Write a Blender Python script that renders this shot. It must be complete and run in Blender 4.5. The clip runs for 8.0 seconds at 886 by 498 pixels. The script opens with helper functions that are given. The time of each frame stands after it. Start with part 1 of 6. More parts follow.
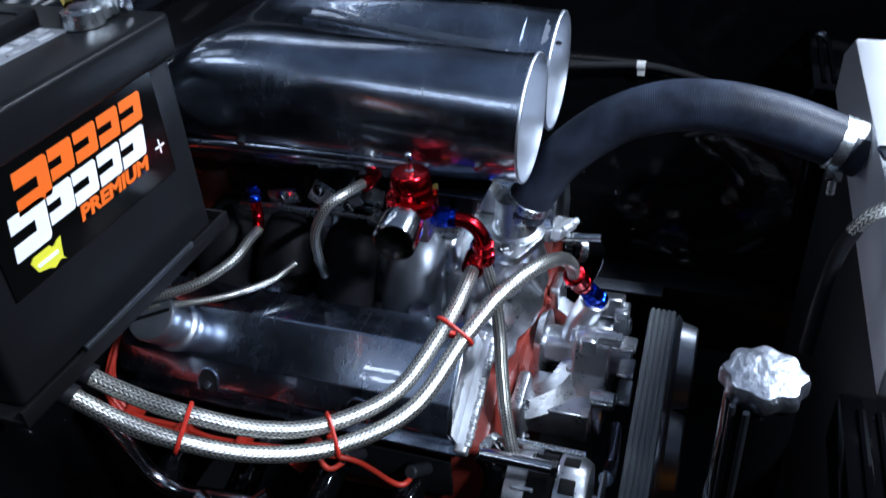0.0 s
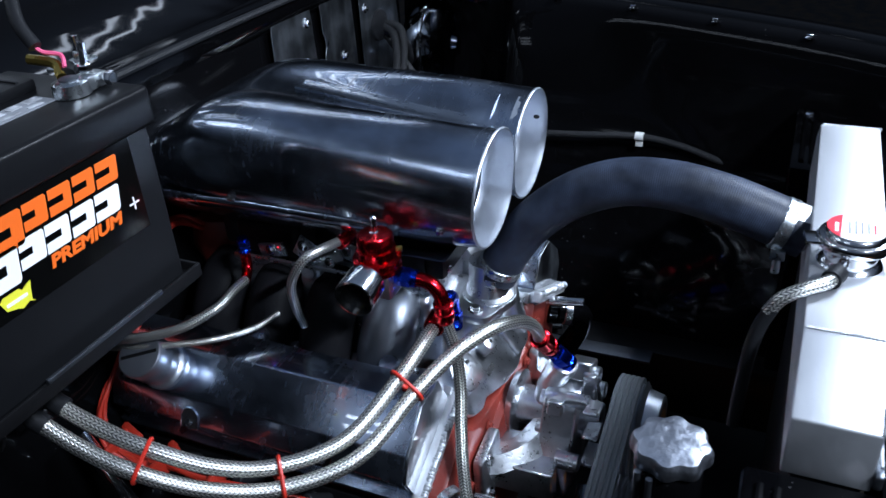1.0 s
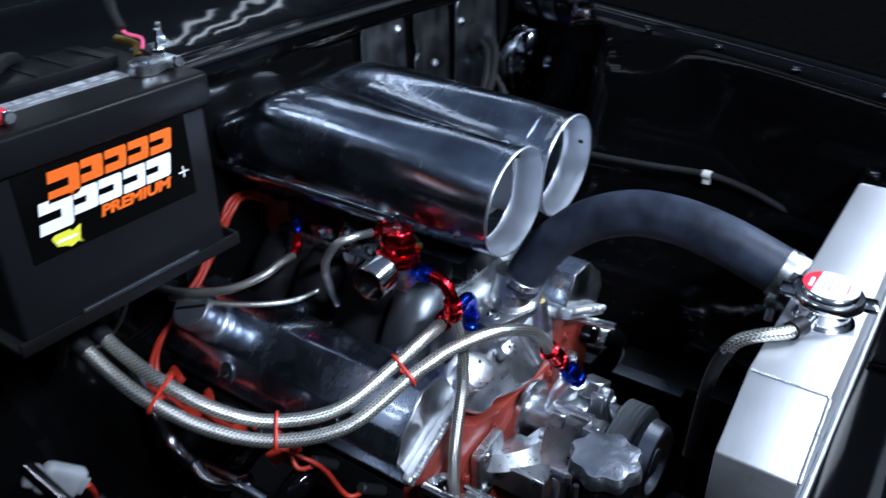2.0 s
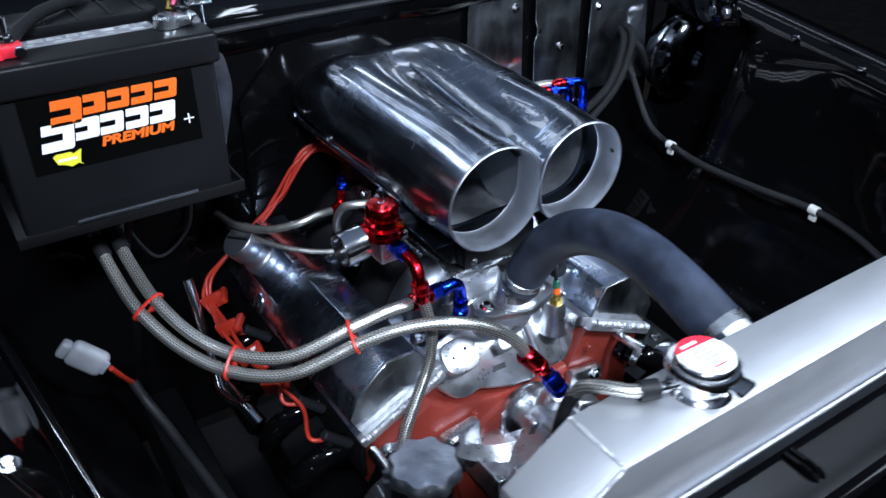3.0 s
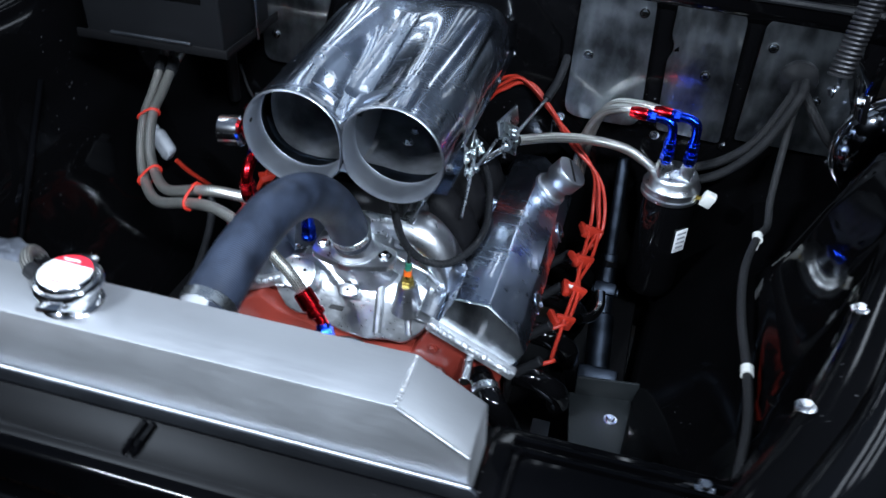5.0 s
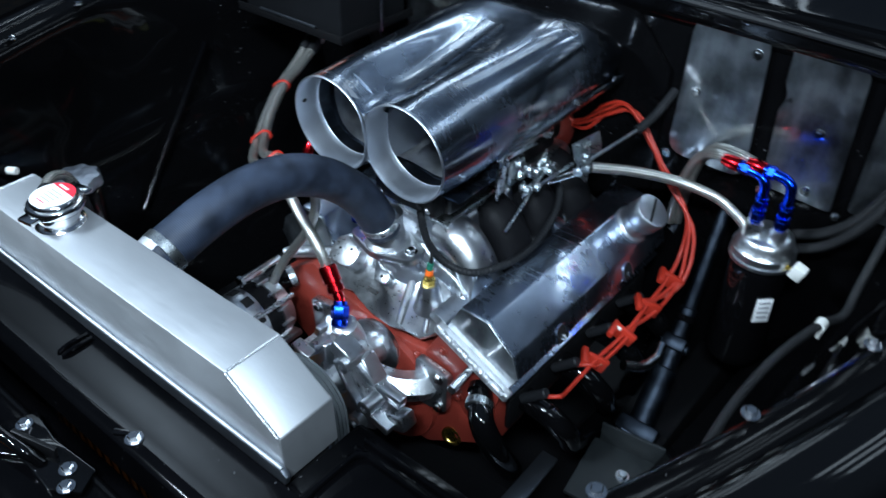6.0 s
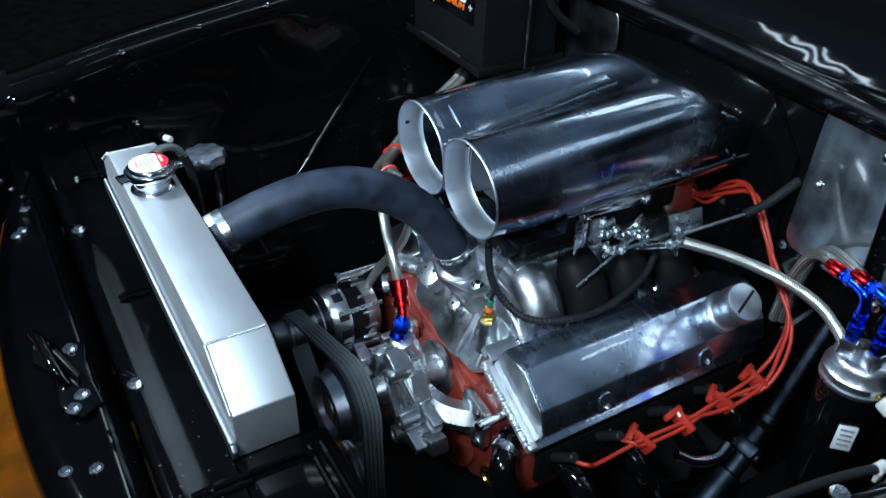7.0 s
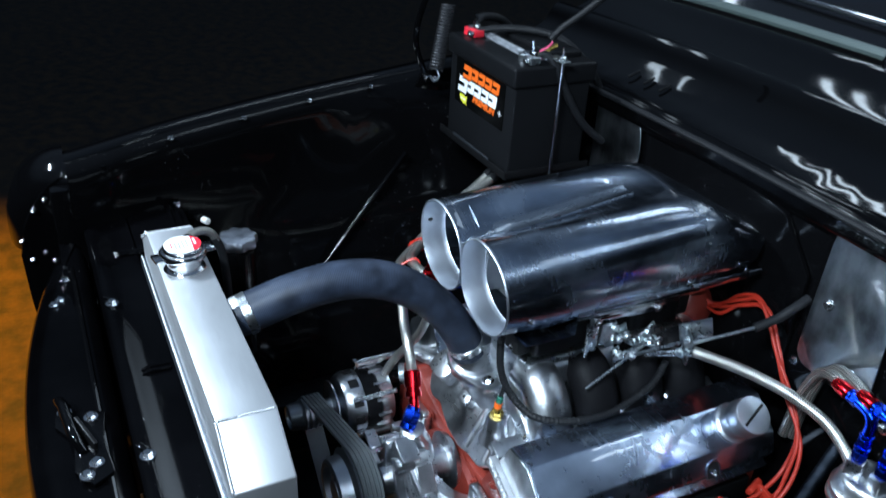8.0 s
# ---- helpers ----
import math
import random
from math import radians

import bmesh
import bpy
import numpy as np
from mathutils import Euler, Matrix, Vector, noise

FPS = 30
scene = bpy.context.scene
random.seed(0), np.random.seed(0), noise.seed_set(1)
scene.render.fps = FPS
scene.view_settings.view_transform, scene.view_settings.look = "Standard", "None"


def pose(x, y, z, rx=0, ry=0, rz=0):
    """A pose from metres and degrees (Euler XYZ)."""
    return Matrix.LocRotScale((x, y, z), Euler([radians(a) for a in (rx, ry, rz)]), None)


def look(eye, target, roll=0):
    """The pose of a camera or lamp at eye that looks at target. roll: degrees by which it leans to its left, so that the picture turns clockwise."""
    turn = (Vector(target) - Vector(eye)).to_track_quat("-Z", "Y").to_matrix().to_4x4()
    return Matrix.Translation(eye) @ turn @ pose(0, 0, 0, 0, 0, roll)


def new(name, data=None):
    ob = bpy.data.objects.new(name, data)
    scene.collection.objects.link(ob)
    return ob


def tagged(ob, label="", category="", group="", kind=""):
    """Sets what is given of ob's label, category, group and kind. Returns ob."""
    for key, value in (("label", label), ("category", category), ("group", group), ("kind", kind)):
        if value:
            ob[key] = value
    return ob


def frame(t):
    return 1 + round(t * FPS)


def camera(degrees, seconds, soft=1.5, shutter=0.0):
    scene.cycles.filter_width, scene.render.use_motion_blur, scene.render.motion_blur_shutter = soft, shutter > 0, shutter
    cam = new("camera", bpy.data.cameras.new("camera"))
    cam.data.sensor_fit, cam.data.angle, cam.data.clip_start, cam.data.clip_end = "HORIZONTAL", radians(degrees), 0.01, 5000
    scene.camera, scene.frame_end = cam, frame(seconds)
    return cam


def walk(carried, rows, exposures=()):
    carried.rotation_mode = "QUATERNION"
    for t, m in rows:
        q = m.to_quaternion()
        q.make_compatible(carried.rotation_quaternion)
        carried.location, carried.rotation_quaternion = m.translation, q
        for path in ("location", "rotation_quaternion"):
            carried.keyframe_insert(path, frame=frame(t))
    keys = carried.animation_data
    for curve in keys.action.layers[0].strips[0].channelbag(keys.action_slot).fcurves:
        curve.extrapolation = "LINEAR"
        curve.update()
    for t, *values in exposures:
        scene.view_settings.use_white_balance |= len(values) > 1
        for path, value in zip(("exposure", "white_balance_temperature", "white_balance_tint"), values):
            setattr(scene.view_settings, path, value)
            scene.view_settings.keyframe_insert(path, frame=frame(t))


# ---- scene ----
cam = camera(56.8, 8.0, shutter=0.4)
PATH = [
    (0, (-0.888, 0.159, 1.354), (0.656, 0.743, 0.225), -4.1),
    (0.5, (-0.885, 0.11, 1.376), (0.684, 0.783, 0.335), -4.1),
    (1, (-0.89, 0.039, 1.389), (0.671, 0.767, 0.373), -3.7),
    (1.5, (-0.901, -0.048, 1.398), (0.619, 0.79, 0.404), -2.2),
    (2, (-0.887, -0.115, 1.417), (0.535, 0.885, 0.428), -0.5),
    (2.2, (-0.858, -0.152, 1.426), (0.449, 0.969, 0.408), -0.5),
    (3.3, (-0.506, -0.463, 1.48), (0.226, 1.053, 0.4), -0.2),
    (3.5, (-0.426, -0.509, 1.497), (0.116, 1.076, 0.405), -0.7),
    (4, (-0.168, -0.556, 1.493), (-0.099, 1.097, 0.37), -1.2),
    (4.5, (0.117, -0.556, 1.511), (-0.049, 1.07, 0.36), -0.0),
    (4.7, (0.239, -0.556, 1.5), (-0.011, 1.05, 0.334), 1.4),
    (5.8, (0.708, -0.427, 1.511), (-0.185, 0.889, 0.298), 1.1),
    (6, (0.757, -0.372, 1.521), (-0.255, 0.867, 0.321), 0.5),
    (6.5, (0.818, -0.265, 1.534), (-0.443, 0.71, 0.327), 0.0),
    (7, (0.93, -0.195, 1.544), (-0.47, 0.654, 0.394), 1.8),
    (7.5, (0.95, -0.181, 1.567), (-0.509, 0.638, 0.472), 3.3),
    (8, (0.974, -0.186, 1.58), (-0.57, 0.634, 0.609), 3.6),
]
walk(cam, [(t, look(eye, target, roll)) for t, eye, target, roll in PATH],
     exposures=[(0, 0.0, 6290, 8), (2.2, 0.0, 6300, 7), (3.5, 0.17, 6520, 8), (4.7, 0.12, 6520, 6), (6.0, -0.04, 6200, -2), (6.5, -0.19, 6150, -5), (7.0, -0.19, 6150, -5), (7.5, -0.12, 6190, -4), (8.0, 0.05, 6230, -1)])

# ---------------------------------------------------------------- world and light
world = bpy.data.worlds.new("night")
scene.world = world
world.use_nodes = True
wn, wl = world.node_tree.nodes, world.node_tree.links
wco = wn.new("ShaderNodeTexCoord")
wsep = wn.new("ShaderNodeSeparateXYZ")
wramp = wn.new("ShaderNodeValToRGB")
wl.new(wco.outputs["Generated"], wsep.inputs[0])
wl.new(wsep.outputs["Z"], wramp.inputs[0])
ramp = wramp.color_ramp
ramp.elements[0].position, ramp.elements[0].color = 0.34, (0.0003, 0.0003, 0.0004, 1)
ramp.elements[1].position, ramp.elements[1].color = 1.0, (0.105, 0.145, 0.235, 1)
for at_, col_ in ((0.50, (0.045, 0.059, 0.090, 1)), (0.60, (0.072, 0.094, 0.140, 1)), (0.80, (0.078, 0.104, 0.162, 1))):
    ramp.elements.new(at_).color = col_
wl.new(wramp.outputs[0], wn["Background"].inputs["Color"])
wn["Background"].inputs["Strength"].default_value = 1.0


def area_lamp(name, eye, target, sx, sy, watts, colour):
    d = bpy.data.lights.new(name, "AREA")
    d.shape, d.size, d.size_y, d.energy, d.color, d.spread = "RECTANGLE", sx, sy, watts, colour, radians(62)
    ob = new(name, d)
    ob.matrix_world = look(eye, target)
    return ob


COOL = (0.74, 0.83, 1.0)
area_lamp("canopy_tube_left", (-0.85, -1.15, 2.45), (-0.05, 0.35, 0.9), 0.55, 0.05, 11.5, COOL)
area_lamp("canopy_tube_right", (0.95, -0.95, 2.50), (0.05, 0.35, 0.9), 0.55, 0.05, 10.5, COOL)


def ceiling_panel(name, at, sx, sy, watts):
    d = bpy.data.lights.new(name, "AREA")
    d.shape, d.size, d.size_y, d.energy, d.color = "RECTANGLE", sx, sy, watts, COOL
    new(name, d).location = at


# rows of ceiling tubes running along the bay, above the cab and to either side
for x_, w_ in ((-1.16, 1.8), (-0.99, 1.8), (-0.82, 1.8), (-0.36, 0.6), (-0.19, 0.6), (-0.02, 0.6)):
    ceiling_panel("ceiling_tube_and_fill", (x_, 2.15, 2.55), 0.06, 0.75, w_)
for x_ in (1.20, 1.44, 1.68):
    ceiling_panel("ceiling_tube_and_fill", (x_, 1.90, 2.55), 0.06, 1.20, 1.4)
# fill pair added to brighten the left valve cover, no known fixture there
for x_ in (-1.95, -1.70):
    ceiling_panel("ceiling_tube_and_fill", (x_, 1.00, 2.55), 0.07, 0.75, 1.6)
for x_ in (-0.66, 0.62):
    ceiling_panel("far_ceiling_tube", (x_, 2.95, 2.55), 0.09, 0.70, 2.2)
area_lamp("canopy_lamp", (1.85, -0.62, 2.32), (0.35, 0.75, 0.85), 0.50, 0.50, 3.0, COOL)
street = bpy.data.lights.new("sodium_street_lamp", "SPOT")
street.energy, street.color, street.spot_size, street.spot_blend, street.shadow_soft_size = 6800, (1.0, 0.36, 0.004), radians(30), 0.9, 0.1
new("sodium_street_lamp", street).matrix_world = look((-2.6, -3.2, 3.6), (-1.45, -0.62, 0.0))


# ---------------------------------------------------------------- materials
def mat(name, col, rough, metal=0.0, coat=0.0, coarse=(9, 0.15), fine=(160, 0.10), bump=0.0, spec=0.5, stretch=(1, 1, 1), lacquer=(1.5, 0.07), scuff=0.0, wave=0.0, dust=0.0):
    """A surface with colour and gloss that vary at two scales."""
    m = bpy.data.materials.new(name)
    m.use_nodes = True
    n, l = m.node_tree.nodes, m.node_tree.links
    p = n["Principled BSDF"]
    co = n.new("ShaderNodeTexCoord")
    mp = n.new("ShaderNodeMapping")
    mp.inputs["Scale"].default_value = stretch
    l.new(co.outputs["Object"], mp.inputs[0])
    a, b = n.new("ShaderNodeTexNoise"), n.new("ShaderNodeTexNoise")
    for tex, (scale, _), detail in ((a, coarse, 5), (b, fine, 3)):
        tex.inputs["Scale"].default_value, tex.inputs["Detail"].default_value = scale, detail
        l.new(mp.outputs[0], tex.inputs["Vector"])
    mix = n.new("ShaderNodeMix")
    mix.data_type = "RGBA"
    lo, hi = 1 - coarse[1], 1 + coarse[1]
    mix.inputs["A"].default_value = (*[c * lo for c in col], 1)
    mix.inputs["B"].default_value = (*[min(c * hi, 1) for c in col], 1)
    tone = a.outputs["Fac"]
    if coarse[1] >= 0.48:
        # blotches with clear edges
        spread = n.new("ShaderNodeMapRange")
        spread.inputs["From Min"].default_value, spread.inputs["From Max"].default_value = 0.36, 0.64
        l.new(tone, spread.inputs["Value"])
        tone = spread.outputs[0]
    l.new(tone, mix.inputs["Factor"])
    l.new(mix.outputs["Result"], p.inputs["Base Color"])
    if dust:
        # scattered grit, in drifts
        vo = n.new("ShaderNodeTexVoronoi")
        vo.inputs["Scale"].default_value = 75
        l.new(co.outputs["Object"], vo.inputs["Vector"])
        size = n.new("ShaderNodeMapRange")
        size.inputs["From Min"].default_value, size.inputs["From Max"].default_value = 0.48, 0.70
        size.inputs["To Max"].default_value = 0.14
        l.new(a.outputs["Fac"], size.inputs["Value"])
        speck = n.new("ShaderNodeMath")
        speck.operation = "LESS_THAN"
        l.new(vo.outputs["Distance"], speck.inputs[0])
        l.new(size.outputs[0], speck.inputs[1])
        grit = n.new("ShaderNodeMix")
        grit.data_type = "RGBA"
        grit.inputs["B"].default_value = (dust, dust, dust * 1.05, 1)
        l.new(speck.outputs[0], grit.inputs["Factor"])
        l.new(mix.outputs["Result"], grit.inputs["A"])
        l.new(grit.outputs["Result"], p.inputs["Base Color"])
    ra = n.new("ShaderNodeMapRange")
    ra.inputs["To Min"].default_value, ra.inputs["To Max"].default_value = max(rough - fine[1], 0.02), rough + fine[1]
    add = n.new("ShaderNodeMath")
    add.operation, add.inputs[1].default_value = "MULTIPLY_ADD", 0.5
    l.new(a.outputs["Fac"], add.inputs[0])
    half = n.new("ShaderNodeMath")
    half.operation, half.inputs[1].default_value = "MULTIPLY", 0.5
    l.new(b.outputs["Fac"], half.inputs[0])
    l.new(half.outputs[0], add.inputs[2])
    l.new(add.outputs[0], ra.inputs["Value"])
    gloss = ra.outputs[0]
    if scuff:
        # handling marks: hazy patches and fine crossing scratches
        for turn, size, low, high, amount in ((0.5, (8, 8, 8), 0.46, 0.70, 0.8), (0.5, (3, 110, 40), 0.56, 0.74, 0.45), (-0.9, (4, 130, 50), 0.58, 0.76, 0.4)):
            sm = n.new("ShaderNodeMapping")
            sm.inputs["Rotation"].default_value = (turn * 0.4, turn * 0.3, turn)
            sm.inputs["Scale"].default_value = size
            l.new(co.outputs["Object"], sm.inputs[0])
            st = n.new("ShaderNodeTexNoise")
            st.inputs["Scale"].default_value, st.inputs["Detail"].default_value = 1.0, 4
            l.new(sm.outputs[0], st.inputs["Vector"])
            sr = n.new("ShaderNodeMapRange")
            sr.inputs["From Min"].default_value, sr.inputs["From Max"].default_value = low, high
            sr.inputs["To Max"].default_value = scuff * amount
            l.new(st.outputs["Fac"], sr.inputs["Value"])
            more = n.new("ShaderNodeMath")
            l.new(gloss, more.inputs[0])
            l.new(sr.outputs[0], more.inputs[1])
            gloss = more.outputs[0]
    l.new(gloss, p.inputs["Roughness"])
    p.inputs["Metallic"].default_value = metal
    p.inputs["Coat Weight"].default_value = coat
    p.inputs["Coat IOR"].default_value, p.inputs["Coat Roughness"].default_value = lacquer
    p.inputs["Specular IOR Level"].default_value = spec
    if bump:
        bp = n.new("ShaderNodeBump")
        bp.inputs["Strength"].default_value, bp.inputs["Distance"].default_value = bump, 0.002
        l.new(b.outputs["Fac"], bp.inputs["Height"])
        if wave:
            dents = n.new("ShaderNodeBump")
            dents.inputs["Strength"].default_value, dents.inputs["Distance"].default_value = wave, 0.004
            l.new(a.outputs["Fac"], dents.inputs["Height"])
            l.new(dents.outputs[0], bp.inputs["Normal"])
            l.new(dents.outputs[0], p.inputs["Coat Normal"])
        l.new(bp.outputs[0], p.inputs["Normal"])
    return m


def braid_mat(name, col, rough, around, along, dark, bump=0.6, coarse=(14, 0.12), lean=1.0, vary=0.08, metal=0.72):
    """Woven sleeve: two sets of diagonal strands, laid by the hose's own u and v."""
    m = mat(name, col, rough, metal=metal, coarse=coarse, fine=(220, vary))
    n, l = m.node_tree.nodes, m.node_tree.links
    p = n["Principled BSDF"]
    uv = n.new("ShaderNodeUVMap")
    sep = n.new("ShaderNodeSeparateXYZ")
    l.new(uv.outputs[0], sep.inputs[0])
    # chevrons: rows along the hose whose strands lean to and fro
    rows = n.new("ShaderNodeMath")
    rows.operation, rows.inputs[1].default_value = "MULTIPLY", around
    l.new(sep.outputs["X"], rows.inputs[0])
    fold = n.new("ShaderNodeMath")
    fold.operation, fold.inputs[1].default_value = "PINGPONG", 0.5
    l.new(rows.outputs[0], fold.inputs[0])
    slope = n.new("ShaderNodeMath")
    slope.operation, slope.inputs[1].default_value = "MULTIPLY", lean
    l.new(fold.outputs[0], slope.inputs[0])
    v = n.new("ShaderNodeMath")
    v.operation, v.inputs[1].default_value = "MULTIPLY_ADD", along
    l.new(sep.outputs["Y"], v.inputs[0])
    l.new(slope.outputs[0], v.inputs[2])
    turn = n.new("ShaderNodeMath")
    turn.operation, turn.inputs[1].default_value = "MULTIPLY", math.tau
    l.new(v.outputs[0], turn.inputs[0])
    top = n.new("ShaderNodeMath")
    top.operation = "SINE"
    l.new(turn.outputs[0], top.inputs[0])
    rng = n.new("ShaderNodeMapRange")
    rng.inputs["From Min"].default_value, rng.inputs["From Max"].default_value = -1.05, 0.20
    l.new(top.outputs[0], rng.inputs["Value"])
    # darker seams between the rows
    off = n.new("ShaderNodeMath")
    off.operation, off.inputs[1].default_value = "SUBTRACT", 0.25
    l.new(fold.outputs[0], off.inputs[0])
    absd = n.new("ShaderNodeMath")
    absd.operation = "ABSOLUTE"
    l.new(off.outputs[0], absd.inputs[0])
    seam = n.new("ShaderNodeMapRange")
    seam.inputs["From Min"].default_value, seam.inputs["From Max"].default_value = 0.13, 0.24
    seam.inputs["To Min"].default_value, seam.inputs["To Max"].default_value = 1.0, 0.12 if around else 1.0
    l.new(absd.outputs[0], seam.inputs["Value"])
    both = n.new("ShaderNodeMath")
    both.operation = "MULTIPLY"
    l.new(rng.outputs[0], both.inputs[0])
    l.new(seam.outputs[0], both.inputs[1])
    mul = n.new("ShaderNodeMix")
    mul.data_type = "RGBA"
    mul.inputs["A"].default_value = (*dark, 1)
    base = p.inputs["Base Color"].links[0].from_socket
    l.new(base, mul.inputs["B"])
    l.new(both.outputs[0], mul.inputs["Factor"])
    l.new(mul.outputs["Result"], p.inputs["Base Color"])
    bp = n.new("ShaderNodeBump")
    bp.inputs["Strength"].default_value, bp.inputs["Distance"].default_value = bump, 0.0012
    l.new(both.outputs[0], bp.inputs["Height"])
    l.new(bp.outputs[0], p.inputs["Normal"])
    return m


M_PAINT = mat("black_gloss_paint", (0.0018, 0.0018, 0.0021), 0.06, coarse=(3, 0.3), fine=(60, 0.03), spec=0.36)
M_INNER = mat("dusty_black_paint", (0.0020, 0.0020, 0.0023), 0.07, coarse=(5, 0.4), fine=(70, 0.03), bump=0.012, spec=0.08, dust=0.05)
M_FRONT = mat("black_front_lacquer", (0.0012, 0.0012, 0.0015), 0.09, coarse=(5, 0.5), fine=(70, 0.05), bump=0.012, spec=0.11, dust=0.03)
M_SATIN = mat("black_satin_paint", (0.004, 0.004, 0.0045), 0.42, coarse=(6, 0.3), fine=(120, 0.1), bump=0.05, spec=0.22)
M_SCOOP = mat("spun_aluminium", (0.25, 0.295, 0.37), 0.20, metal=1, coat=1.0, coarse=(14, 0.50), fine=(80, 0.06), bump=0.03, stretch=(1, 0.5, 1), scuff=0.14, wave=0.20, lacquer=(1.7, 0.03))
M_STRIP = mat("dressed_weld_aluminium", (0.27, 0.315, 0.385), 0.28, metal=1, coat=1.0, coarse=(30, 0.3), fine=(160, 0.08), bump=0.06, stretch=(1, 0.2, 1), wave=0.25, lacquer=(1.8, 0.04))
M_BARREL = mat("brushed_inlet_aluminium", (0.56, 0.595, 0.655), 0.38, metal=1, coarse=(14, 0.3), fine=(90, 0.10), bump=0.05, scuff=0.06)
M_SPRING = mat("dark_spring_steel", (0.06, 0.06, 0.065), 0.45, metal=0.8, coarse=(20, 0.2), fine=(200, 0.1))
# near-black: shade put into the rear runners' colour; also the stator band's own tone
M_DULL = mat("dark_metal_and_shade", (0.006, 0.006, 0.007), 0.5, spec=0.07, coarse=(25, 0.3), fine=(260, 0.12), bump=0.2)
M_LINER = mat("inner_aluminium", (0.46, 0.48, 0.51), 0.46, metal=1, coarse=(14, 0.5), fine=(120, 0.1), bump=0.04, wave=0.1)
M_POLISH = mat("polished_aluminium", (0.42, 0.49, 0.62), 0.24, metal=1, coat=0.9, coarse=(22, 0.30), fine=(90, 0.06), bump=0.02, scuff=0.10, wave=0.08, lacquer=(2.0, 0.03))
M_TANK = mat("brushed_aluminium_sheet", (0.66, 0.675, 0.70), 0.52, metal=1, coarse=(10, 0.16), fine=(240, 0.08), bump=0.05, stretch=(0.2, 1, 1), scuff=0.05)
M_CAST = mat("cast_aluminium", (0.60, 0.62, 0.65), 0.30, metal=1, coarse=(40, 0.42), fine=(240, 0.12), bump=0.12, wave=0.035)
M_CHROME = mat("bright_chrome", (0.72, 0.73, 0.75), 0.14, metal=1, coarse=(20, 0.08), fine=(120, 0.04))
M_ZINC = mat("zinc_plated_steel", (0.62, 0.66, 0.68), 0.28, metal=1, coarse=(30, 0.2), fine=(200, 0.1))
M_STEEL = mat("grey_steel_tube", (0.17, 0.185, 0.21), 0.42, metal=1, coarse=(16, 0.2), fine=(180, 0.1))
M_RED = mat("red_engine_enamel", (0.17, 0.024, 0.016), 0.34, coat=0.2, coarse=(18, 0.25), fine=(200, 0.1), bump=0.15)
M_ANORED = mat("red_anodised_aluminium", (0.62, 0.012, 0.020), 0.20, metal=1, coarse=(30, 0.12), fine=(160, 0.06))
M_ANOBLUE = mat("blue_anodised_aluminium", (0.012, 0.055, 0.62), 0.22, metal=1, coarse=(30, 0.12), fine=(160, 0.06))
M_WIRE = mat("orange_red_silicone", (0.36, 0.023, 0.011), 0.42, coarse=(20, 0.12), fine=(160, 0.08))
M_TIE = mat("red_nylon_tie", (0.42, 0.022, 0.012), 0.40, coarse=(30, 0.1), fine=(200, 0.08))
M_RUBBER = mat("black_rubber", (0.010, 0.0105, 0.012), 0.5, coarse=(12, 0.3), fine=(240, 0.12), bump=0.15, spec=0.2)
M_BELT = mat("worn_belt_rubber", (0.15, 0.165, 0.175), 0.32, coarse=(14, 0.3), fine=(220, 0.1))
M_PLASTIC = mat("black_battery_plastic", (0.0068, 0.0071, 0.0080), 0.33, coarse=(8, 0.25), fine=(60, 0.05), spec=0.10)
M_LABELBLK = mat("black_label_film", (0.002, 0.002, 0.002), 0.16, coarse=(10, 0.2), fine=(100, 0.04), spec=0.25)
M_ORANGE = mat("orange_print", (0.80, 0.13, 0.012), 0.45, coarse=(20, 0.05), fine=(200, 0.05))
M_WHITE = mat("white_print", (0.80, 0.81, 0.82), 0.45, coarse=(20, 0.04), fine=(200, 0.05))
M_YELLOW = mat("yellow_print", (0.70, 0.66, 0.04), 0.45, coarse=(20, 0.05), fine=(200, 0.05))
M_REDPRINT = mat("red_print", (0.70, 0.02, 0.04), 0.40, coarse=(20, 0.05), fine=(200, 0.05))
M_GREY = mat("grey_print", (0.22, 0.23, 0.25), 0.5, coarse=(40, 0.3), fine=(200, 0.05))
M_DIMPRINT = mat("worn_grey_print", (0.36, 0.37, 0.39), 0.5, coarse=(50, 0.5), fine=(200, 0.05))
M_BRASS = mat("brass", (0.55, 0.40, 0.10), 0.28, metal=1, coarse=(30, 0.15), fine=(200, 0.08))
M_GREEN = mat("green_insulation", (0.02, 0.14, 0.09), 0.45, coarse=(30, 0.1), fine=(200, 0.05))
M_PINK = mat("pink_insulation", (0.75, 0.10, 0.22), 0.45, coarse=(30, 0.1), fine=(200, 0.05))
M_NYLON = mat("white_nylon", (0.70, 0.70, 0.66), 0.45, coarse=(30, 0.1), fine=(200, 0.05))
# radiator core's own dark tone; also painted on for the shade inside holes
M_CORE = mat("fins_and_hole_dark", (0.010, 0.010, 0.011), 0.55, coarse=(20, 0.2), fine=(300, 0.1), bump=0.3, spec=0.2)
# blotches paint mottled reflections into the firewall plates; on the cover ends, scuffs
M_PLATE = mat("stainless_cover_sheet", (0.25, 0.27, 0.29), 0.34, metal=1, coat=1.0, coarse=(24, 0.50), fine=(80, 0.14), bump=0.04, stretch=(1, 1, 0.6), scuff=0.08, lacquer=(2.2, 0.05))
M_HAMMER = mat("hammered_aluminium", (0.52, 0.55, 0.62), 0.34, metal=1, coarse=(60, 0.4), fine=(90, 0.1), bump=0.8)
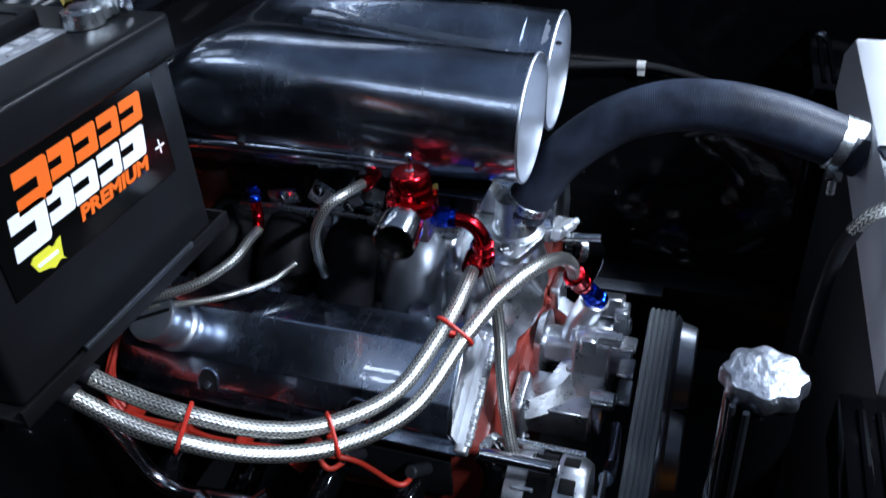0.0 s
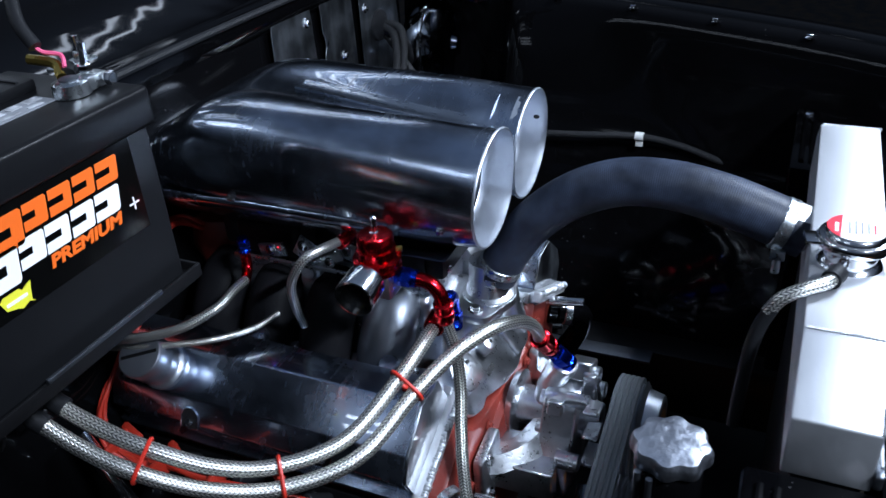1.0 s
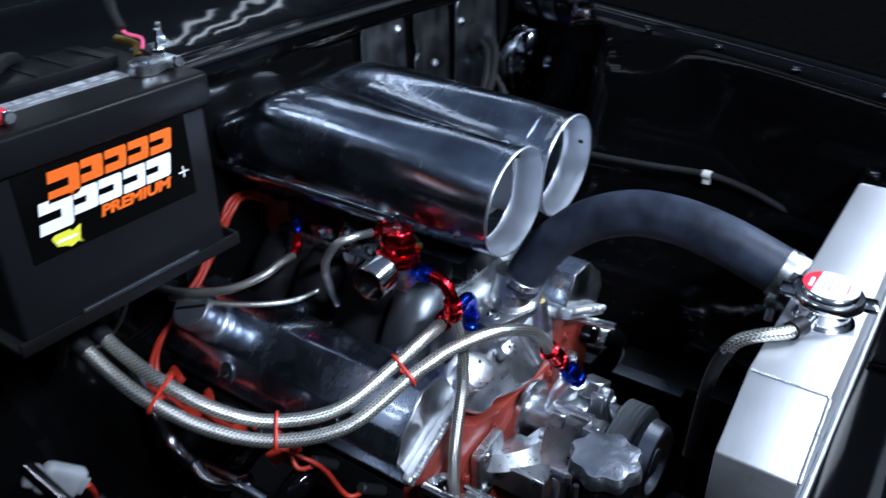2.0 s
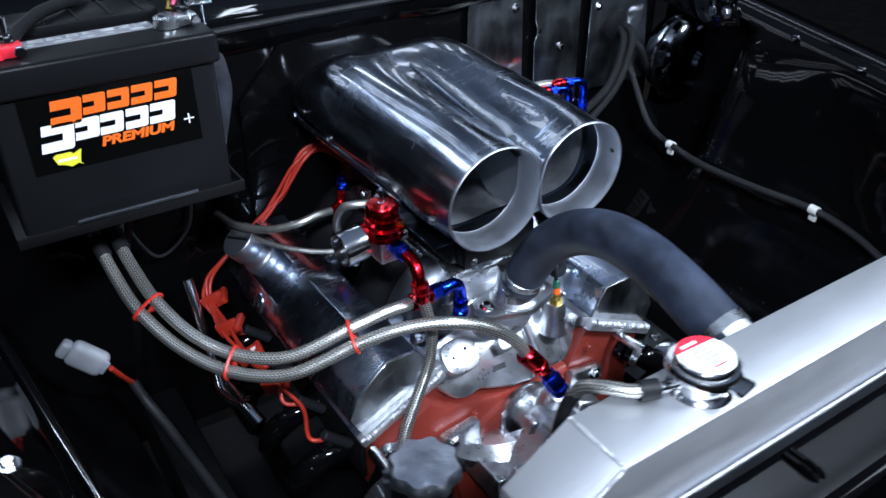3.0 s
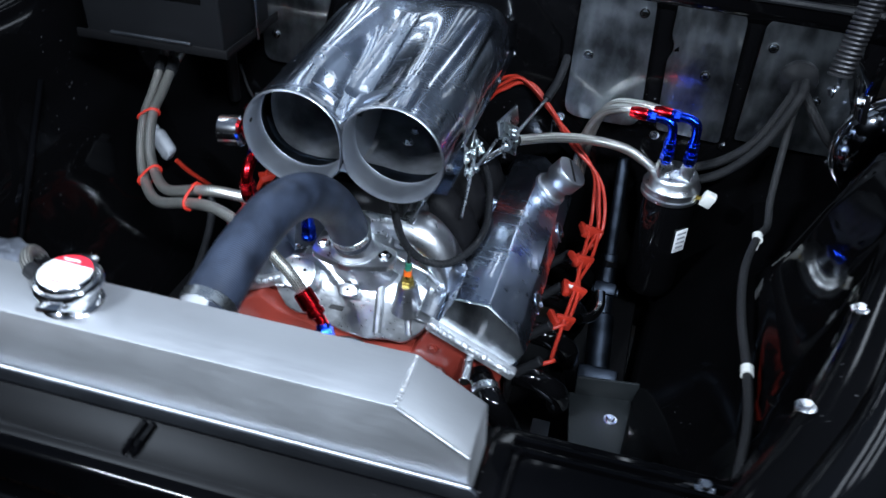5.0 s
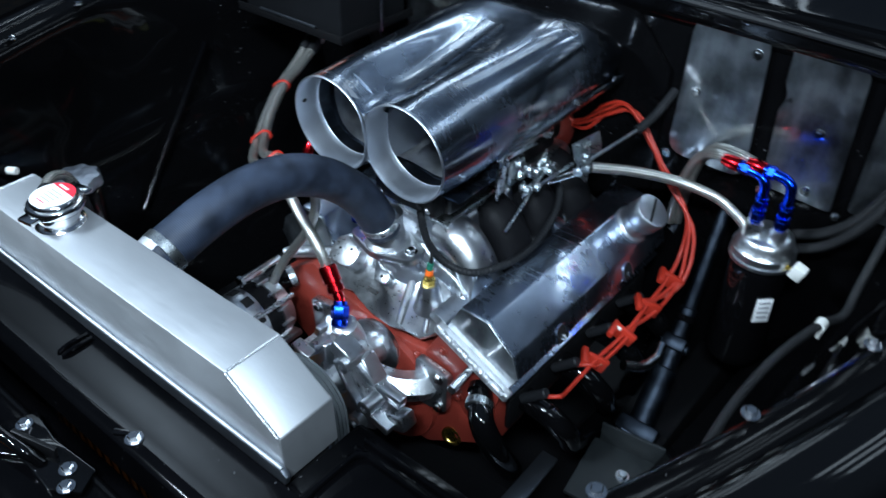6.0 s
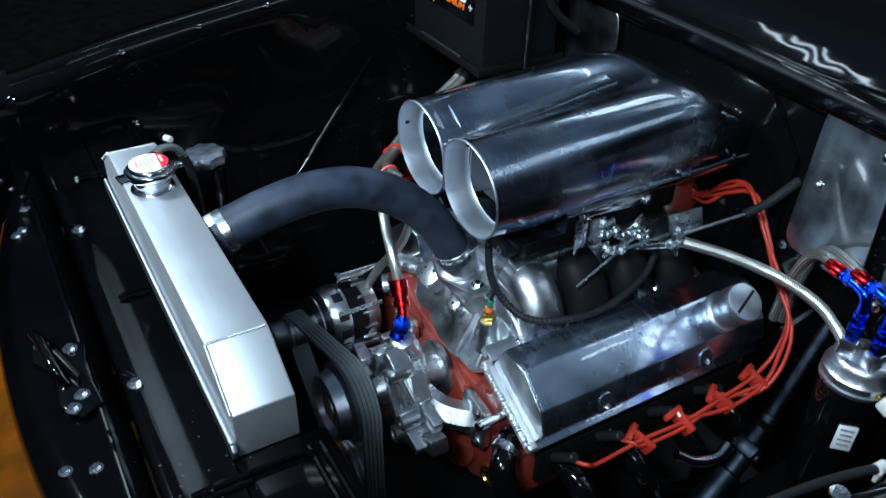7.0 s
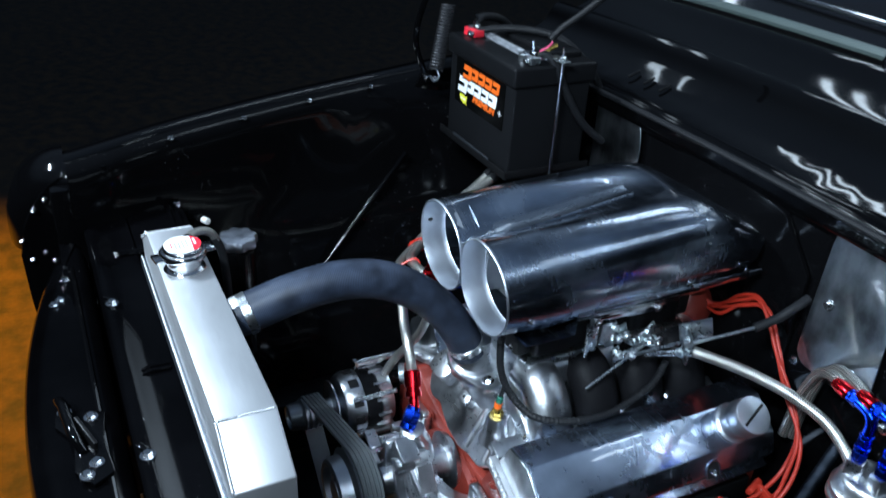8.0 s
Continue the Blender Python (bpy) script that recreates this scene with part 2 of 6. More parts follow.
# street lamp's orange and the night's darkness are partly put into this base colour
M_ASPHALT = mat("sodium_tinted_ground", (0.014, 0.0078, 0.0024), 0.9, coarse=(14, 1.0), fine=(60, 0.1), bump=1.0)
M_BOOST = mat("black_chrome_plate", (0.13, 0.14, 0.16), 0.10, metal=1, coarse=(9, 0.3), fine=(120, 0.04))
M_GLASS = mat("dark_windscreen_glass", (0.004, 0.004, 0.005), 0.04, coat=1.0, coarse=(3, 0.1), fine=(30, 0.01))
M_PLATEDARK = mat("grey_painted_bracket", (0.012, 0.014, 0.015), 0.4, coarse=(20, 0.4), fine=(200, 0.1), bump=0.1)
M_SHAFT = mat("dark_steel_shaft", (0.022, 0.027, 0.036), 0.46, metal=1, coarse=(30, 0.5), fine=(180, 0.1))
M_GASKET = mat("grey_green_seal", (0.10, 0.13, 0.125), 0.5, coarse=(8, 0.2), fine=(120, 0.1))
M_BRAID = braid_mat("braided_steel", (0.95, 0.92, 0.84), 0.30, 8, 190, (0.02, 0.02, 0.018), bump=0.28, lean=2.2, metal=0.9)
M_BRAIDFINE = braid_mat("fine_braided_steel", (0.95, 0.92, 0.84), 0.30, 6, 250, (0.02, 0.02, 0.018), bump=0.28, lean=2.0, metal=0.9)
M_LOOM = braid_mat("woven_black_sleeve", (0.016, 0.0165, 0.019), 0.5, 8, 260, (0.01, 0.01, 0.01))
M_HOSE = braid_mat("cloth_wrapped_rubber", (0.022, 0.029, 0.047), 0.46, 0, 420, (0.009, 0.012, 0.020), bump=0.12, coarse=(26, 0.55), vary=0.2)
for m_ in (M_HOSE, M_LOOM):
    m_.node_tree.nodes["Principled BSDF"].inputs["Metallic"].default_value = 0.0
    m_.node_tree.nodes["Principled BSDF"].inputs["Specular IOR Level"].default_value = 0.3


# ---------------------------------------------------------------- building helpers
def thing(name, at, label, category, group="", kind=""):
    ob = new(name)
    ob.location = at
    ob.empty_display_size = 0.05
    return tagged(ob, label, category, group, kind)


def origin(ob):
    v = Vector((0, 0, 0))
    while ob is not None:
        v += Vector(ob.location)
        ob = ob.parent
    return v


def part(name, bm, material, parent=None, label="", sharp=40):
    """One mesh, drawn in world metres, hung under its thing."""
    if parent is not None:
        bmesh.ops.translate(bm, verts=bm.verts, vec=-origin(parent))
    me = bpy.data.meshes.new(name)
    bm.to_mesh(me)
    bm.free()
    me.materials.append(material)
    me.shade_smooth()
    me.set_sharp_from_angle(angle=radians(sharp))
    ob = new(name, me)
    ob.parent = parent
    if label:
        ob["label"] = label
    return ob


def solid(name, bm, material, label, category, group="", kind="", sharp=40):
    """A thing or piece of the setting that is one mesh."""
    return tagged(part(name, bm, material, None, "", sharp), label, category, group, kind)


def B():
    return bmesh.new()


def box(bm, c, s, rot=(0, 0, 0), bev=0.0, seg=2):
    r = bmesh.ops.create_cube(bm, size=1)
    vs = r["verts"]
    bmesh.ops.scale(bm, vec=s, verts=vs)
    if bev:
        es = list({e for v in vs for e in v.link_edges})
        g = bmesh.ops.bevel(bm, geom=es, offset=bev, segments=seg, affect="EDGES", profile=0.5)
        vs = list({v for f in g["faces"] for v in f.verts} | {v for v in vs if v.is_valid})
    bmesh.ops.transform(bm, matrix=pose(*c, *rot), verts=vs)
    return bm


def basis(d):
    d = Vector(d).normalized()
    return d.to_track_quat("Z", "Y").to_matrix().to_4x4()


def lathe(bm, p, d, prof, seg=24, cap=True):
    """Turns a profile of (along, radius) round the axis d from p."""
    m = Matrix.Translation(p) @ basis(d)
    rings = []
    for a, r in prof:
        rings.append([bm.verts.new(m @ Vector((r * math.cos(math.tau * i / seg), r * math.sin(math.tau * i / seg), a))) for i in range(seg)])
    for r0, r1 in zip(rings, rings[1:]):
        for i in range(seg):
            bm.faces.new((r0[i], r0[(i + 1) % seg], r1[(i + 1) % seg], r1[i]))
    if cap:
        bm.faces.new(rings[0][::-1])
        bm.faces.new(rings[-1])
    return bm


def rod(bm, p, q, r, seg=14, bev=0.0):
    d = Vector(q) - Vector(p)
    h = d.length
    if bev:
        return lathe(bm, p, d, [(0, r - bev), (bev, r), (h - bev, r), (h, r - bev)], seg)
    return lathe(bm, p, d, [(0, r), (h, r)], seg)


def smooth_path(pts, n=8):
    p = [Vector(a) for a in pts]
    p = [2 * p[0] - p[1]] + p + [2 * p[-1] - p[-2]]
    out = []
    for i in range(1, len(p) - 2):
        for k in range(n):
            t = k / n
            a, b, c, d = p[i - 1:i + 3]
            out.append(0.5 * (2 * b + (c - a) * t + (2 * a - 5 * b + 4 * c - d) * t * t + (3 * b - a - 3 * c + d) * t ** 3))
    out.append(p[-2])
    return out


def tube(bm, pts, r, seg=14, n=8, smooth=True, cap=True):
    """A hose along the points; u runs round it and v along it in metres."""
    path = smooth_path(pts, n) if smooth else [Vector(a) for a in pts]
    uv = bm.loops.layers.uv.verify()
    rad = r if callable(r) else (lambda s: r)
    total = sum((b - a).length for a, b in zip(path, path[1:]))
    tan = [(path[min(i + 1, len(path) - 1)] - path[max(i - 1, 0)]).normalized() for i in range(len(path))]
    side = tan[0].orthogonal().normalized()
    rings, run, runs = [], 0.0, []
    for i, (c, t) in enumerate(zip(path, tan)):
        if i:
            run += (path[i] - path[i - 1]).length
            side = (side - t * side.dot(t)).normalized()
        up = t.cross(side)
        rr = rad(run / total)
        rings.append([bm.verts.new(c + rr * (math.cos(math.tau * k / seg) * side + math.sin(math.tau * k / seg) * up)) for k in range(seg)])
        runs.append(run)
    for i in range(len(rings) - 1):
        for k in range(seg):
            f = bm.faces.new((rings[i][k], rings[i][(k + 1) % seg], rings[i + 1][(k + 1) % seg], rings[i + 1][k]))
            for lp, (uu, vv) in zip(f.loops, ((k, i), (k + 1, i), (k + 1, i + 1), (k, i + 1))):
                lp[uv].uv = (uu / seg, runs[vv])
    if cap:
        bm.faces.new(rings[0][::-1])
        bm.faces.new(rings[-1])
    return bm


def prism(bm, poly, y0, y1, axis="y", bev=0.0, seg=2):
    """A closed outline, given in the two other axes, drawn out along an axis."""
    def at(a, b, c):
        return {"y": (a, c, b), "x": (c, a, b), "z": (a, b, c)}[axis]
    lo = [bm.verts.new(at(a, b, y0)) for a, b in poly]
    hi = [bm.verts.new(at(a, b, y1)) for a, b in poly]
    fs = [bm.faces.new(lo), bm.faces.new(hi[::-1])]
    for i in range(len(poly)):
        j = (i + 1) % len(poly)
        fs.append(bm.faces.new((lo[j], lo[i], hi[i], hi[j])))
    bmesh.ops.recalc_face_normals(bm, faces=fs)
    if bev:
        es = list({e for f in fs for e in f.edges})
        bmesh.ops.bevel(bm, geom=es, offset=bev, segments=seg, affect="EDGES", profile=0.5)
    return bm


def hexnut(bm, p, d, r, h):
    return lathe(bm, p, d, [(0, r), (h * 0.8, r), (h, r * 0.82)], 6)


def bolt(parent, p, d, r=0.007, name="bolt", material=None):
    bm = B()
    lathe(bm, p, d, [(0, r * 1.5), (r * 0.3, r * 1.5), (r * 0.32, r * 1.0)], 14)
    hexnut(bm, Vector(p) + Vector(d).normalized() * r * 0.3, d, r, r * 0.8)
    return part(name, bm, material or M_CHROME, parent, "", 30)


def loft(bm, rings, closed=True):
    vs = [[bm.verts.new(p) for p in ring] for ring in rings]
    for a, b in zip(vs, vs[1:]):
        m = len(a)
        for i in range(m if closed else m - 1):
            j = (i + 1) % m
            bm.faces.new((a[i], a[j], b[j], b[i]))
    return vs


# ---------------------------------------------------------------- setting: ground and truck body
XC = 0.018   # the engine's middle
bm = B()
bmesh.ops.create_grid(bm, x_segments=60, y_segments=60, size=60)
for v in bm.verts:
    v.co.z = 0.006 * noise.noise(v.co * 0.7)
solid("ground", bm, M_ASPHALT, "ground with sodium orange put into its colour, lit by a street lamp", "ground", kind="structure")

# firewall: a thick panel with a pressed recess behind the engine
firewall = thing("firewall", (0, 0.88, 0.3), "gloss black painted steel firewall behind the engine", "wall", kind="structure")
bm = B()
box(bm, (0, 0.905, 0.68), (1.56, 0.04, 0.77), bev=0.006)
part("panel", bm, M_INNER, firewall)
bm = B()
prism(bm, [(-0.20, 0.45), (0.235, 0.45), (0.235, 0.93), (0.16, 1.015), (0.02, 1.035), (-0.12, 1.015), (-0.20, 0.93)], 0.874, 0.884, bev=0.004)
part("pressed_panel", bm, M_INNER, firewall)
for xx, zz in ((-0.297, 0.838), (-0.25, 0.80), (0.25, 0.775), (0.43, 0.768), (0.555, 0.768), (0.74, 0.77)):
    bolt(firewall, (xx, 0.884, zz), (0, -1, 0), 0.006)

# cowl: pressed panel that rises in steps to the windscreen
def cowl_profile():
    return [(0.862, 1.035), (0.858, 1.062), (0.866, 1.067), (0.90, 1.066), (0.955, 1.078), (1.005, 1.105), (1.030, 1.140), (1.045, 1.150),
            (1.062, 1.148), (1.075, 1.135), (1.10, 1.135), (1.16, 1.160), (1.205, 1.185), (1.225, 1.182)]


cowl = thing("cowl", (0, 1.0, 1.05), "gloss black pressed steel cowl below the windscreen", "cowl", kind="structure")
bm = B()
top = [tuple(p)[1:] for p in smooth_path([(0, y, z) for y, z in cowl_profile()], 5)]
rings = []
for k in range(141):
    xx = -0.80 + 1.6 * k / 140
    bow = -0.02 * (xx / 0.8) ** 2
    ring = []
    for y, z in top:
        f = max(0.0, 1 - abs((y - 0.955) / 0.075)) if 0.88 < y < 1.03 else 0.0
        dent = f * (0.0022 * noise.noise(Vector((xx * 9, y * 18, 3.0))) + 0.0009 * noise.noise(Vector((xx * 26, y * 34, 8.0))))
        ring.append((xx, y, z + bow + dent))
    rings.append(ring + [(xx, 1.225, 0.99 + bow), (xx, 0.905, 0.99 + bow)])
loft(bm, rings)
bmesh.ops.recalc_face_normals(bm, faces=bm.faces)
part("panel", bm, M_PAINT, cowl)
bm = B()
tube(bm, [(-0.80, 0.857, 1.048), (-0.4, 0.857, 1.058), (0, 0.857, 1.063), (0.4, 0.857, 1.058), (0.80, 0.857, 1.048)], 0.006, 8)
part("weatherstrip", bm, M_RUBBER, cowl)
bm = B()
tube(bm, [(-0.80, 1.235, 1.18), (-0.4, 1.235, 1.195), (0, 1.235, 1.2), (0.4, 1.235, 1.195), (0.80, 1.235, 1.18)], 0.011, 8)
part("screen_seal", bm, M_GASKET, cowl)
for k in range(3):
    bm = B()
    box(bm, (-0.36 + 0.05 * k, 0.955, 1.082), (0.006, 0.03, 0.004), (20, 0, 0), 0.0015)
    part("slot_rim", bm, M_SATIN, cowl)

windscreen = thing("window_1", (0, 1.24, 1.2), "dark windscreen with a chrome wiper pivot", "window", kind="structure")
bm = B()
prism(bm, [(1.24, 1.195), (1.25, 1.19), (1.95, 1.78), (1.94, 1.785)], -0.78, 0.78, axis="x")
part("pane", bm, M_GLASS, windscreen)
bm = B()
tube(bm, [(-0.4, 1.28, 1.245), (0.0, 1.275, 1.243), (0.42, 1.28, 1.235)], 0.006, 8)
part("wiper_blade", bm, M_CHROME, windscreen)
bm = B()
lathe(bm, (0.02, 1.225, 1.19), (0, -0.4, 1), [(0, 0.014), (0.012, 0.013), (0.02, 0.008), (0.03, 0.007)], 16)
part("wiper_pivot", bm, M_CHROME, windscreen)


# inner fenders and fenders, mirrored about the truck's middle
LIP = [(0.50, -0.165, 0.955), (0.535, -0.09, 0.957), (0.60, 0.03, 0.957), (0.665, 0.19, 0.958), (0.72, 0.35, 0.96), (0.765, 0.515, 0.963), (0.80, 0.70, 0.972), (0.81, 0.90, 0.985)]


def fender_side(s):
    side = "passenger" if s < 0 else "driver"
    inner = thing("inner_fender", (s * 0.66, 0.35, 0.6), "gloss black pressed inner fender wall of the engine bay", "inner fender", "inner fenders", "structure")
    path = smooth_path(LIP, 6)
    bm = B()
    rings = []
    for p in path:
        x, y, z = p
        f = min(max((y + 0.16) / 1.0, 0), 1)
        inx = 0.588 + 0.06 * f
        sec = [(x + 0.03, z + 0.006), (x, z + 0.004), (x - 0.012, z - 0.004), (min(x - 0.02, inx + 0.092), z - 0.03), (min(x - 0.03, inx + 0.055), 0.86), (min(x - 0.045, inx + 0.030), 0.79), (min(x - 0.055, inx + 0.008), 0.735),
               (min(x - 0.06, inx), 0.725), (min(x - 0.065, inx - 0.01), 0.66), (min(x - 0.08, inx - 0.05), 0.56), (inx - 0.14, 0.46), (inx - 0.17, 0.30), (inx - 0.15, 0.30), (inx + 0.14, 0.5), (x + 0.02, 0.9)]
        if s > 0:
            # the wall steps outward round the brake booster
            g = min(max((y - 0.60) / 0.08, 0), 1)
            sec = [(a + g * ((x + 0.075 if i < 11 else x + 0.095) - a) if 2 < i < 8 else a, b) for i, (a, b) in enumerate(sec)]
        rings.append([(s * a, y, b) for a, b in sec])
    loft(bm, rings)
    bmesh.ops.recalc_face_normals(bm, faces=bm.faces)
    part("panel", bm, M_INNER, inner, sharp=50)
    for y, x, z in ((0.03, 0.592, 0.963), (0.19, 0.655, 0.964), (0.35, 0.712, 0.966), (0.515, 0.757, 0.969), (0.68, 0.79, 0.977)):
        bolt(inner, (s * x, y, z), (0, 0, 1), 0.006)
    for y, x, z in ((0.39, 0.683, 0.84), (0.12, 0.615, 0.80), (0.60, 0.70, 0.80), (0.30, 0.63, 0.735)):
        bolt(inner, (s * x, y, z), (-s, 0, 0.5), 0.005)
    if s < 0:
        bm = B()
        rod(bm, (s * 0.640, 0.558, 0.844), (s * 0.571, 0.303, 0.592), 0.0075, 10)
        part("brace_rod", bm, M_FRONT, inner)
    outer = thing("fender", (s * 0.85, 0.3, 0.7), "gloss black outer fender with a rounded top", "fender", "fenders", "structure")
    bm = B()
    rings = []
    for p in path:
        x, y, z = p
        sec = [(x + 0.03, z - 0.01), (x + 0.032, z + 0.008), (x + 0.045, z + 0.014), (x + 0.08, z + 0.012), (x + 0.115, z - 0.005), (x + 0.14, z - 0.04), (x + 0.15, z - 0.12), (x + 0.145, z - 0.5), (x + 0.12, z - 0.5), (x + 0.12, z - 0.1)]
        rings.append([(s * a, y, b) for a, b in sec])
    loft(bm, rings)
    bmesh.ops.recalc_face_normals(bm, faces=bm.faces)
    part("shell", bm, M_PAINT, outer, sharp=60)
    # rounded nose: the fender's crown turns down in front
    bm = B()
    nose = []
    for k in range(13):
        a = math.radians(96 * k / 12)
        cy, cz = -0.165 - 0.105 * math.sin(a), 0.80 + 0.163 * math.cos(a) ** 0.8 if a < 1.57 else 0.80 - 0.10 * (a - 1.57)
        ny, nz = -math.sin(a), math.cos(a)
        ring = []
        for w, h in ((0.0, -0.060), (0.004, -0.036), (0.012, -0.019), (0.026, -0.006), (0.044, 0.003), (0.07, 0.010), (0.11, 0.006), (0.14, -0.012), (0.155, -0.045), (0.16, -0.10)):
            ring.append((s * (0.502 + 0.03 * k / 12 + w), cy + ny * h, cz + nz * h))
        nose.append(ring)
    loft(bm, nose, closed=False)
    bmesh.ops.recalc_face_normals(bm, faces=bm.faces)
    bmesh.ops.solidify(bm, geom=list(bm.faces), thickness=0.005)
    part("nose", bm, M_PAINT, outer, sharp=60)
    bm = B()
    box(bm, (s * 0.585, -0.175, 0.73), (0.19, 0.05, 0.40), bev=0.01)
    prism(bm, [(-0.10, 0.55), (-0.25, 0.55), (-0.262, 0.70), (-0.264, 0.80), (-0.252, 0.85), (-0.232, 0.89), (-0.20, 0.93), (-0.16, 0.955), (-0.10, 0.955)], s * 0.515, s * 0.535, axis="x")
    part("lamp_bucket", bm, M_PAINT, outer)
    for a, b, c in ((0.504, -0.207, 0.910), (0.504, -0.229, 0.892), (0.507, -0.258, 0.832), (0.507, -0.247, 0.792), (0.47, -0.222, 0.822), (0.435, -0.208, 0.822), (0.40, -0.196, 0.822)):
        bolt(outer, (s * a, b, c), (-0.5 * s, -0.3, 0.8), 0.0030, material=M_PAINT)


for s_ in (-1, 1):
    fender_side(s_)

# radiator support: front strip, two shoulders and a lower grille header
support = thing("radiator_support", (0, -0.12, 0.80), "gloss black pressed radiator support with chrome bolts and beads", "radiator support", kind="structure")
bm = B()
prism(bm, [(-0.155, 0.80), (-0.155, 0.852), (-0.150, 0.856), (-0.138, 0.857), (-0.128, 0.850), (-0.086, 0.850), (-0.0795, 0.852), (-0.0795, 0.78)], -0.60, 0.60, axis="x")
part("front_strip", bm, M_FRONT, support)
for s_ in (-1, 1):
    bm = B()
    prism(bm, [(s_ * 0.3165, -0.0790), (s_ * 0.60, -0.0790), (s_ * 0.60, 0.03), (s_ * 0.3165, 0.03)][::s_], 0.79, 0.8485, axis="z", bev=0.006)
    part("shoulder", bm, M_FRONT, support)
    bm = B()
    for y in (0.0, 0.014):
        tube(bm, [(s_ * 0.34, y, 0.849), (s_ * 0.46, y, 0.849), (s_ * 0.59, y, 0.849)], 0.004, 8)
    part("bead", bm, M_FRONT, support)
    bm = B()
    box(bm, (s_ * 0.372, -0.01, 0.62), (0.06, 0.05, 0.34), bev=0.006)
    part("upright", bm, M_PAINT, support)
bm = B()
tube(bm, [(0.345, -0.130, 0.849), (0.345, -0.10, 0.8515), (0.345, -0.03, 0.8515), (0.347, -0.008, 0.8515), (0.356, 0.0, 0.8505)], 0.0042, 8)
part("bead", bm, M_FRONT, support)
for xx, y0, y1 in ((-0.365, -0.115, -0.064), (-0.018, -0.121, -0.084), (0.352, -0.120, -0.070)):
    bm = B()
    for dx in (-0.005, 0.005):
        tube(bm, [(xx + dx, y0, 0.849), (xx + dx, y0 + 0.012, 0.8525), (xx + dx, y1, 0.8525)], 0.0035, 8)
    part("press_rib", bm, M_FRONT, support)
for xx, yy, zz in ((-0.20, -0.139, 0.857), (0.162, -0.142, 0.857), (-0.518, -0.137, 0.857), (-0.531, 0.019, 0.849), (0.46, -0.14, 0.857), (0.53, 0.01, 0.849), (0.56, -0.05, 0.849)):
    bolt(support, (xx, yy, zz), (0, 0, 1), 0.0066)
    bm = B()
    box(bm, (xx - 0.018, yy - 0.004, zz + 0.001), (0.018, 0.007, 0.004), (0, 0, 30), 0.0015)
    part("tab", bm, M_PAINT, support)
header = thing("grille_header", (0, -0.21, 0.75), "gloss black grille header panel in front of the radiator", "grille header", kind="structure")
bm = B()
rings = []
for k in range(41):
    xx = -0.56 + 1.12 * k / 40
    f = -0.283 + 0.32 * xx * xx
    dip = 0.004 * math.sin(xx * 9)
    rings.append([(xx, y, z) for y, z in ((f + 0.012, 0.50), (f, 0.78), (f + 0.004, 0.803), (f + 0.016, 0.816), (f + 0.034, 0.822 + dip * 0.3), (-0.20, 0.8215), (-0.176, 0.820), (-0.164, 0.812), (-0.158, 0.795), (-0.158, 0.50))])
vs = loft(bm, rings)
bm.faces.new(vs[0])
bm.faces.new(vs[-1][::-1])
bmesh.ops.recalc_face_normals(bm, faces=bm.faces)
part("panel", bm, M_FRONT, header, sharp=50)
bm = B()
tube(bm, [(-0.40, -0.186, 0.820), (0.0, -0.186, 0.8215), (0.40, -0.186, 0.820)], 0.004, 8)
part("bead", bm, M_PAINT, header)

latch = thing("hood_latch", (0.10, -0.205, 0.822), "black hood latch with chrome bolts on the header panel", "latch")
bm = B()
prism(bm, [(-0.01, -0.240), (0.03, -0.242), (0.065, -0.222), (0.125, -0.226), (0.155, -0.206), (0.14, -0.180), (0.07, -0.186), (0.02, -0.178)], 0.8225, 0.829, axis="z", bev=0.002)
part("plate", bm, M_PAINT, latch)
bm = B()
tube(bm, [(-0.004, -0.225, 0.829), (0.0, -0.232, 0.846), (0.02, -0.228, 0.852), (0.05, -0.224, 0.850), (0.077, -0.220, 0.846), (0.09, -0.212, 0.829)], 0.007, 10)
part("hook", bm, M_PAINT, latch)
bm = B()
box(bm, (0.070, -0.206, 0.838), (0.055, 0.006, 0.018), (0, 10, 20), 0.002)
part("pawl", bm, M_SATIN, latch)
for p in ((0.028, -0.197, 0.829), (0.119, -0.199, 0.829), (0.006, -0.228, 0.829), (0.138, -0.212, 0.829)):
    bolt(latch, p, (0, 0, 1), 0.0062)
for p in ((0.223, -0.237, 0.822), (0.234, -0.207, 0.822), (-0.285, -0.222, 0.822), (-0.297, -0.212, 0.822), (-0.36, -0.20, 0.822)):
    bolt(header, p, (0, 0, 1), 0.0052)

# chassis rails, and an unseen dark sheet added to keep the bay black below
bm = B()
box(bm, (0, 0.40, 0.185), (1.3, 1.15, 0.006))
solid("added_bay_floor", bm, M_SATIN, "added unseen black sheet that keeps the bay dark below the engine", "pan", kind="structure")
for s_ in (-1, 1):
    bm = B()
    box(bm, (s_ * 0.43, 0.45, 0.33), (0.07, 1.3, 0.14), bev=0.008)
    solid("frame_rail", bm, M_SATIN, "black painted steel frame rail beside the engine", "frame rail", "frame rails", "structure")
bm = B()
box(bm, (0, 0.30, 0.22), (0.8, 0.28, 0.08), bev=0.01)
solid("crossmember", bm, M_SATIN, "black front crossmember below the engine", "crossmember", kind="structure")


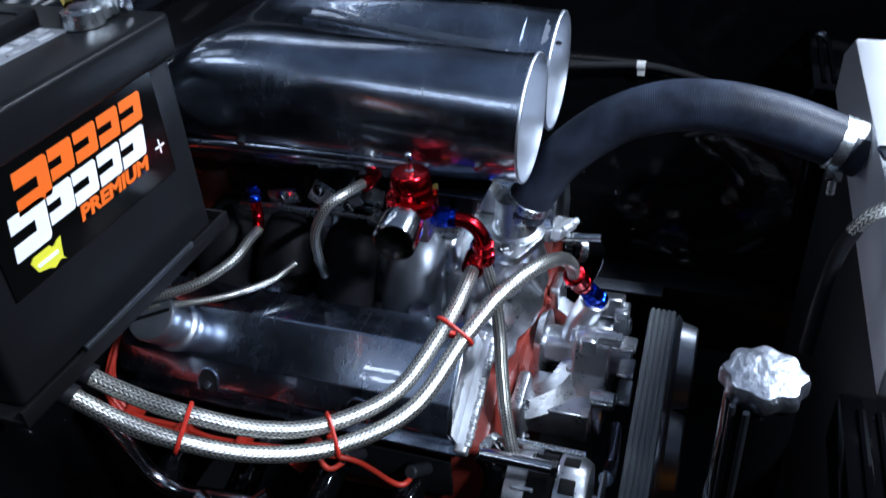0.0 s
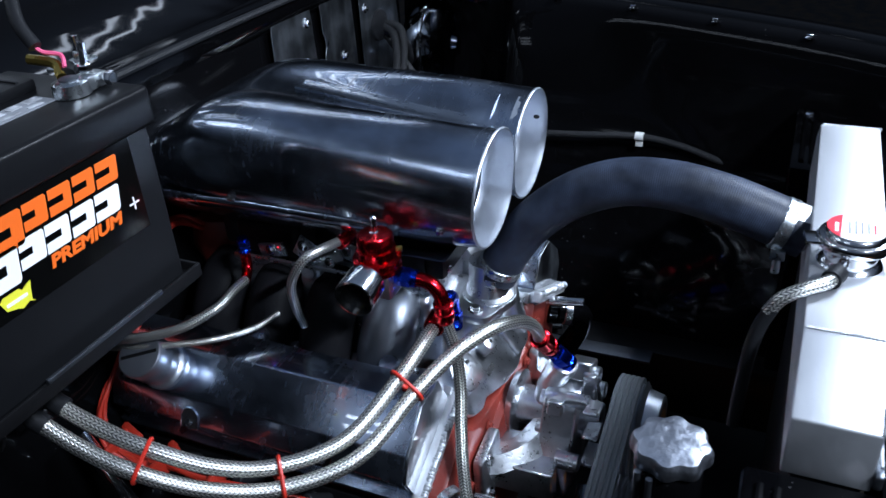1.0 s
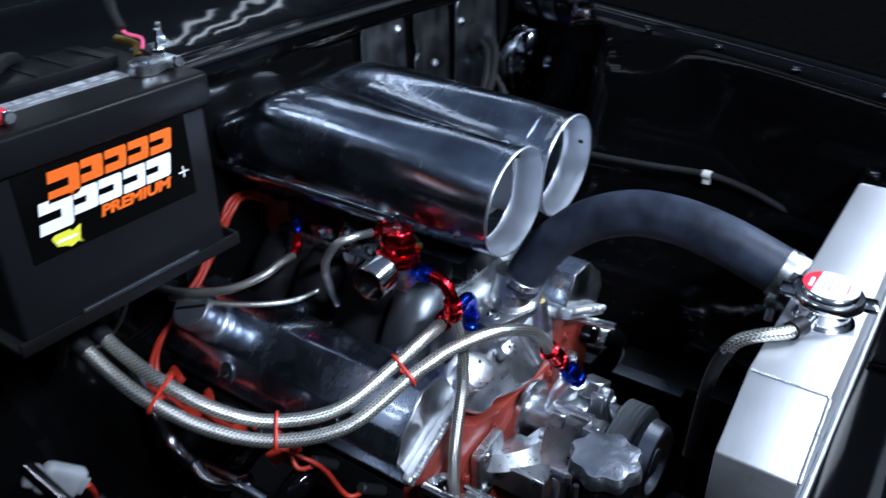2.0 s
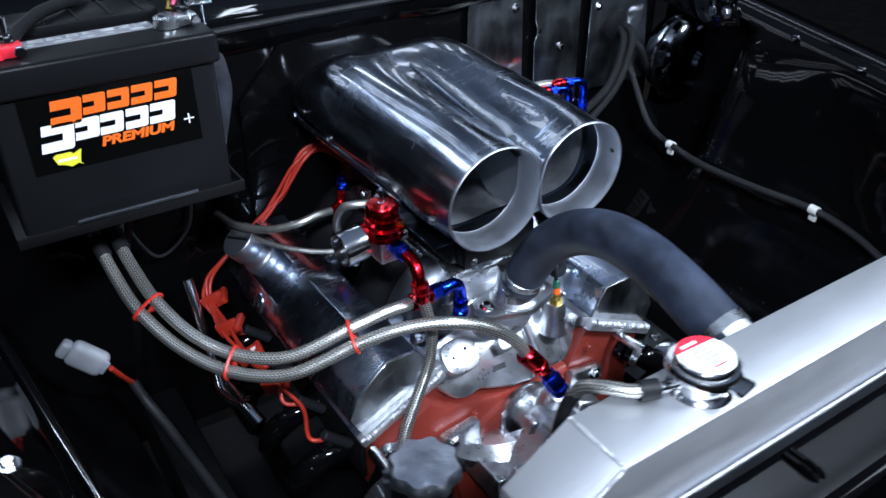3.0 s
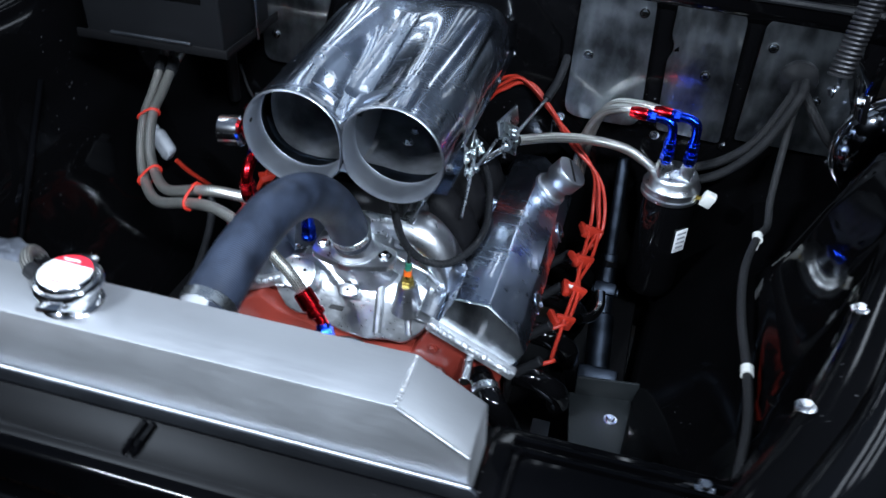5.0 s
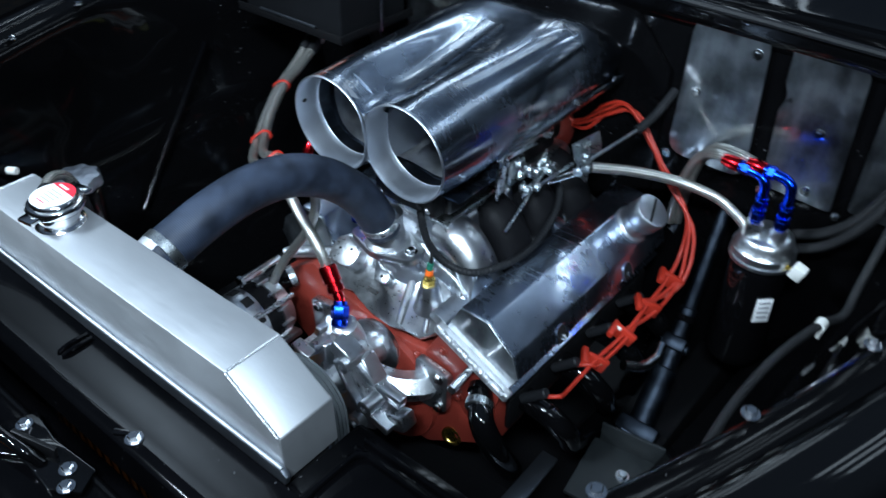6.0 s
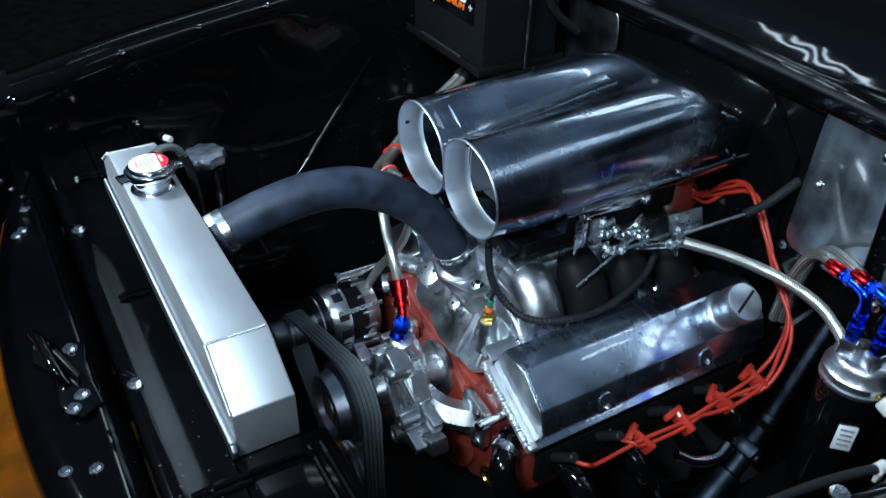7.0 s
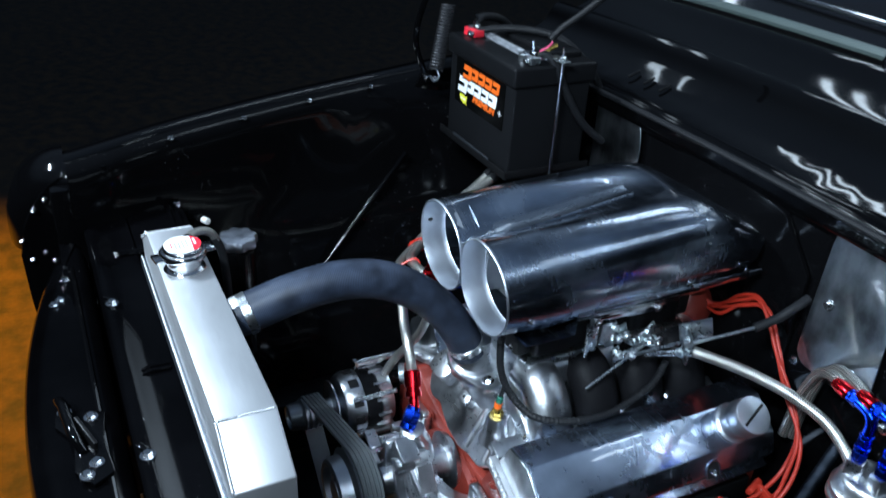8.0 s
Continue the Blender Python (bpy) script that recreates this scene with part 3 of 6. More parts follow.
# ---------------------------------------------------------------- firewall covers and what hangs there
def cover_plate(poly, bolts, label):
    t = thing("cover_plate", (poly[0][0], 0.872, poly[0][1]), label, "cover plate", "firewall cover plates")
    bm = B()
    prism(bm, poly, 0.8715, 0.8745, bev=0.0008, seg=1)
    part("sheet", bm, M_PLATE, t)
    for x, z in bolts:
        bolt(t, (x, 0.8715, z), (0, -1, 0), 0.006)
    return t


def rounded(poly, r=0.012, n=4):
    out = []
    m = len(poly)
    for i in range(m):
        a, b, c = (Vector(poly[(i + k) % m]) for k in (-1, 0, 1))
        d0, d1 = (a - b).normalized(), (c - b).normalized()
        for k in range(n + 1):
            t = k / n
            p, q = b + d0 * r, b + d1 * r
            out.append(tuple((1 - t) ** 2 * p + 2 * t * (1 - t) * b + t * t * q))
    return out


cover_plate(rounded([(0.255, 0.786), (0.399, 0.782), (0.389, 1.042), (0.262, 1.040)], 0.032), [(0.287, 0.91), (0.372, 1.0)], "bare stainless cover plate bolted to the firewall")
cover_plate(rounded([(0.430, 0.785), (0.546, 0.777), (0.541, 1.010), (0.520, 1.037), (0.424, 1.036), (0.424, 0.965), (0.431, 0.955), (0.431, 0.935), (0.424, 0.925)], 0.009), [(0.494, 0.903), (0.50, 0.80)], "bare stainless cover plate with a notched edge on the firewall")
cover_plate(rounded([(0.570, 0.790), (0.752, 0.786), (0.728, 1.020), (0.712, 1.038), (0.596, 1.039), (0.572, 1.004)], 0.006), [(0.592, 0.97), (0.683, 0.886)], "bare stainless cover plate with a wiring grommet on the firewall")
cover_plate(rounded([(-0.36, 0.80), (-0.25, 0.80), (-0.205, 0.96), (-0.215, 1.03), (-0.27, 1.045), (-0.36, 1.045)], 0.024), [(-0.33, 0.86)], "dull cover plate with a rounded corner on the firewall")

grommet = thing("wiring_loom", (0.645, 0.87, 0.92), "black sleeved wiring bundle leaving a firewall grommet", "wiring")
bm = B()
lathe(bm, (0.645, 0.8715, 0.922), (0, -1, 0), [(0, 0.034), (0.006, 0.032), (0.010, 0.022), (0.016, 0.014)], 20)
part("grommet", bm, M_RUBBER, grommet)
for off, path in ((0.0, [(0.645, 0.865, 0.922), (0.635, 0.83, 0.90), (0.60, 0.82, 0.82), (0.555, 0.84, 0.76), (0.50, 0.86, 0.72), (0.44, 0.865, 0.68)]),
                  (0.012, [(0.655, 0.865, 0.925), (0.648, 0.82, 0.91), (0.612, 0.81, 0.82), (0.565, 0.83, 0.745), (0.51, 0.85, 0.70)]),
                  (0.0, [(0.65, 0.865, 0.915), (0.68, 0.83, 0.88), (0.72, 0.84, 0.83), (0.76, 0.86, 0.80)])):
    bm = B()
    tube(bm, path, 0.0085, 10)
    part("sleeve", bm, M_LOOM, grommet)
plug = thing("nylon_connector", (0.525, 0.80, 0.70), "white nylon connector on a wire by the firewall", "connector")
bm = B()
box(bm, (0.545, 0.79, 0.705), (0.022, 0.018, 0.028), (10, 20, 0), 0.003)
part("housing", bm, M_NYLON, plug)
bm = B()
rod(bm, (0.51, 0.80, 0.70), (0.545, 0.79, 0.705), 0.004, 8)
part("pin", bm, M_BRASS, plug)

brake_line = thing("fender_line", (0.63, 0.30, 0.73), "black sleeved line clipped along the inner fender", "line")
bm = B()
tube(bm, [(0.652, 0.862, 0.90), (0.645, 0.81, 0.84), (0.640, 0.745, 0.755), (0.640, 0.70, 0.728), (0.622, 0.652, 0.732), (0.600, 0.55, 0.735), (0.592, 0.42, 0.745), (0.597, 0.30, 0.752), (0.600, 0.22, 0.74), (0.592, 0.14, 0.72), (0.585, 0.05, 0.71)], 0.0065, 10)
part("sleeve", bm, M_LOOM, brake_line)
for p in ((0.622, 0.652, 0.732), (0.597, 0.30, 0.752)):
    bm = B()
    lathe(bm, Vector(p) - Vector((0, 0.008, 0)), (0.02, 1, 0), [(0, 0.0085), (0.016, 0.0085)], 12)
    box(bm, (p[0] + 0.002, p[1], p[2] - 0.013), (0.006, 0.014, 0.016), bev=0.001)
    part("clip", bm, M_NYLON, brake_line, "white nylon clip")
bm = B()
tube(bm, [(0.63, 0.62, 0.64), (0.62, 0.45, 0.60), (0.60, 0.28, 0.60), (0.575, 0.10, 0.66), (0.57, 0.04, 0.70)], 0.006, 10)
part("lower_tube", bm, M_RUBBER, brake_line)

# fuel filter with two elbows and its two lines
filt = thing("fuel_filter", (0.478, 0.815, 0.45), "black canister fuel filter with a cast aluminium head", "fuel filter")
FX, FY = 0.478, 0.812
bm = B()
lathe(bm, (FX, FY, 0.47), (0, 0, 1), [(0, 0.036), (0.01, 0.046), (0.03, 0.049), (0.20, 0.049), (0.215, 0.046)], 28)
part("canister", bm, M_PAINT, filt)
bm = B()
lathe(bm, (FX, FY, 0.690), (0, 0, 1), [(0, 0.050), (0.003, 0.0535), (0.009, 0.0535), (0.011, 0.0505), (0.016, 0.0505), (0.018, 0.0525), (0.024, 0.0525), (0.027, 0.049), (0.040, 0.0455), (0.046, 0.043), (0.050, 0.038), (0.052, 0.030)], 36)
box(bm, (FX - 0.02, FY - 0.018, 0.750), (0.024, 0.024, 0.03), (0, 0, 20), 0.003)
box(bm, (FX + 0.02, FY - 0.018, 0.752), (0.022, 0.022, 0.03), (0, 0, -10), 0.003)
part("head", bm, M_CAST, filt, "cast aluminium filter head")
bm = B()
box(bm, (FX + 0.036, FY - 0.036, 0.615), (0.028, 0.0015, 0.05), (0, 0, 45), 0.0005)
part("sticker", bm, M_WHITE, filt, "white sticker")
for k in range(4):
    bm = B()
    box(bm, (FX + 0.0368, FY - 0.0368, 0.632 - 0.010 * k), (0.020 - 0.003 * (k % 2), 0.0015, 0.003), (0, 0, 45))
    part("print_bar", bm, M_GREY, filt)


def swivel(parent, base, d, r=0.011, h=0.024, material=None):
    """A hose-end nut: hexagon between two collars."""
    bm = B()
    d = Vector(d).normalized()
    lathe(bm, base, d, [(0, r * 0.8), (h * 0.15, r * 0.8)], 16)
    lathe(bm, Vector(base) + d * h * 0.15, d, [(0, r * 0.92), (h * 0.06, r), (h * 0.5, r), (h * 0.56, r * 0.92)], 6)
    lathe(bm, Vector(base) + d * h * 0.71, d, [(0, r * 0.85), (h * 0.05, r * 0.95), (h * 0.24, r * 0.95), (h * 0.29, r * 0.8)], 16)
    return part("hose_nut", bm, material or M_ANOBLUE, parent, "", 25)


for ex, ey in ((FX - 0.020, FY - 0.018), (FX + 0.020, FY - 0.018)):
    swivel(filt, (ex, ey, 0.765), (0, 0, 1), 0.012, 0.026)
    swivel(filt, (ex, ey, 0.790), (0, 0, 1), 0.011, 0.022)
    top = 0.845 if ex < FX else 0.853
    ex2 = ex - 0.032
    bm = B()
    tube(bm, [(ex, ey, 0.81), (ex, ey, top - 0.018), (ex - 0.004, ey, top - 0.006), (ex - 0.016, ey + 0.002, top), (ex2, ey + 0.004, top + 0.001)], 0.0085, 12)
    part("elbow", bm, M_ANOBLUE, filt, "blue anodised elbow")
    swivel(filt, (ex2 + 0.004, ey + 0.004, top + 0.001), (-1, 0.15, 0.02), 0.011, 0.020)
    bm = B()
    lathe(bm, (ex2 - 0.016, ey + 0.007, top + 0.001), (-1, 0.15, 0.0), [(0, 0.0105), (0.004, 0.0115), (0.020, 0.0115), (0.026, 0.0095), (0.030, 0.009)], 18)
    part("socket", bm, M_ANORED, filt, "red anodised socket")

line_a = thing("braided_fuel_line", (0.40, 0.83, 0.84), "thin braided steel fuel line looping off the filter", "hose", "braided lines")
bm = B()
tube(bm, [(0.398, 0.806, 0.846), (0.370, 0.815, 0.845), (0.335, 0.835, 0.822), (0.312, 0.850, 0.78), (0.300, 0.852, 0.73), (0.296, 0.85, 0.66)], 0.0085, 12)
tube(bm, [(0.440, 0.806, 0.854), (0.400, 0.822, 0.853), (0.350, 0.848, 0.835), (0.322, 0.858, 0.79), (0.31, 0.86, 0.72), (0.306, 0.86, 0.66)], 0.0085, 12)
part("sleeve", bm, M_BRAIDFINE, line_a)
line_b = thing("braided_fuel_line", (0.33, 0.76, 0.78), "thin braided steel line from the carburettor to the filter", "hose", "braided lines")
bm = B()
tube(bm, [(0.205, 0.690, 0.815), (0.26, 0.745, 0.802), (0.32, 0.790, 0.785), (0.38, 0.812, 0.768), (0.42, 0.815, 0.748), (0.44, 0.813, 0.735)], 0.009, 12)
part("sleeve", bm, M_BRAIDFINE, line_b)

# brake booster in the far corner
booster = thing("brake_booster", (0.82, 0.80, 0.84), "gloss black round brake booster with a bright band", "brake booster")
bm = B()
lathe(bm, (0.82, 0.872, 0.838), (0, -1, 0), [(0, 0.075), (0.02, 0.092), (0.05, 0.098), (0.078, 0.096), (0.094, 0.080), (0.100, 0.055), (0.101, 0.03), (0.112, 0.024), (0.114, 0.01)], 40)
part("shell", bm, M_BOOST, booster)
bm = B()
lathe(bm, (0.82, 0.825, 0.838), (0, -1, 0), [(0, 0.098), (0.002, 0.102), (0.008, 0.102), (0.010, 0.098)], 40)
part("band", bm, M_CHROME, booster)

# ---------------------------------------------------------------- radiator
radiator = thing("radiator", (0, -0.036, 0.55), "bare aluminium radiator with a welded top tank", "radiator")
TANK = [(-0.312, 0.905), (-0.240, 0.950), (0.240, 0.950), (0.312, 0.905), (0.314, 0.845), (-0.314, 0.845)]
bm = B()
prism(bm, TANK, -0.0715, 0.0, bev=0.0022)
part("top_tank", bm, M_TANK, radiator, "brushed aluminium top tank")
bm = B()
prism(bm, [(-0.318, 0.866), (-0.312, 0.870), (0.316, 0.870), (0.324, 0.863), (0.320, 0.850), (-0.316, 0.850)], -0.0785, -0.0716, bev=0.002)
part("header_lip", bm, M_STEEL, radiator, "dull grey folded header lip")


def weld(parent, p, q, r=0.0028, n=24, material=None):
    """A bead of overlapping scales, in one rippled run."""
    bm = B()
    p, q = Vector(p), Vector(q)
    steps = n * 4
    line = [p.lerp(q, k / steps) + Vector((random.uniform(-1, 1), random.uniform(-1, 1), random.uniform(-1, 1))) * r * 0.06 for k in range(steps + 1)]
    tube(bm, line, lambda s: r * (0.62 + 0.38 * (1 - (s * n) % 1.0)), 10, smooth=False)
    return part("weld_bead", bm, material or M_POLISH, parent, "", 60)


for s_ in (-1, 1):
    weld(radiator, (s_ * 0.240, -0.069, 0.9495), (s_ * 0.240, -0.003, 0.9495), 0.0022, 26, M_TANK)
    weld(radiator, (s_ * 0.242, -0.0715, 0.949), (s_ * 0.311, -0.0715, 0.906), 0.0024, 30, M_TANK)
weld(radiator, (-0.310, -0.0762, 0.8705), (0.316, -0.0762, 0.8705), 0.0018, 200, M_TANK)
bm = B()
box(bm, (0, -0.036, 0.60), (0.62, 0.055, 0.50), bev=0.004)
part("core", bm, M_CORE, radiator, "dark finned core")
for k in range(26):
    bm = B()
    box(bm, (-0.30 + 0.024 * k, -0.0645, 0.60), (0.005, 0.003, 0.49))
    part("core_tube", bm, M_CORE, radiator)
# filler neck and cap
NX, NY = -0.115, -0.036
bm = B()
lathe(bm, (NX, NY, 0.9495), (0, 0, 1), [(0, 0.031), (0.004, 0.028), (0.006, 0.0245), (0.018, 0.0245), (0.019, 0.030), (0.023, 0.031), (0.0235, 0.028)], 32)
part("filler_neck", bm, M_CHROME, radiator)
bm = B()
tube(bm, [(NX - 0.022, NY + 0.006, 0.960), (NX - 0.040, NY + 0.010, 0.960), (NX - 0.050, NY + 0.013, 0.961)], 0.0055, 10)
part("overflow_nipple", bm, M_CHROME, radiator)
bm = B()
lathe(bm, (NX, NY, 0.969), (0, 0, 1), [(0, 0.032), (0.003, 0.0345), (0.008, 0.0345), (0.011, 0.032), (0.0115, 0.028), (0.015, 0.0265), (0.017, 0.024)], 36)
for a in (100, 280):
    c = (NX + 0.036 * math.cos(radians(a)), NY + 0.036 * math.sin(radians(a)), 0.9735)
    box(bm, c, (0.018, 0.024, 0.006), (0, 0, a), 0.0025)
cap = part("cap", bm, M_CHROME, radiator, "chrome two-eared pressure cap")
bm = B()
lathe(bm, (NX, NY, 0.9865), (0, 0, 1), [(0, 0.0262), (0.0005, 0.0262)], 36)
part("cap_label", bm, M_WHITE, cap, "white round label")
bm = B()
arc = [(NX + 0.0263 * math.cos(radians(a)), NY + 0.0263 * math.sin(radians(a))) for a in range(28, 153, 5)]
prism(bm, arc, 0.9870, 0.9876, axis="z")
part("label_band", bm, M_REDPRINT, cap, "red band of the label")
for k in range(5):
    bm = B()
    box(bm, (NX + random.uniform(-0.002, 0.002), NY + 0.006 - 0.0055 * k, 0.9873), (0.026 - 0.003 * abs(k - 1), 0.0016, 0.0005))
    part("print_bar", bm, M_GREY if k < 4 else M_REDPRINT, cap)
bm = B()
box(bm, (NX - 0.004, NY + 0.0175, 0.9879), (0.018, 0.003, 0.0005))
part("print_bar", bm, M_WHITE, cap)

overflow = thing("overflow_hose", (-0.165, -0.02, 0.96), "short braided steel overflow hose curling off the filler neck", "hose", "braided lines")
bm = B()
tube(bm, [(NX - 0.046, NY + 0.012, 0.961), (NX - 0.066, NY + 0.020, 0.962), (NX - 0.082, NY + 0.038, 0.961), (NX - 0.090, NY + 0.056, 0.952), (NX - 0.092, NY + 0.066, 0.936)], 0.0066, 12)
part("sleeve", bm, M_BRAIDFINE, overflow)
bm = B()
tube(bm, [(NX - 0.0915, NY + 0.063, 0.941), (NX - 0.0935, NY + 0.072, 0.915), (NX - 0.096, NY + 0.077, 0.875), (NX - 0.10, NY + 0.08, 0.80)], 0.0068, 10)
part("lower_tube", bm, M_RUBBER, overflow)
bm = B()
lathe(bm, (NX - 0.044, NY + 0.011, 0.961), (-0.93, 0.35, 0.03), [(0, 0.0095), (0.018, 0.0095)], 14)
part("crimp", bm, M_RUBBER, overflow, "black shrink sleeve")
tag = thing("nylon_plug", (-0.51, 0.068, 0.80), "white nylon wiring plug beside the overflow tank", "connector")
bm = B()
rod(bm, (-0.520, 0.064, 0.815), (-0.502, 0.071, 0.817), 0.0068, 12, 0.002)
part("housing", bm, M_NYLON, tag)
bm = B()
rod(bm, (-0.530, 0.060, 0.8145), (-0.524, 0.062, 0.815), 0.0085, 12)
tube(bm, [(-0.530, 0.060, 0.8145), (-0.55, 0.052, 0.805), (-0.565, 0.05, 0.77), (-0.57, 0.06, 0.70)], 0.004, 8)
part("cable", bm, M_SATIN, tag)

# upper radiator hose with its clamps
uhose = thing("radiator_hose", (0.0, 0.2, 0.95), "black cloth-wrapped upper radiator hose arching to the engine", "hose")
bm = B()
HP = [(-0.004, 0.001, 0.914), (-0.002, 0.045, 0.928), (0.0, 0.095, 0.942), (0.003, 0.155, 0.950), (0.007, 0.215, 0.943), (0.011, 0.275, 0.914), (0.014, 0.328, 0.866), (0.017, 0.362, 0.815), (0.018, 0.382, 0.772)]
tube(bm, HP, 0.0295, 28, 10)
part("tube", bm, M_HOSE, uhose)
for p, d in (((-0.003, 0.020, 0.9195), (0, 1, 0.32)), ((0.0175, 0.373, 0.796), (0, 0.4, -1))):
    bm = B()
    lathe(bm, p, d, [(0, 0.0300), (0.001, 0.0312), (0.013, 0.0312), (0.014, 0.0300)], 28)
    cl = part("clamp_band", bm, M_ZINC, uhose, "steel worm-drive clamp")
    bm = B()
    q = Vector(p) + Vector((-0.024, 0.008, -0.024))
    box(bm, q, (0.012, 0.016, 0.012), bev=0.002)
    rod(bm, q, q + Vector((-0.004, 0, -0.022)), 0.0045, 10)
    part("clamp_screw", bm, M_ZINC, cl)
bm = B()
lathe(bm, (-0.004, -0.002, 0.918), (0, 1, 0.3), [(0, 0.026), (0.03, 0.026)], 24)
part("outlet", bm, M_TANK, radiator)

# ---------------------------------------------------------------- air scoop
scoop = thing("air_scoop", (XC, 0.6, 0.88), "polished aluminium twin-barrel air scoop above the carburettors", "air scoop")
SA, SR, SZ, SW = 0.0705, 0.0745, 0.943, 0.145


def lerp(a, b, t):
    return a + (b - a) * t


def table(rows, y):
    for (a, va), (b, vb) in zip(rows, rows[1:]):
        if y <= b:
            t = min(max((y - a) / (b - a), 0), 1)
            t = t * t * (3 - 2 * t)
            return lerp(va, vb, t)
    return rows[-1][1]


def scoop_ring(y):
    """Two rounded barrels at the mouth that flatten into one tapered hump."""
    top = table([(0.355, 0.0748), (0.46, 0.0815), (0.56, 0.0835), (0.70, 0.0875), (0.73, 0.0865), (0.90, 0.014)], y)
    low = table([(0.355, 0.0745), (0.47, 0.0725), (0.51, 0.060), (0.84, 0.056), (0.885, 0.010)], y)
    flat = table([(0.40, 0.0), (0.68, 0.78), (0.77, 1.0)], y)
    lowflat = table([(0.355, 0.0), (0.43, 0.8), (0.5, 1.0)], y)
    wide = table([(0.355, SW), (0.70, SW), (0.84, 0.138), (0.885, 0.115)], y)
    lean = table([(0.355, -0.05), (0.50, 0.0)], y)
    ring = []
    n = 40
    for i in range(2 * n):
        th = math.pi * i / n
        c = math.cos(th)
        u = abs(c)
        x = wide * math.copysign(u ** 0.8, c)
        au = abs(x) / wide * SW
        d = (au - SA) / SR
        bump = math.sqrt(max(1 - d * d, 0.0))
        if au < SA:
            t = min(max((au / SA - 0.22) / 0.78, 0), 1)
            soft = 0.64 + 0.36 * t * t * (3 - 2 * t)
            bump = max(lerp(bump, soft, min(max((y - 0.360) / 0.06, 0), 1)), 0.50)
        boxy = max(1 - (au / SW) ** 7, 0) ** 0.45
        upper = th <= math.pi
        h = lerp(bump, boxy, flat if upper else lowflat)
        z = SZ + (top * h if upper else -low * h)
        ring.append((XC + x, y + lean * (z - SZ), z))
    return ring


bm = B()
ys = [0.3562, 0.365, 0.38, 0.40, 0.425, 0.45, 0.48, 0.51, 0.54, 0.57, 0.60, 0.625, 0.645, 0.665, 0.69, 0.72, 0.75, 0.78, 0.81, 0.835, 0.855, 0.87, 0.882]
vs = loft(bm, [scoop_ring(y) for y in ys])
bm.faces.new(vs[-1])
bmesh.ops.recalc_face_normals(bm, faces=bm.faces)
bmesh.ops.smooth_vert(bm, verts=[v for r in vs[1:] for v in r], factor=0.5, use_axis_x=True, use_axis_y=False, use_axis_z=True)
part("shell", bm, M_SCOOP, scoop, "polished scoop shell", sharp=70)
bm = B()
strip_rows = []
for y in [0.385 + 0.0145 * k for k in range(20)]:
    z = max(p[2] for p in scoop_ring(y) if abs(p[0] - XC) < 0.006) + 0.0016
    w = 0.019 - 0.02 * max(0.0, y - 0.45)
    strip_rows.append([(XC - w, y, z + 0.002), (XC - w * 0.5, y, z), (XC, y, z - 0.0004), (XC + w * 0.5, y, z), (XC + w, y, z + 0.002), (XC + w, y, z - 0.004), (XC - w, y, z - 0.004)])
loft(bm, strip_rows)
bmesh.ops.recalc_face_normals(bm, faces=bm.faces)
part("valley_strip", bm, M_STRIP, scoop, "welded strip between the barrels")
LEAN = Vector((0, -1, -0.05)).normalized()
for s_ in (-1, 1):
    c = Vector((XC + s_ * SA, 0.357, SZ))
    bm = B()
    lathe(bm, c - LEAN * 0.012, LEAN, [(0, 0.0736), (0.0118, 0.0738), (0.0122, 0.0752), (0.0142, 0.0752), (0.0152, 0.0742), (0.0148, 0.0728), (0.0125, 0.0722), (0.004, 0.0706), (-0.018, 0.0698), (-0.026, 0.0690), (-0.0275, 0.0682), (-0.026, 0.0728)], 48, cap=False)
    for v in bm.verts:
        # flattened where the two barrels meet
        u = s_ * (v.co.x - XC)
        v.co.x = XC + s_ * (0.0007 + (u + 0.0047) * 0.575 if u < 0.008 else u)
    barrel = part("barrel", bm, M_BARREL, scoop, "bare spun inlet barrel", sharp=50)
    # hole drawn as a dark disc, its inner shade in the colour
    q = c + Vector((s_ * 0.0706, 0.012, 0.012))
    bm = B()
    lathe(bm, q, (-s_, 0, 0), [(0, 0.0050), (0.0010, 0.0050), (0.0016, 0.002)], 12)
    part("rivet_hole", bm, M_CORE, barrel)
bm = B()
loft(bm, [[(XC + 0.965 * (x - XC), y + 0.001, SZ + 0.965 * (z - SZ)) for x, y, z in scoop_ring(yy)] for yy in (0.43, 0.46, 0.49, 0.52, 0.56, 0.62, 0.68, 0.74, 0.80)])
bmesh.ops.reverse_faces(bm, faces=bm.faces)
part("liner", bm, M_LINER, scoop, "bare inner wall of the scoop", sharp=70)
# upright divider behind the mouths, cut away towards the carburettors
bm = B()
prism(bm, [(0.402, 0.886), (0.402, 0.985), (0.56, 1.008), (0.60, 0.990), (0.50, 0.905), (0.47, 0.886)], XC - 0.0012, XC + 0.0012, axis="x")
part("divider", bm, M_BARREL, scoop, "thin cut-away sheet divider")
for sx in (-1, 1):
    for yy in (0.50, 0.535):
        bolt(scoop, (XC + sx * 0.05, yy, 0.884), (0, 0, 1), 0.006, "stud_nut", M_ZINC)
# web between the two mouths
for up, first in ((1, 148), (-1, 148)):
    bm = B()
    pts = [(XC + SA + 0.0752 * math.cos(a), SZ + up * 0.0752 * math.sin(a)) for a in [radians(d) for d in range(first, 161, 3)]]
    pts += [(2 * XC - x, z) for x, z in pts[::-1]]
    prism(bm, pts, 0.3572, 0.385)
    for v in bm.verts:
        v.co.y += -0.05 * (v.co.z - SZ)
    part("web", bm, M_BARREL, scoop, "welded web between the mouths")
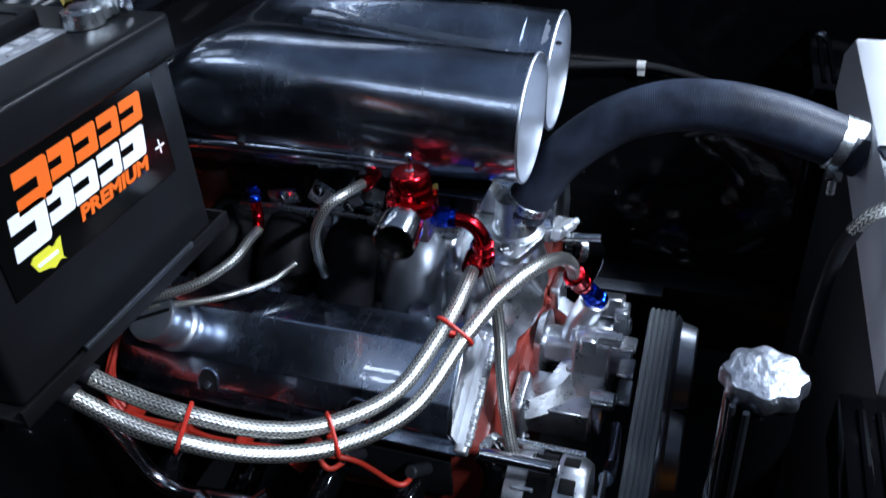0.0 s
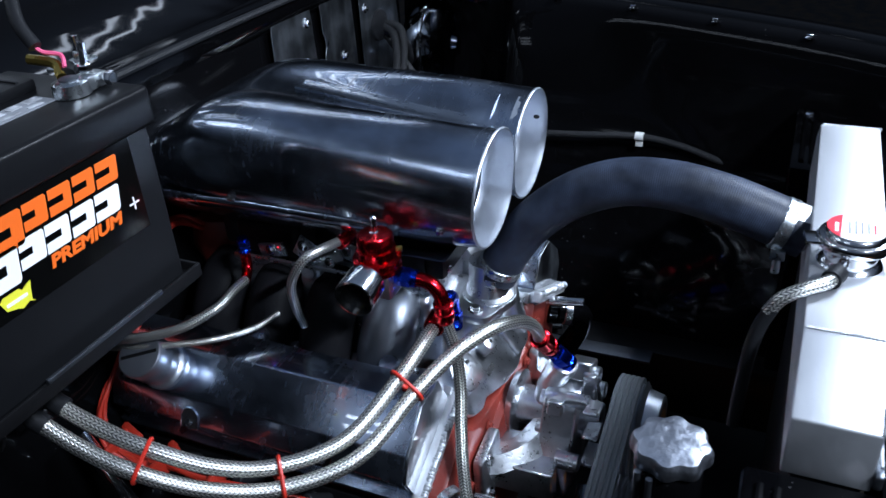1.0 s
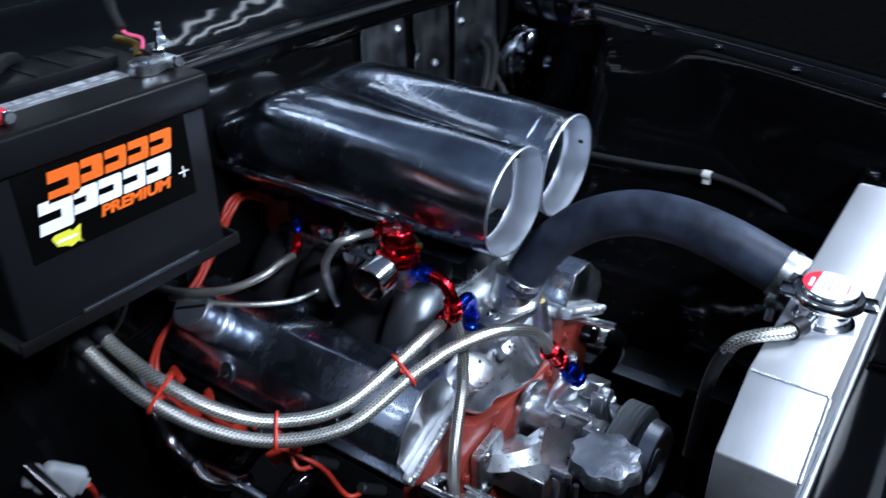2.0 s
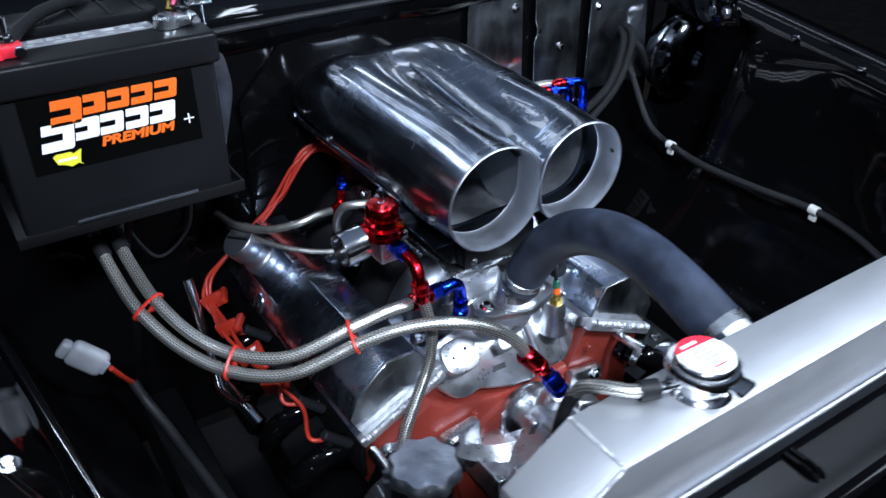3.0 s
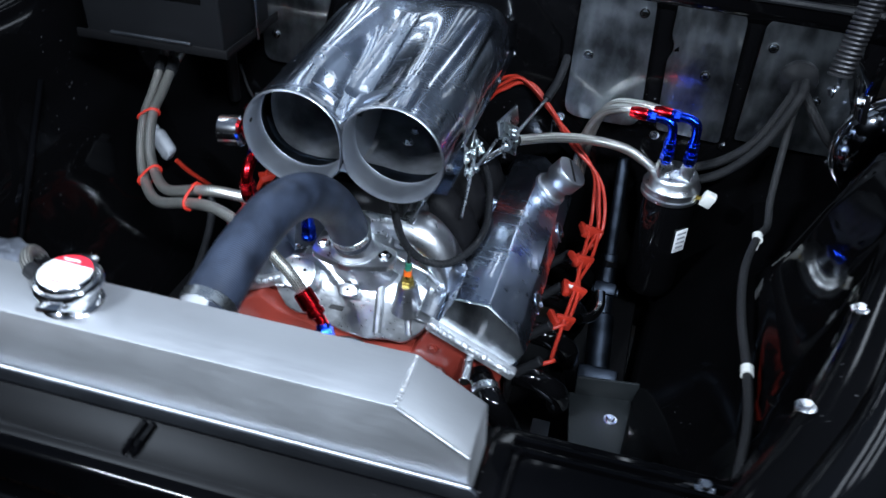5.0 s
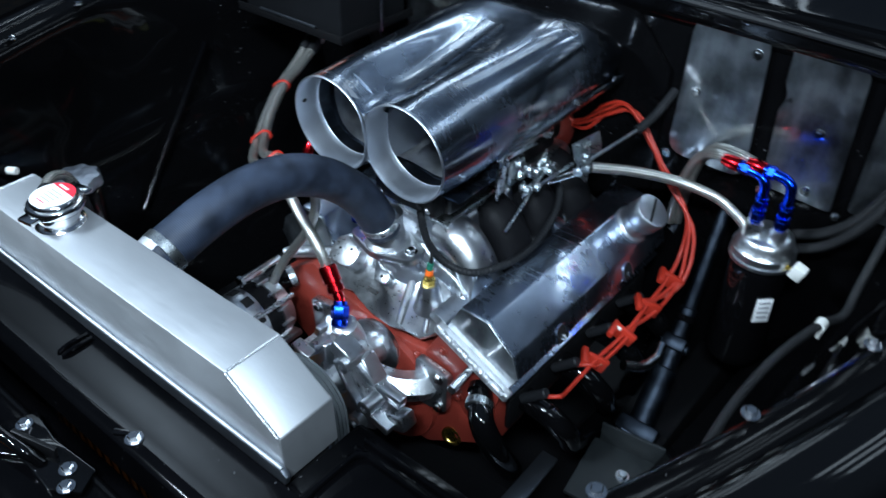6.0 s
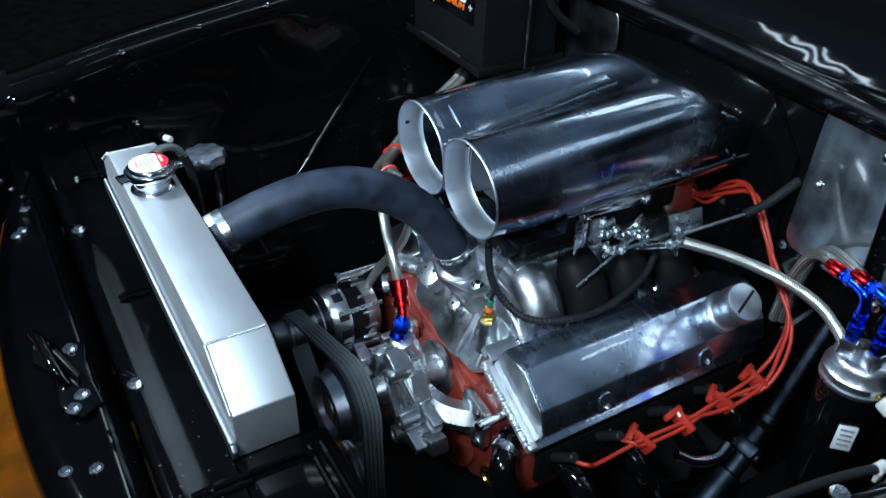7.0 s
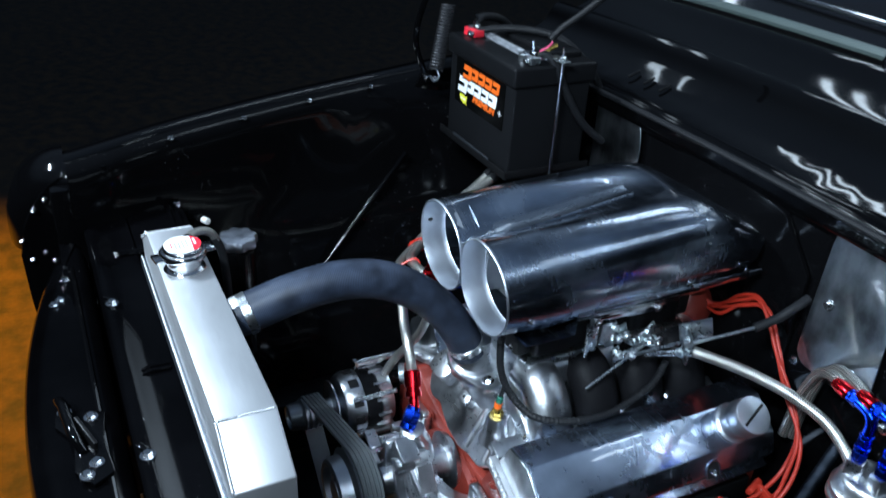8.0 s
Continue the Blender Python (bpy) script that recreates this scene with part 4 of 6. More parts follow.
# dished pan below the shell, drawn in towards the carburettors
bm = B()
pan = []
for z, w, y0, y1 in ((0.909, 0.1380, 0.400, 0.858), (0.906, 0.1410, 0.396, 0.862), (0.901, 0.1405, 0.397, 0.862), (0.891, 0.1340, 0.404, 0.856), (0.879, 0.1230, 0.416, 0.848), (0.867, 0.1100, 0.430, 0.838), (0.857, 0.0990, 0.440, 0.830)):
    pan.append([(x, y, z if y > 0.485 else min(z, 0.871 - 0.10 * (0.909 - z))) for x, y in rounded([(XC - w, y0), (XC - w, 0.485), (XC - w, 0.49), (XC - w, y1), (XC + w, y1), (XC + w, 0.49), (XC + w, 0.485), (XC + w, y0)][::-1], 0.0012, 2)])
vs = loft(bm, pan)
bm.faces.new(vs[-1])
bmesh.ops.recalc_face_normals(bm, faces=bm.faces)
part("base_pan", bm, M_SCOOP, scoop, "polished dished base", sharp=60)
for s_ in (-1, 1):
    for yy in (0.40, 0.70, 0.82):
        bolt(scoop, (XC + s_ * 0.1415, yy, 0.914), (s_, 0, -0.3), 0.0042)

# ---------------------------------------------------------------- engine
engine = thing("engine_block", (XC, 0.6, 0.35), "red painted cast iron V8 engine block", "engine")
bm = B()
prism(bm, [(XC - 0.250, 0.575), (XC - 0.165, 0.628), (XC - 0.13, 0.602), (XC - 0.06, 0.585), (XC + 0.06, 0.572), (XC + 0.125, 0.582), (XC + 0.16, 0.612), (XC + 0.245, 0.560), (XC + 0.245, 0.45), (XC + 0.10, 0.35), (XC - 0.10, 0.35), (XC - 0.245, 0.45)], 0.370, 0.86, bev=0.008)
part("casting", bm, M_RED, engine)
bm = B()
lathe(bm, (XC, 0.372, 0.45), (0, -1, 0), [(0, 0.125), (0.012, 0.122), (0.018, 0.09), (0.024, 0.04)], 32)
part("timing_cover", bm, M_RED, engine)
for p in ((0.19, 0.368, 0.52), (0.10, 0.368, 0.56), (-0.15, 0.368, 0.53), (-0.07, 0.368, 0.57), (0.155, 0.368, 0.60)):
    bolt(engine, p, (0, -1, 0), 0.006, material=M_RED)
bm = B()
lathe(bm, (0.175, 0.37, 0.41), (0.2, -1, 0.1), [(0, 0.019), (0.004, 0.019), (0.0045, 0.014), (0.002, 0.012)], 20)
part("core_plug", bm, M_BRASS, engine, "brass core plug")


def side(poly, s):
    return [(XC + s * (x - XC), z) for x, z in poly]


VC = [(0.157, 0.652), (0.281, 0.592), (0.300, 0.628), (0.287, 0.664), (0.237, 0.708), (0.185, 0.707)]


def head_and_cover(s, dy):
    head = thing("cylinder_head", (XC + s * 0.2, 0.6 + dy, 0.58), "red painted cylinder head below its valve cover", "cylinder head", "cylinder heads")
    bm = B()
    prism(bm, side([(0.150, 0.640), (0.272, 0.584), (0.252, 0.505), (0.215, 0.47), (0.115, 0.575)], s)[::s], 0.368 + dy, 0.838 + dy, bev=0.004)
    part("casting", bm, M_RED, head)
    cover = thing("valve_cover", (XC + s * 0.2, 0.6 + dy, 0.6), "fabricated polished aluminium valve cover with welded ends", "valve cover", "valve covers")
    bm = B()
    prism(bm, side(VC, s)[::s], 0.374 + dy, 0.838 + dy, bev=0.0025)
    part("body", bm, M_POLISH, cover)
    ax, az, bx, bz = 0.149, 0.651, 0.288, 0.584
    nx, nz = 0.42, 0.907
    bm = B()
    prism(bm, side([(ax, az), (bx, bz), (bx - nx * 0.010, bz - nz * 0.010), (ax - nx * 0.010, az - nz * 0.010)], s)[::s], 0.362 + dy, 0.848 + dy, bev=0.0015)
    part("rail", bm, M_POLISH, cover, "flat mounting rail")
    p, q = side([(0.158, 0.6535), (0.282, 0.594)], s)
    bm = B()
    prism(bm, side([(0.150, 0.662), (0.292, 0.594), (0.284, 0.578), (0.142, 0.646)], s)[::s], 0.356 + dy, 0.3735 + dy, bev=0.004, seg=3)
    part("end_bar", bm, M_TANK, cover, "welded front edge bar")
    weld(cover, (p[0], 0.357 + dy, p[1] + 0.001), (q[0], 0.357 + dy, q[1] + 0.001), 0.0062, 34, material=M_TANK)
    bm = B()
    prism(bm, side([(x - (x - 0.22) * 0.02, z - (z - 0.65) * 0.02) for x, z in VC], s)[::s], 0.3705 + dy, 0.3739 + dy, bev=0.0008, seg=1)
    part("end_plate", bm, M_PLATE, cover, "scuffed welded end plate")
    # half-round bolt pockets on the outer side: flat plates, the recess's shade in their colour
    up_, out_ = Vector((-0.34 * s, 0, 0.94)), Vector((0.94 * s, 0, 0.34))
    c = side([(0.3005, 0.627)], s)[0]
    for yy in (0.49, 0.70):
        base_ = Vector((c[0], yy + dy, c[1]))
        arch = [(-0.014, -0.004)] + [(-0.014 * math.cos(radians(a)), 0.012 + 0.014 * math.sin(radians(a))) for a in range(0, 181, 20)] + [(0.014, -0.004)]
        bm = B()
        lo = [bm.verts.new(base_ + Vector((0, a, 0)) + up_ * h - out_ * 0.002) for a, h in arch]
        hi = [bm.verts.new(base_ + Vector((0, a, 0)) + up_ * h + out_ * 0.0006) for a, h in arch]
        bm.faces.new(hi)
        for i in range(len(arch)):
            j = (i + 1) % len(arch)
            bm.faces.new((lo[i], lo[j], hi[j], hi[i]))
        bmesh.ops.recalc_face_normals(bm, faces=bm.faces)
        pocket = part("bolt_pocket", bm, M_CORE, cover, "half-round pocket with its shade painted dark")
        bm = B()
        tube(bm, [base_ + Vector((0, a, 0)) + up_ * h + out_ * 0.0005 for a, h in arch], 0.0016, 8, smooth=False)
        part("pocket_rim", bm, M_POLISH, pocket)
        bolt(cover, base_ - out_ * 0.004 + up_ * 0.004 + out_ * 0.005, (0.42 * s, 0, 0.9), 0.004)
    for yy in (0.45, 0.66):
        bm = B()
        c = side([(0.170, 0.690)], s)[0]
        lathe(bm, (c[0] - s * 0.010, yy + dy, c[1] - 0.028), (s * 0.30, 0, 0.95), [(0, 0.0155), (0.040, 0.0155), (0.046, 0.012), (0.047, 0.004)], 18)
        part("bolt_pocket", bm, M_POLISH, cover)
    # breather
    c = side([(0.262, 0.687)], s)[0]
    d = Vector((s * 0.62, 0, 0.785))
    base = Vector((c[0], 0.757 + dy, c[1])) - d * 0.008
    bm = B()
    lathe(bm, base, d, [(0, 0.034), (0.013, 0.034), (0.015, 0.030), (0.018, 0.0275), (0.034, 0.0275), (0.036, 0.031), (0.038, 0.0325), (0.066, 0.0325), (0.068, 0.031), (0.0685, 0.0285)], 36)
    cap_ = part("breather", bm, M_BARREL, cover, "round screw-in breather cap")
    bm = B()
    m = Matrix.Translation(base + d * 0.0688) @ basis(d)
    box(bm, (0, 0, 0), (0.054, 0.0045, 0.0012), (0, 0, 25))
    bmesh.ops.transform(bm, matrix=m, verts=bm.verts)
    part("slot", bm, M_SATIN, cap_)
    return cover


head_and_cover(1, 0.0)
head_and_cover(-1, 0.032)

# intake manifold
intake = thing("intake_manifold", (XC, 0.6, 0.62), "polished cast aluminium intake manifold", "intake manifold")
bm = B()
prism(bm, [(XC - 0.085, 0.715), (XC - 0.092, 0.672), (XC - 0.088, 0.645), (XC - 0.030, 0.598), (XC + 0.035, 0.598), (XC + 0.128, 0.648), (XC + 0.138, 0.668), (XC + 0.105, 0.70), (XC + 0.06, 0.715), (XC + 0.04, 0.735), (XC - 0.05, 0.735)], 0.428, 0.47, bev=0.006, seg=3)
part("front_crossover", bm, M_CAST, intake)


def on_apron(x, z, out=0.0):
    """A point on the sloping front flange, raised by out along its normal."""
    return Vector((x, 0.355 + 0.8 * (z - 0.59) - 0.625 * out, z + 0.78 * out))


APRON = [(-0.138, 0.660), (-0.122, 0.632), (-0.100, 0.614), (-0.080, 0.609), (-0.055, 0.613), (-0.035, 0.607), (0.0, 0.599), (0.045, 0.596), (0.072, 0.601), (0.105, 0.601), (0.130, 0.617), (0.150, 0.643), (0.152, 0.658), (0.118, 0.676), (0.070, 0.690), (-0.040, 0.690), (-0.105, 0.682)]
bm = B()
lo_ = [bm.verts.new(on_apron(x, z, -0.012)) for x, z in rounded(APRON, 0.007, 3)]
hi_ = [bm.verts.new(on_apron(x, z, 0.0)) for x, z in rounded(APRON, 0.007, 3)]
bm.faces.new(lo_)
bm.faces.new(hi_[::-1])
for i in range(len(lo_)):
    j = (i + 1) % len(lo_)
    bm.faces.new((lo_[j], lo_[i], hi_[i], hi_[j]))
bmesh.ops.recalc_face_normals(bm, faces=bm.faces)
bmesh.ops.bevel(bm, geom=[e for e in bm.edges if abs((e.verts[0].co - e.verts[1].co).normalized().dot(Vector((0, -0.625, 0.78)))) < 0.2], offset=0.002, segments=2, affect="EDGES", profile=0.5)
part("front_apron", bm, M_CAST, intake, "flat scalloped front flange")
# swelling water passage between the flange and the neck
bm = B()
rings = []
for f in [k / 7 for k in range(8)]:
    q = f * f * (3 - 2 * f)
    ring = []
    for k in range(32):
        a = math.tau * k / 32
        foot = Vector((0.020 + 0.064 * math.cos(a) * (1 - 0.16 * abs(math.sin(2 * a))), 0.436 + 0.030 * math.sin(a), 0.666 + 0.012 * math.sin(a)))
        neck_ = Vector((0.016 + 0.036 * math.cos(a), 0.395 + 0.036 * math.sin(a), 0.731))
        ring.append(foot.lerp(neck_, q) + Vector((0, 0, 0.006 * math.sin(math.pi * f) * math.cos(3 * a))))
    rings.append(ring)
vs = loft(bm, rings)
bm.faces.new(vs[-1])
bmesh.ops.recalc_face_normals(bm, faces=bm.faces)
part("water_passage", bm, M_CAST, intake)
# tall pad with two tapped holes, and the ears with a hole each
for c, sx, sy, up, holes in (((-0.082, 0.655), 0.058, 0.052, 0.026, ((-0.094, 0.655, 0.0025), (-0.071, 0.660, 0.0028))), ((0.004, 0.648), 0.030, 0.022, 0.020, ((0.004, 0.648, 0.003),)), ((0.132, 0.642), 0.034, 0.030, 0.006, ((0.134, 0.638, 0.0045),)), ((-0.118, 0.645), 0.028, 0.026, 0.005, ((-0.119, 0.643, 0.004),))):
    m = Matrix(((1, 0, 0), (0, 0.78, -0.625), (0, 0.625, 0.78))).to_4x4()
    bm = B()
    shape = rounded([(-sx / 2, -sy / 2), (sx / 2, -sy / 2), (sx / 2, sy / 2), (-sx / 2, sy / 2)], min(sx, sy) * 0.42, 4)
    prism(bm, shape, -0.02, up, axis="z", bev=0.0025, seg=2)
    bmesh.ops.transform(bm, matrix=Matrix.Translation(on_apron(*c)) @ m, verts=bm.verts)
    boss = part("boss", bm, M_CAST, intake)
    # each bore is a thin dark disc that paints the hole's shade
    for hx, hz, r in holes:
        bm = B()
        lathe(bm, on_apron(hx, hz, up + 0.0002), (0, -0.625, 0.78), [(0, r), (0.0006, r)], 16)
        part("bore", bm, M_CORE, boss)
# window drawn as a dark inlay, no opening: its shade is the colour
bm = B()
prism(bm, rounded([(-0.030, -0.005), (-0.006, -0.006), (-0.002, 0.005), (-0.024, 0.006)], 0.002, 2), -0.004, 0.0006, axis="z")
bmesh.ops.transform(bm, matrix=Matrix.Translation(on_apron(0.002, 0.627)) @ Matrix(((1, 0, 0), (0, 0.78, -0.625), (0, 0.625, 0.78))).to_4x4(), verts=bm.verts)
part("core_window", bm, M_CORE, intake)
for p, q, r in (((0.060, 0.606), (0.050, 0.685), 0.007), ((0.112, 0.612), (0.092, 0.680), 0.006)):
    bm = B()
    tube(bm, [on_apron(*p, -0.001), on_apron((p[0] + q[0]) / 2, (p[1] + q[1]) / 2, 0.003), on_apron(*q, 0.008)], r, 10)
    part("rib", bm, M_CAST, intake)
bm = B()
prism(bm, [(XC - 0.095, 0.64), (XC + 0.095, 0.64), (XC + 0.075, 0.755), (XC + 0.06, 0.765), (XC - 0.06, 0.765), (XC - 0.075, 0.755)], 0.455, 0.82, bev=0.008, seg=3)
part("plenum", bm, M_CAST, intake)
for s_, dy in ((1, 0.0), (-1, 0.03)):
    for yy in (0.475, 0.57, 0.665, 0.76):
        bm = B()
        tube(bm, [(XC + s_ * 0.05, yy + dy, 0.745), (XC + s_ * 0.085, yy + dy, 0.738), (XC + s_ * 0.115, yy + dy, 0.705), (XC + s_ * 0.135, yy + dy, 0.655)], lambda q: 0.033 - 0.004 * q, 20, 6)
        for v in bm.verts:
            v.co.y = yy + dy + (v.co.y - yy - dy) * (1.30 + 0.10 * math.cos((v.co.z - 0.66) * 30))
        # runners behind the first are cast aluminium too, with the scoop's shade painted in
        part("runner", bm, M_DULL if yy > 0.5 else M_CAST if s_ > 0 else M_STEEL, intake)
    bm = B()
    prism(bm, side([(0.130, 0.672), (0.158, 0.660), (0.150, 0.642), (0.122, 0.655)], s_)[::s_], 0.37 + dy, 0.83 + dy, bev=0.003)
    part("head_flange", bm, M_CAST, intake)
    for yy in (0.43, 0.62, 0.72):
        bolt(intake, (XC + s_ * 0.128, yy + dy, 0.672), (s_ * 0.4, 0, 1), 0.006)

thermo = thing("thermostat_housing", (0.016, 0.395, 0.735), "cast aluminium thermostat housing on the intake", "thermostat housing")
bm = B()
lathe(bm, (0.016, 0.395, 0.735), (0, 0, 1), [(0, 0.037), (0.008, 0.037), (0.012, 0.031), (0.03, 0.027), (0.05, 0.0255), (0.06, 0.0255)], 28)
part("neck", bm, M_CAST, thermo)
bm = B()
prism(bm, rounded([(-0.050, 0.375), (0.016, 0.352), (0.082, 0.375), (0.082, 0.415), (0.016, 0.438), (-0.050, 0.415)], 0.014), 0.729, 0.741, axis="z", bev=0.002)
part("flange", bm, M_CAST, thermo)
for xx in (-0.034, 0.066):
    bolt(thermo, (xx, 0.395, 0.741), (0, 0, 1), 0.007)

sensor = thing("temperature_sender", (0.102, 0.394, 0.70), "brass temperature sender with a green and red wire end", "sensor")
bm = B()
hexnut(bm, (0.102, 0.396, 0.695), (0, 0, 1), 0.011, 0.010)
lathe(bm, (0.102, 0.396, 0.704), (0, 0, 1), [(0, 0.009), (0.004, 0.009), (0.005, 0.007), (0.010, 0.007)], 16)
part("brass_body", bm, M_BRASS, sensor)
bm = B()
rod(bm, (0.102, 0.396, 0.713), (0.102, 0.397, 0.722), 0.0065, 12)
part("red_boot", bm, M_ORANGE, sensor)
bm = B()
rod(bm, (0.102, 0.397, 0.722), (0.103, 0.399, 0.735), 0.0055, 12, 0.001)
part("green_boot", bm, M_GREEN, sensor)
bm = B()
lathe(bm, (0.102, 0.396, 0.645), (0, 0, 1), [(0, 0.027), (0.02, 0.021), (0.045, 0.0165), (0.051, 0.014)], 20)
part("seat_boss", bm, M_CAST, sensor)

loom2 = thing("engine_loom", (0.12, 0.45, 0.73), "black corrugated wire loom along the intake", "wiring")
bm = B()
tube(bm, [(0.070, 0.415, 0.858), (0.077, 0.405, 0.824), (0.092, 0.403, 0.772), (0.116, 0.418, 0.732), (0.152, 0.440, 0.716), (0.178, 0.490, 0.7135), (0.186, 0.553, 0.7145), (0.178, 0.614, 0.722), (0.165, 0.665, 0.735), (0.145, 0.70, 0.75)], lambda q: 0.0062 + 0.0006 * math.sin(q * 420), 10, 24)
tube(bm, [(0.103, 0.399, 0.735), (0.100, 0.405, 0.755), (0.085, 0.41, 0.76)], 0.003, 8)
part("sleeve", bm, M_RUBBER, loom2)

# carburettor pair below the scoop
def carburettor(yc):
    c = thing("carburettor", (XC, yc, 0.765), "dark four-barrel carburettor under the air scoop", "carburettor", "carburettors")
    bm = B()
    box(bm, (XC, yc, 0.772), (0.15, 0.13, 0.014), bev=0.004)
    part("base_plate", bm, M_ZINC, c)
    bm = B()
    box(bm, (XC, yc, 0.808), (0.145, 0.11, 0.058), bev=0.012, seg=3)
    part("main_body", bm, M_SATIN, c)
    for s in (-1, 1):
        bm = B()
        box(bm, (XC, yc + s * 0.067, 0.812), (0.13, 0.03, 0.05), bev=0.008)
        part("float_bowl", bm, M_SATIN, c)
        for dx in (-0.05, 0.05):
            bolt(c, (XC + dx, yc + s * 0.083, 0.80), (0, s, 0), 0.004)
    bm = B()
    lathe(bm, (XC, yc, 0.836), (0, 0, 1), [(0, 0.066), (0.03, 0.066), (0.034, 0.07)], 32)
    part("air_horn", bm, M_SATIN, c)
    return c


carburettor(0.515)
carburettor(0.71)

choke = thing("carburettor_linkage", (-0.08, 0.60, 0.81), "plated throttle arms and rods on the carburettors", "linkage")
for (x, y, z), sz, rot in (((-0.066, 0.565, 0.822), (0.004, 0.040, 0.026), (15, 0, 0)), ((-0.072, 0.60, 0.806), (0.004, 0.055, 0.014), (-25, 0, 0)), ((-0.078, 0.628, 0.822), (0.004, 0.030, 0.034), (30, 0, 0)), ((-0.070, 0.690, 0.806), (0.004, 0.045, 0.022), (-12, 0, 0))):
    bm = B()
    box(bm, (x, y, z), sz, rot, 0.0015)
    part("lever", bm, M_ZINC, choke)
for p in ((-0.070, 0.565, 0.826), (-0.076, 0.592, 0.806), (-0.082, 0.628, 0.83), (-0.074, 0.69, 0.808), (-0.074, 0.552, 0.80)):
    bolt(choke, p, (-1, 0, 0.2), 0.0055, "stud", M_CHROME)
bm = B()
rod(bm, (-0.086, 0.50, 0.800), (-0.086, 0.72, 0.800), 0.003, 8)
part("link_rod", bm, M_ZINC, choke)
bm = B()
lathe(bm, (-0.062, 0.628, 0.785), (-1, 0, 0.1), [(0, 0.016), (0.012, 0.016), (0.014, 0.012), (0.02, 0.011)], 20)
part("choke_housing", bm, M_CAST, choke)
rail = thing("fuel_log", (0.118, 0.60, 0.858), "dark chromed fuel log hung below the scoop on a plated bracket", "fuel rail")
bm = B()
box(bm, (0.122, 0.615, 0.862), (0.016, 0.150, 0.016), (-4, 0, 0), 0.003)
part("log", bm, M_CHROME, rail)
bm = B()
box(bm, (0.128, 0.545, 0.835), (0.003, 0.020, 0.065), (0, 0, 0), 0.001)
box(bm, (0.120, 0.545, 0.866), (0.020, 0.020, 0.003), (0, 0, 0), 0.001)
part("hanger", bm, M_ZINC, rail)
for yy in (0.548, 0.67):
    bolt(rail, (0.131, yy, 0.858), (1, 0, 0), 0.005)
linkage = thing("throttle_linkage", (0.19, 0.62, 0.80), "zinc plated throttle levers with a return spring", "linkage")
for (x, y, z), (sx, sy, sz), rot in (((0.118, 0.600, 0.812), (0.004, 0.05, 0.03), (20, 0, 0)), ((0.126, 0.632, 0.80), (0.004, 0.055, 0.018), (-35, 0, 0)), ((0.134, 0.655, 0.815), (0.004, 0.04, 0.022), (40, 0, 0)),
                                    ((0.142, 0.61, 0.79), (0.003, 0.06, 0.012), (10, 0, 5)), ((0.128, 0.575, 0.83), (0.004, 0.03, 0.04), (0, 0, 0))):
    bm = B()
    box(bm, (x, y, z), (sx, sy, sz), rot, 0.0015)
    part("lever", bm, M_ZINC, linkage)
for p in ((0.128, 0.60, 0.812), (0.138, 0.625, 0.808), (0.140, 0.648, 0.822), (0.146, 0.66, 0.80), (0.132, 0.583, 0.842), (0.15, 0.615, 0.79), (0.146, 0.59, 0.795)):
    bolt(linkage, p, (1, 0, 0.2), 0.0055, "stud", M_ZINC)
for k in range(9):
    rnd = random.Random(40 + k)
    p = Vector((0.140 + rnd.uniform(-0.008, 0.012), 0.575 + 0.012 * k, 0.812 + rnd.uniform(-0.022, 0.02)))
    bm = B()
    box(bm, p, (0.004, rnd.uniform(0.014, 0.03), rnd.uniform(0.008, 0.014)), (rnd.uniform(-60, 60), 0, rnd.uniform(-15, 15)), 0.0012)
    part("lever", bm, M_ZINC, linkage)
    bolt(linkage, p + Vector((0.002, 0, 0)), (1, rnd.uniform(-0.3, 0.3), 0.3), 0.0042, "stud", M_ZINC)
for a, b in (((0.12, 0.56, 0.835), (0.14, 0.66, 0.80)), ((0.15, 0.615, 0.79), (0.165, 0.70, 0.802)), ((0.14, 0.655, 0.80), (0.15, 0.53, 0.745)), ((0.12, 0.54, 0.85), (0.124, 0.54, 0.79))):
    bm = B()
    rod(bm, a, b, 0.0028, 8)
    part("link_rod", bm, M_ZINC, linkage)
bm = B()
coil = [(Vector((0.150, 0.640, 0.786)).lerp(Vector((0.182, 0.690, 0.795)), k / 130) + Vector((0.0045 * math.cos(k * 0.62), 0, 0.0045 * math.sin(k * 0.62)))) for k in range(131)]
tube(bm, coil, 0.0011, 5, smooth=False)
part("return_spring", bm, M_CHROME, linkage)
bm = B()
box(bm, (0.190, 0.690, 0.815), (0.030, 0.004, 0.055), (0, 0, -25), 0.001)
box(bm, (0.180, 0.715, 0.832), (0.004, 0.055, 0.04), (15, 0, -25), 0.001)
part("cable_bracket", bm, M_ZINC, linkage, "bent plated cable bracket")
for p in ((0.196, 0.684, 0.832), (0.185, 0.686, 0.80), (0.20, 0.688, 0.812)):
    bolt(linkage, p, (0.4, -1, 0), 0.006, "stud", M_ZINC)
cable = thing("throttle_cable", (0.25, 0.80, 0.85), "black throttle cable with a steel end leading to the firewall", "cable")
bm = B()
rod(bm, (0.198, 0.68, 0.825), (0.236, 0.795, 0.857), 0.003, 10)
hexnut(bm, (0.197, 0.677, 0.824), (0.3, 0.9, 0.2), 0.007, 0.014)
part("ferrule", bm, M_ZINC, cable)
bm = B()
tube(bm, [(0.233, 0.785, 0.854), (0.243, 0.82, 0.870), (0.248, 0.845, 0.886), (0.250, 0.872, 0.90)], 0.0078, 10)
part("sleeve", bm, M_RUBBER, cable)

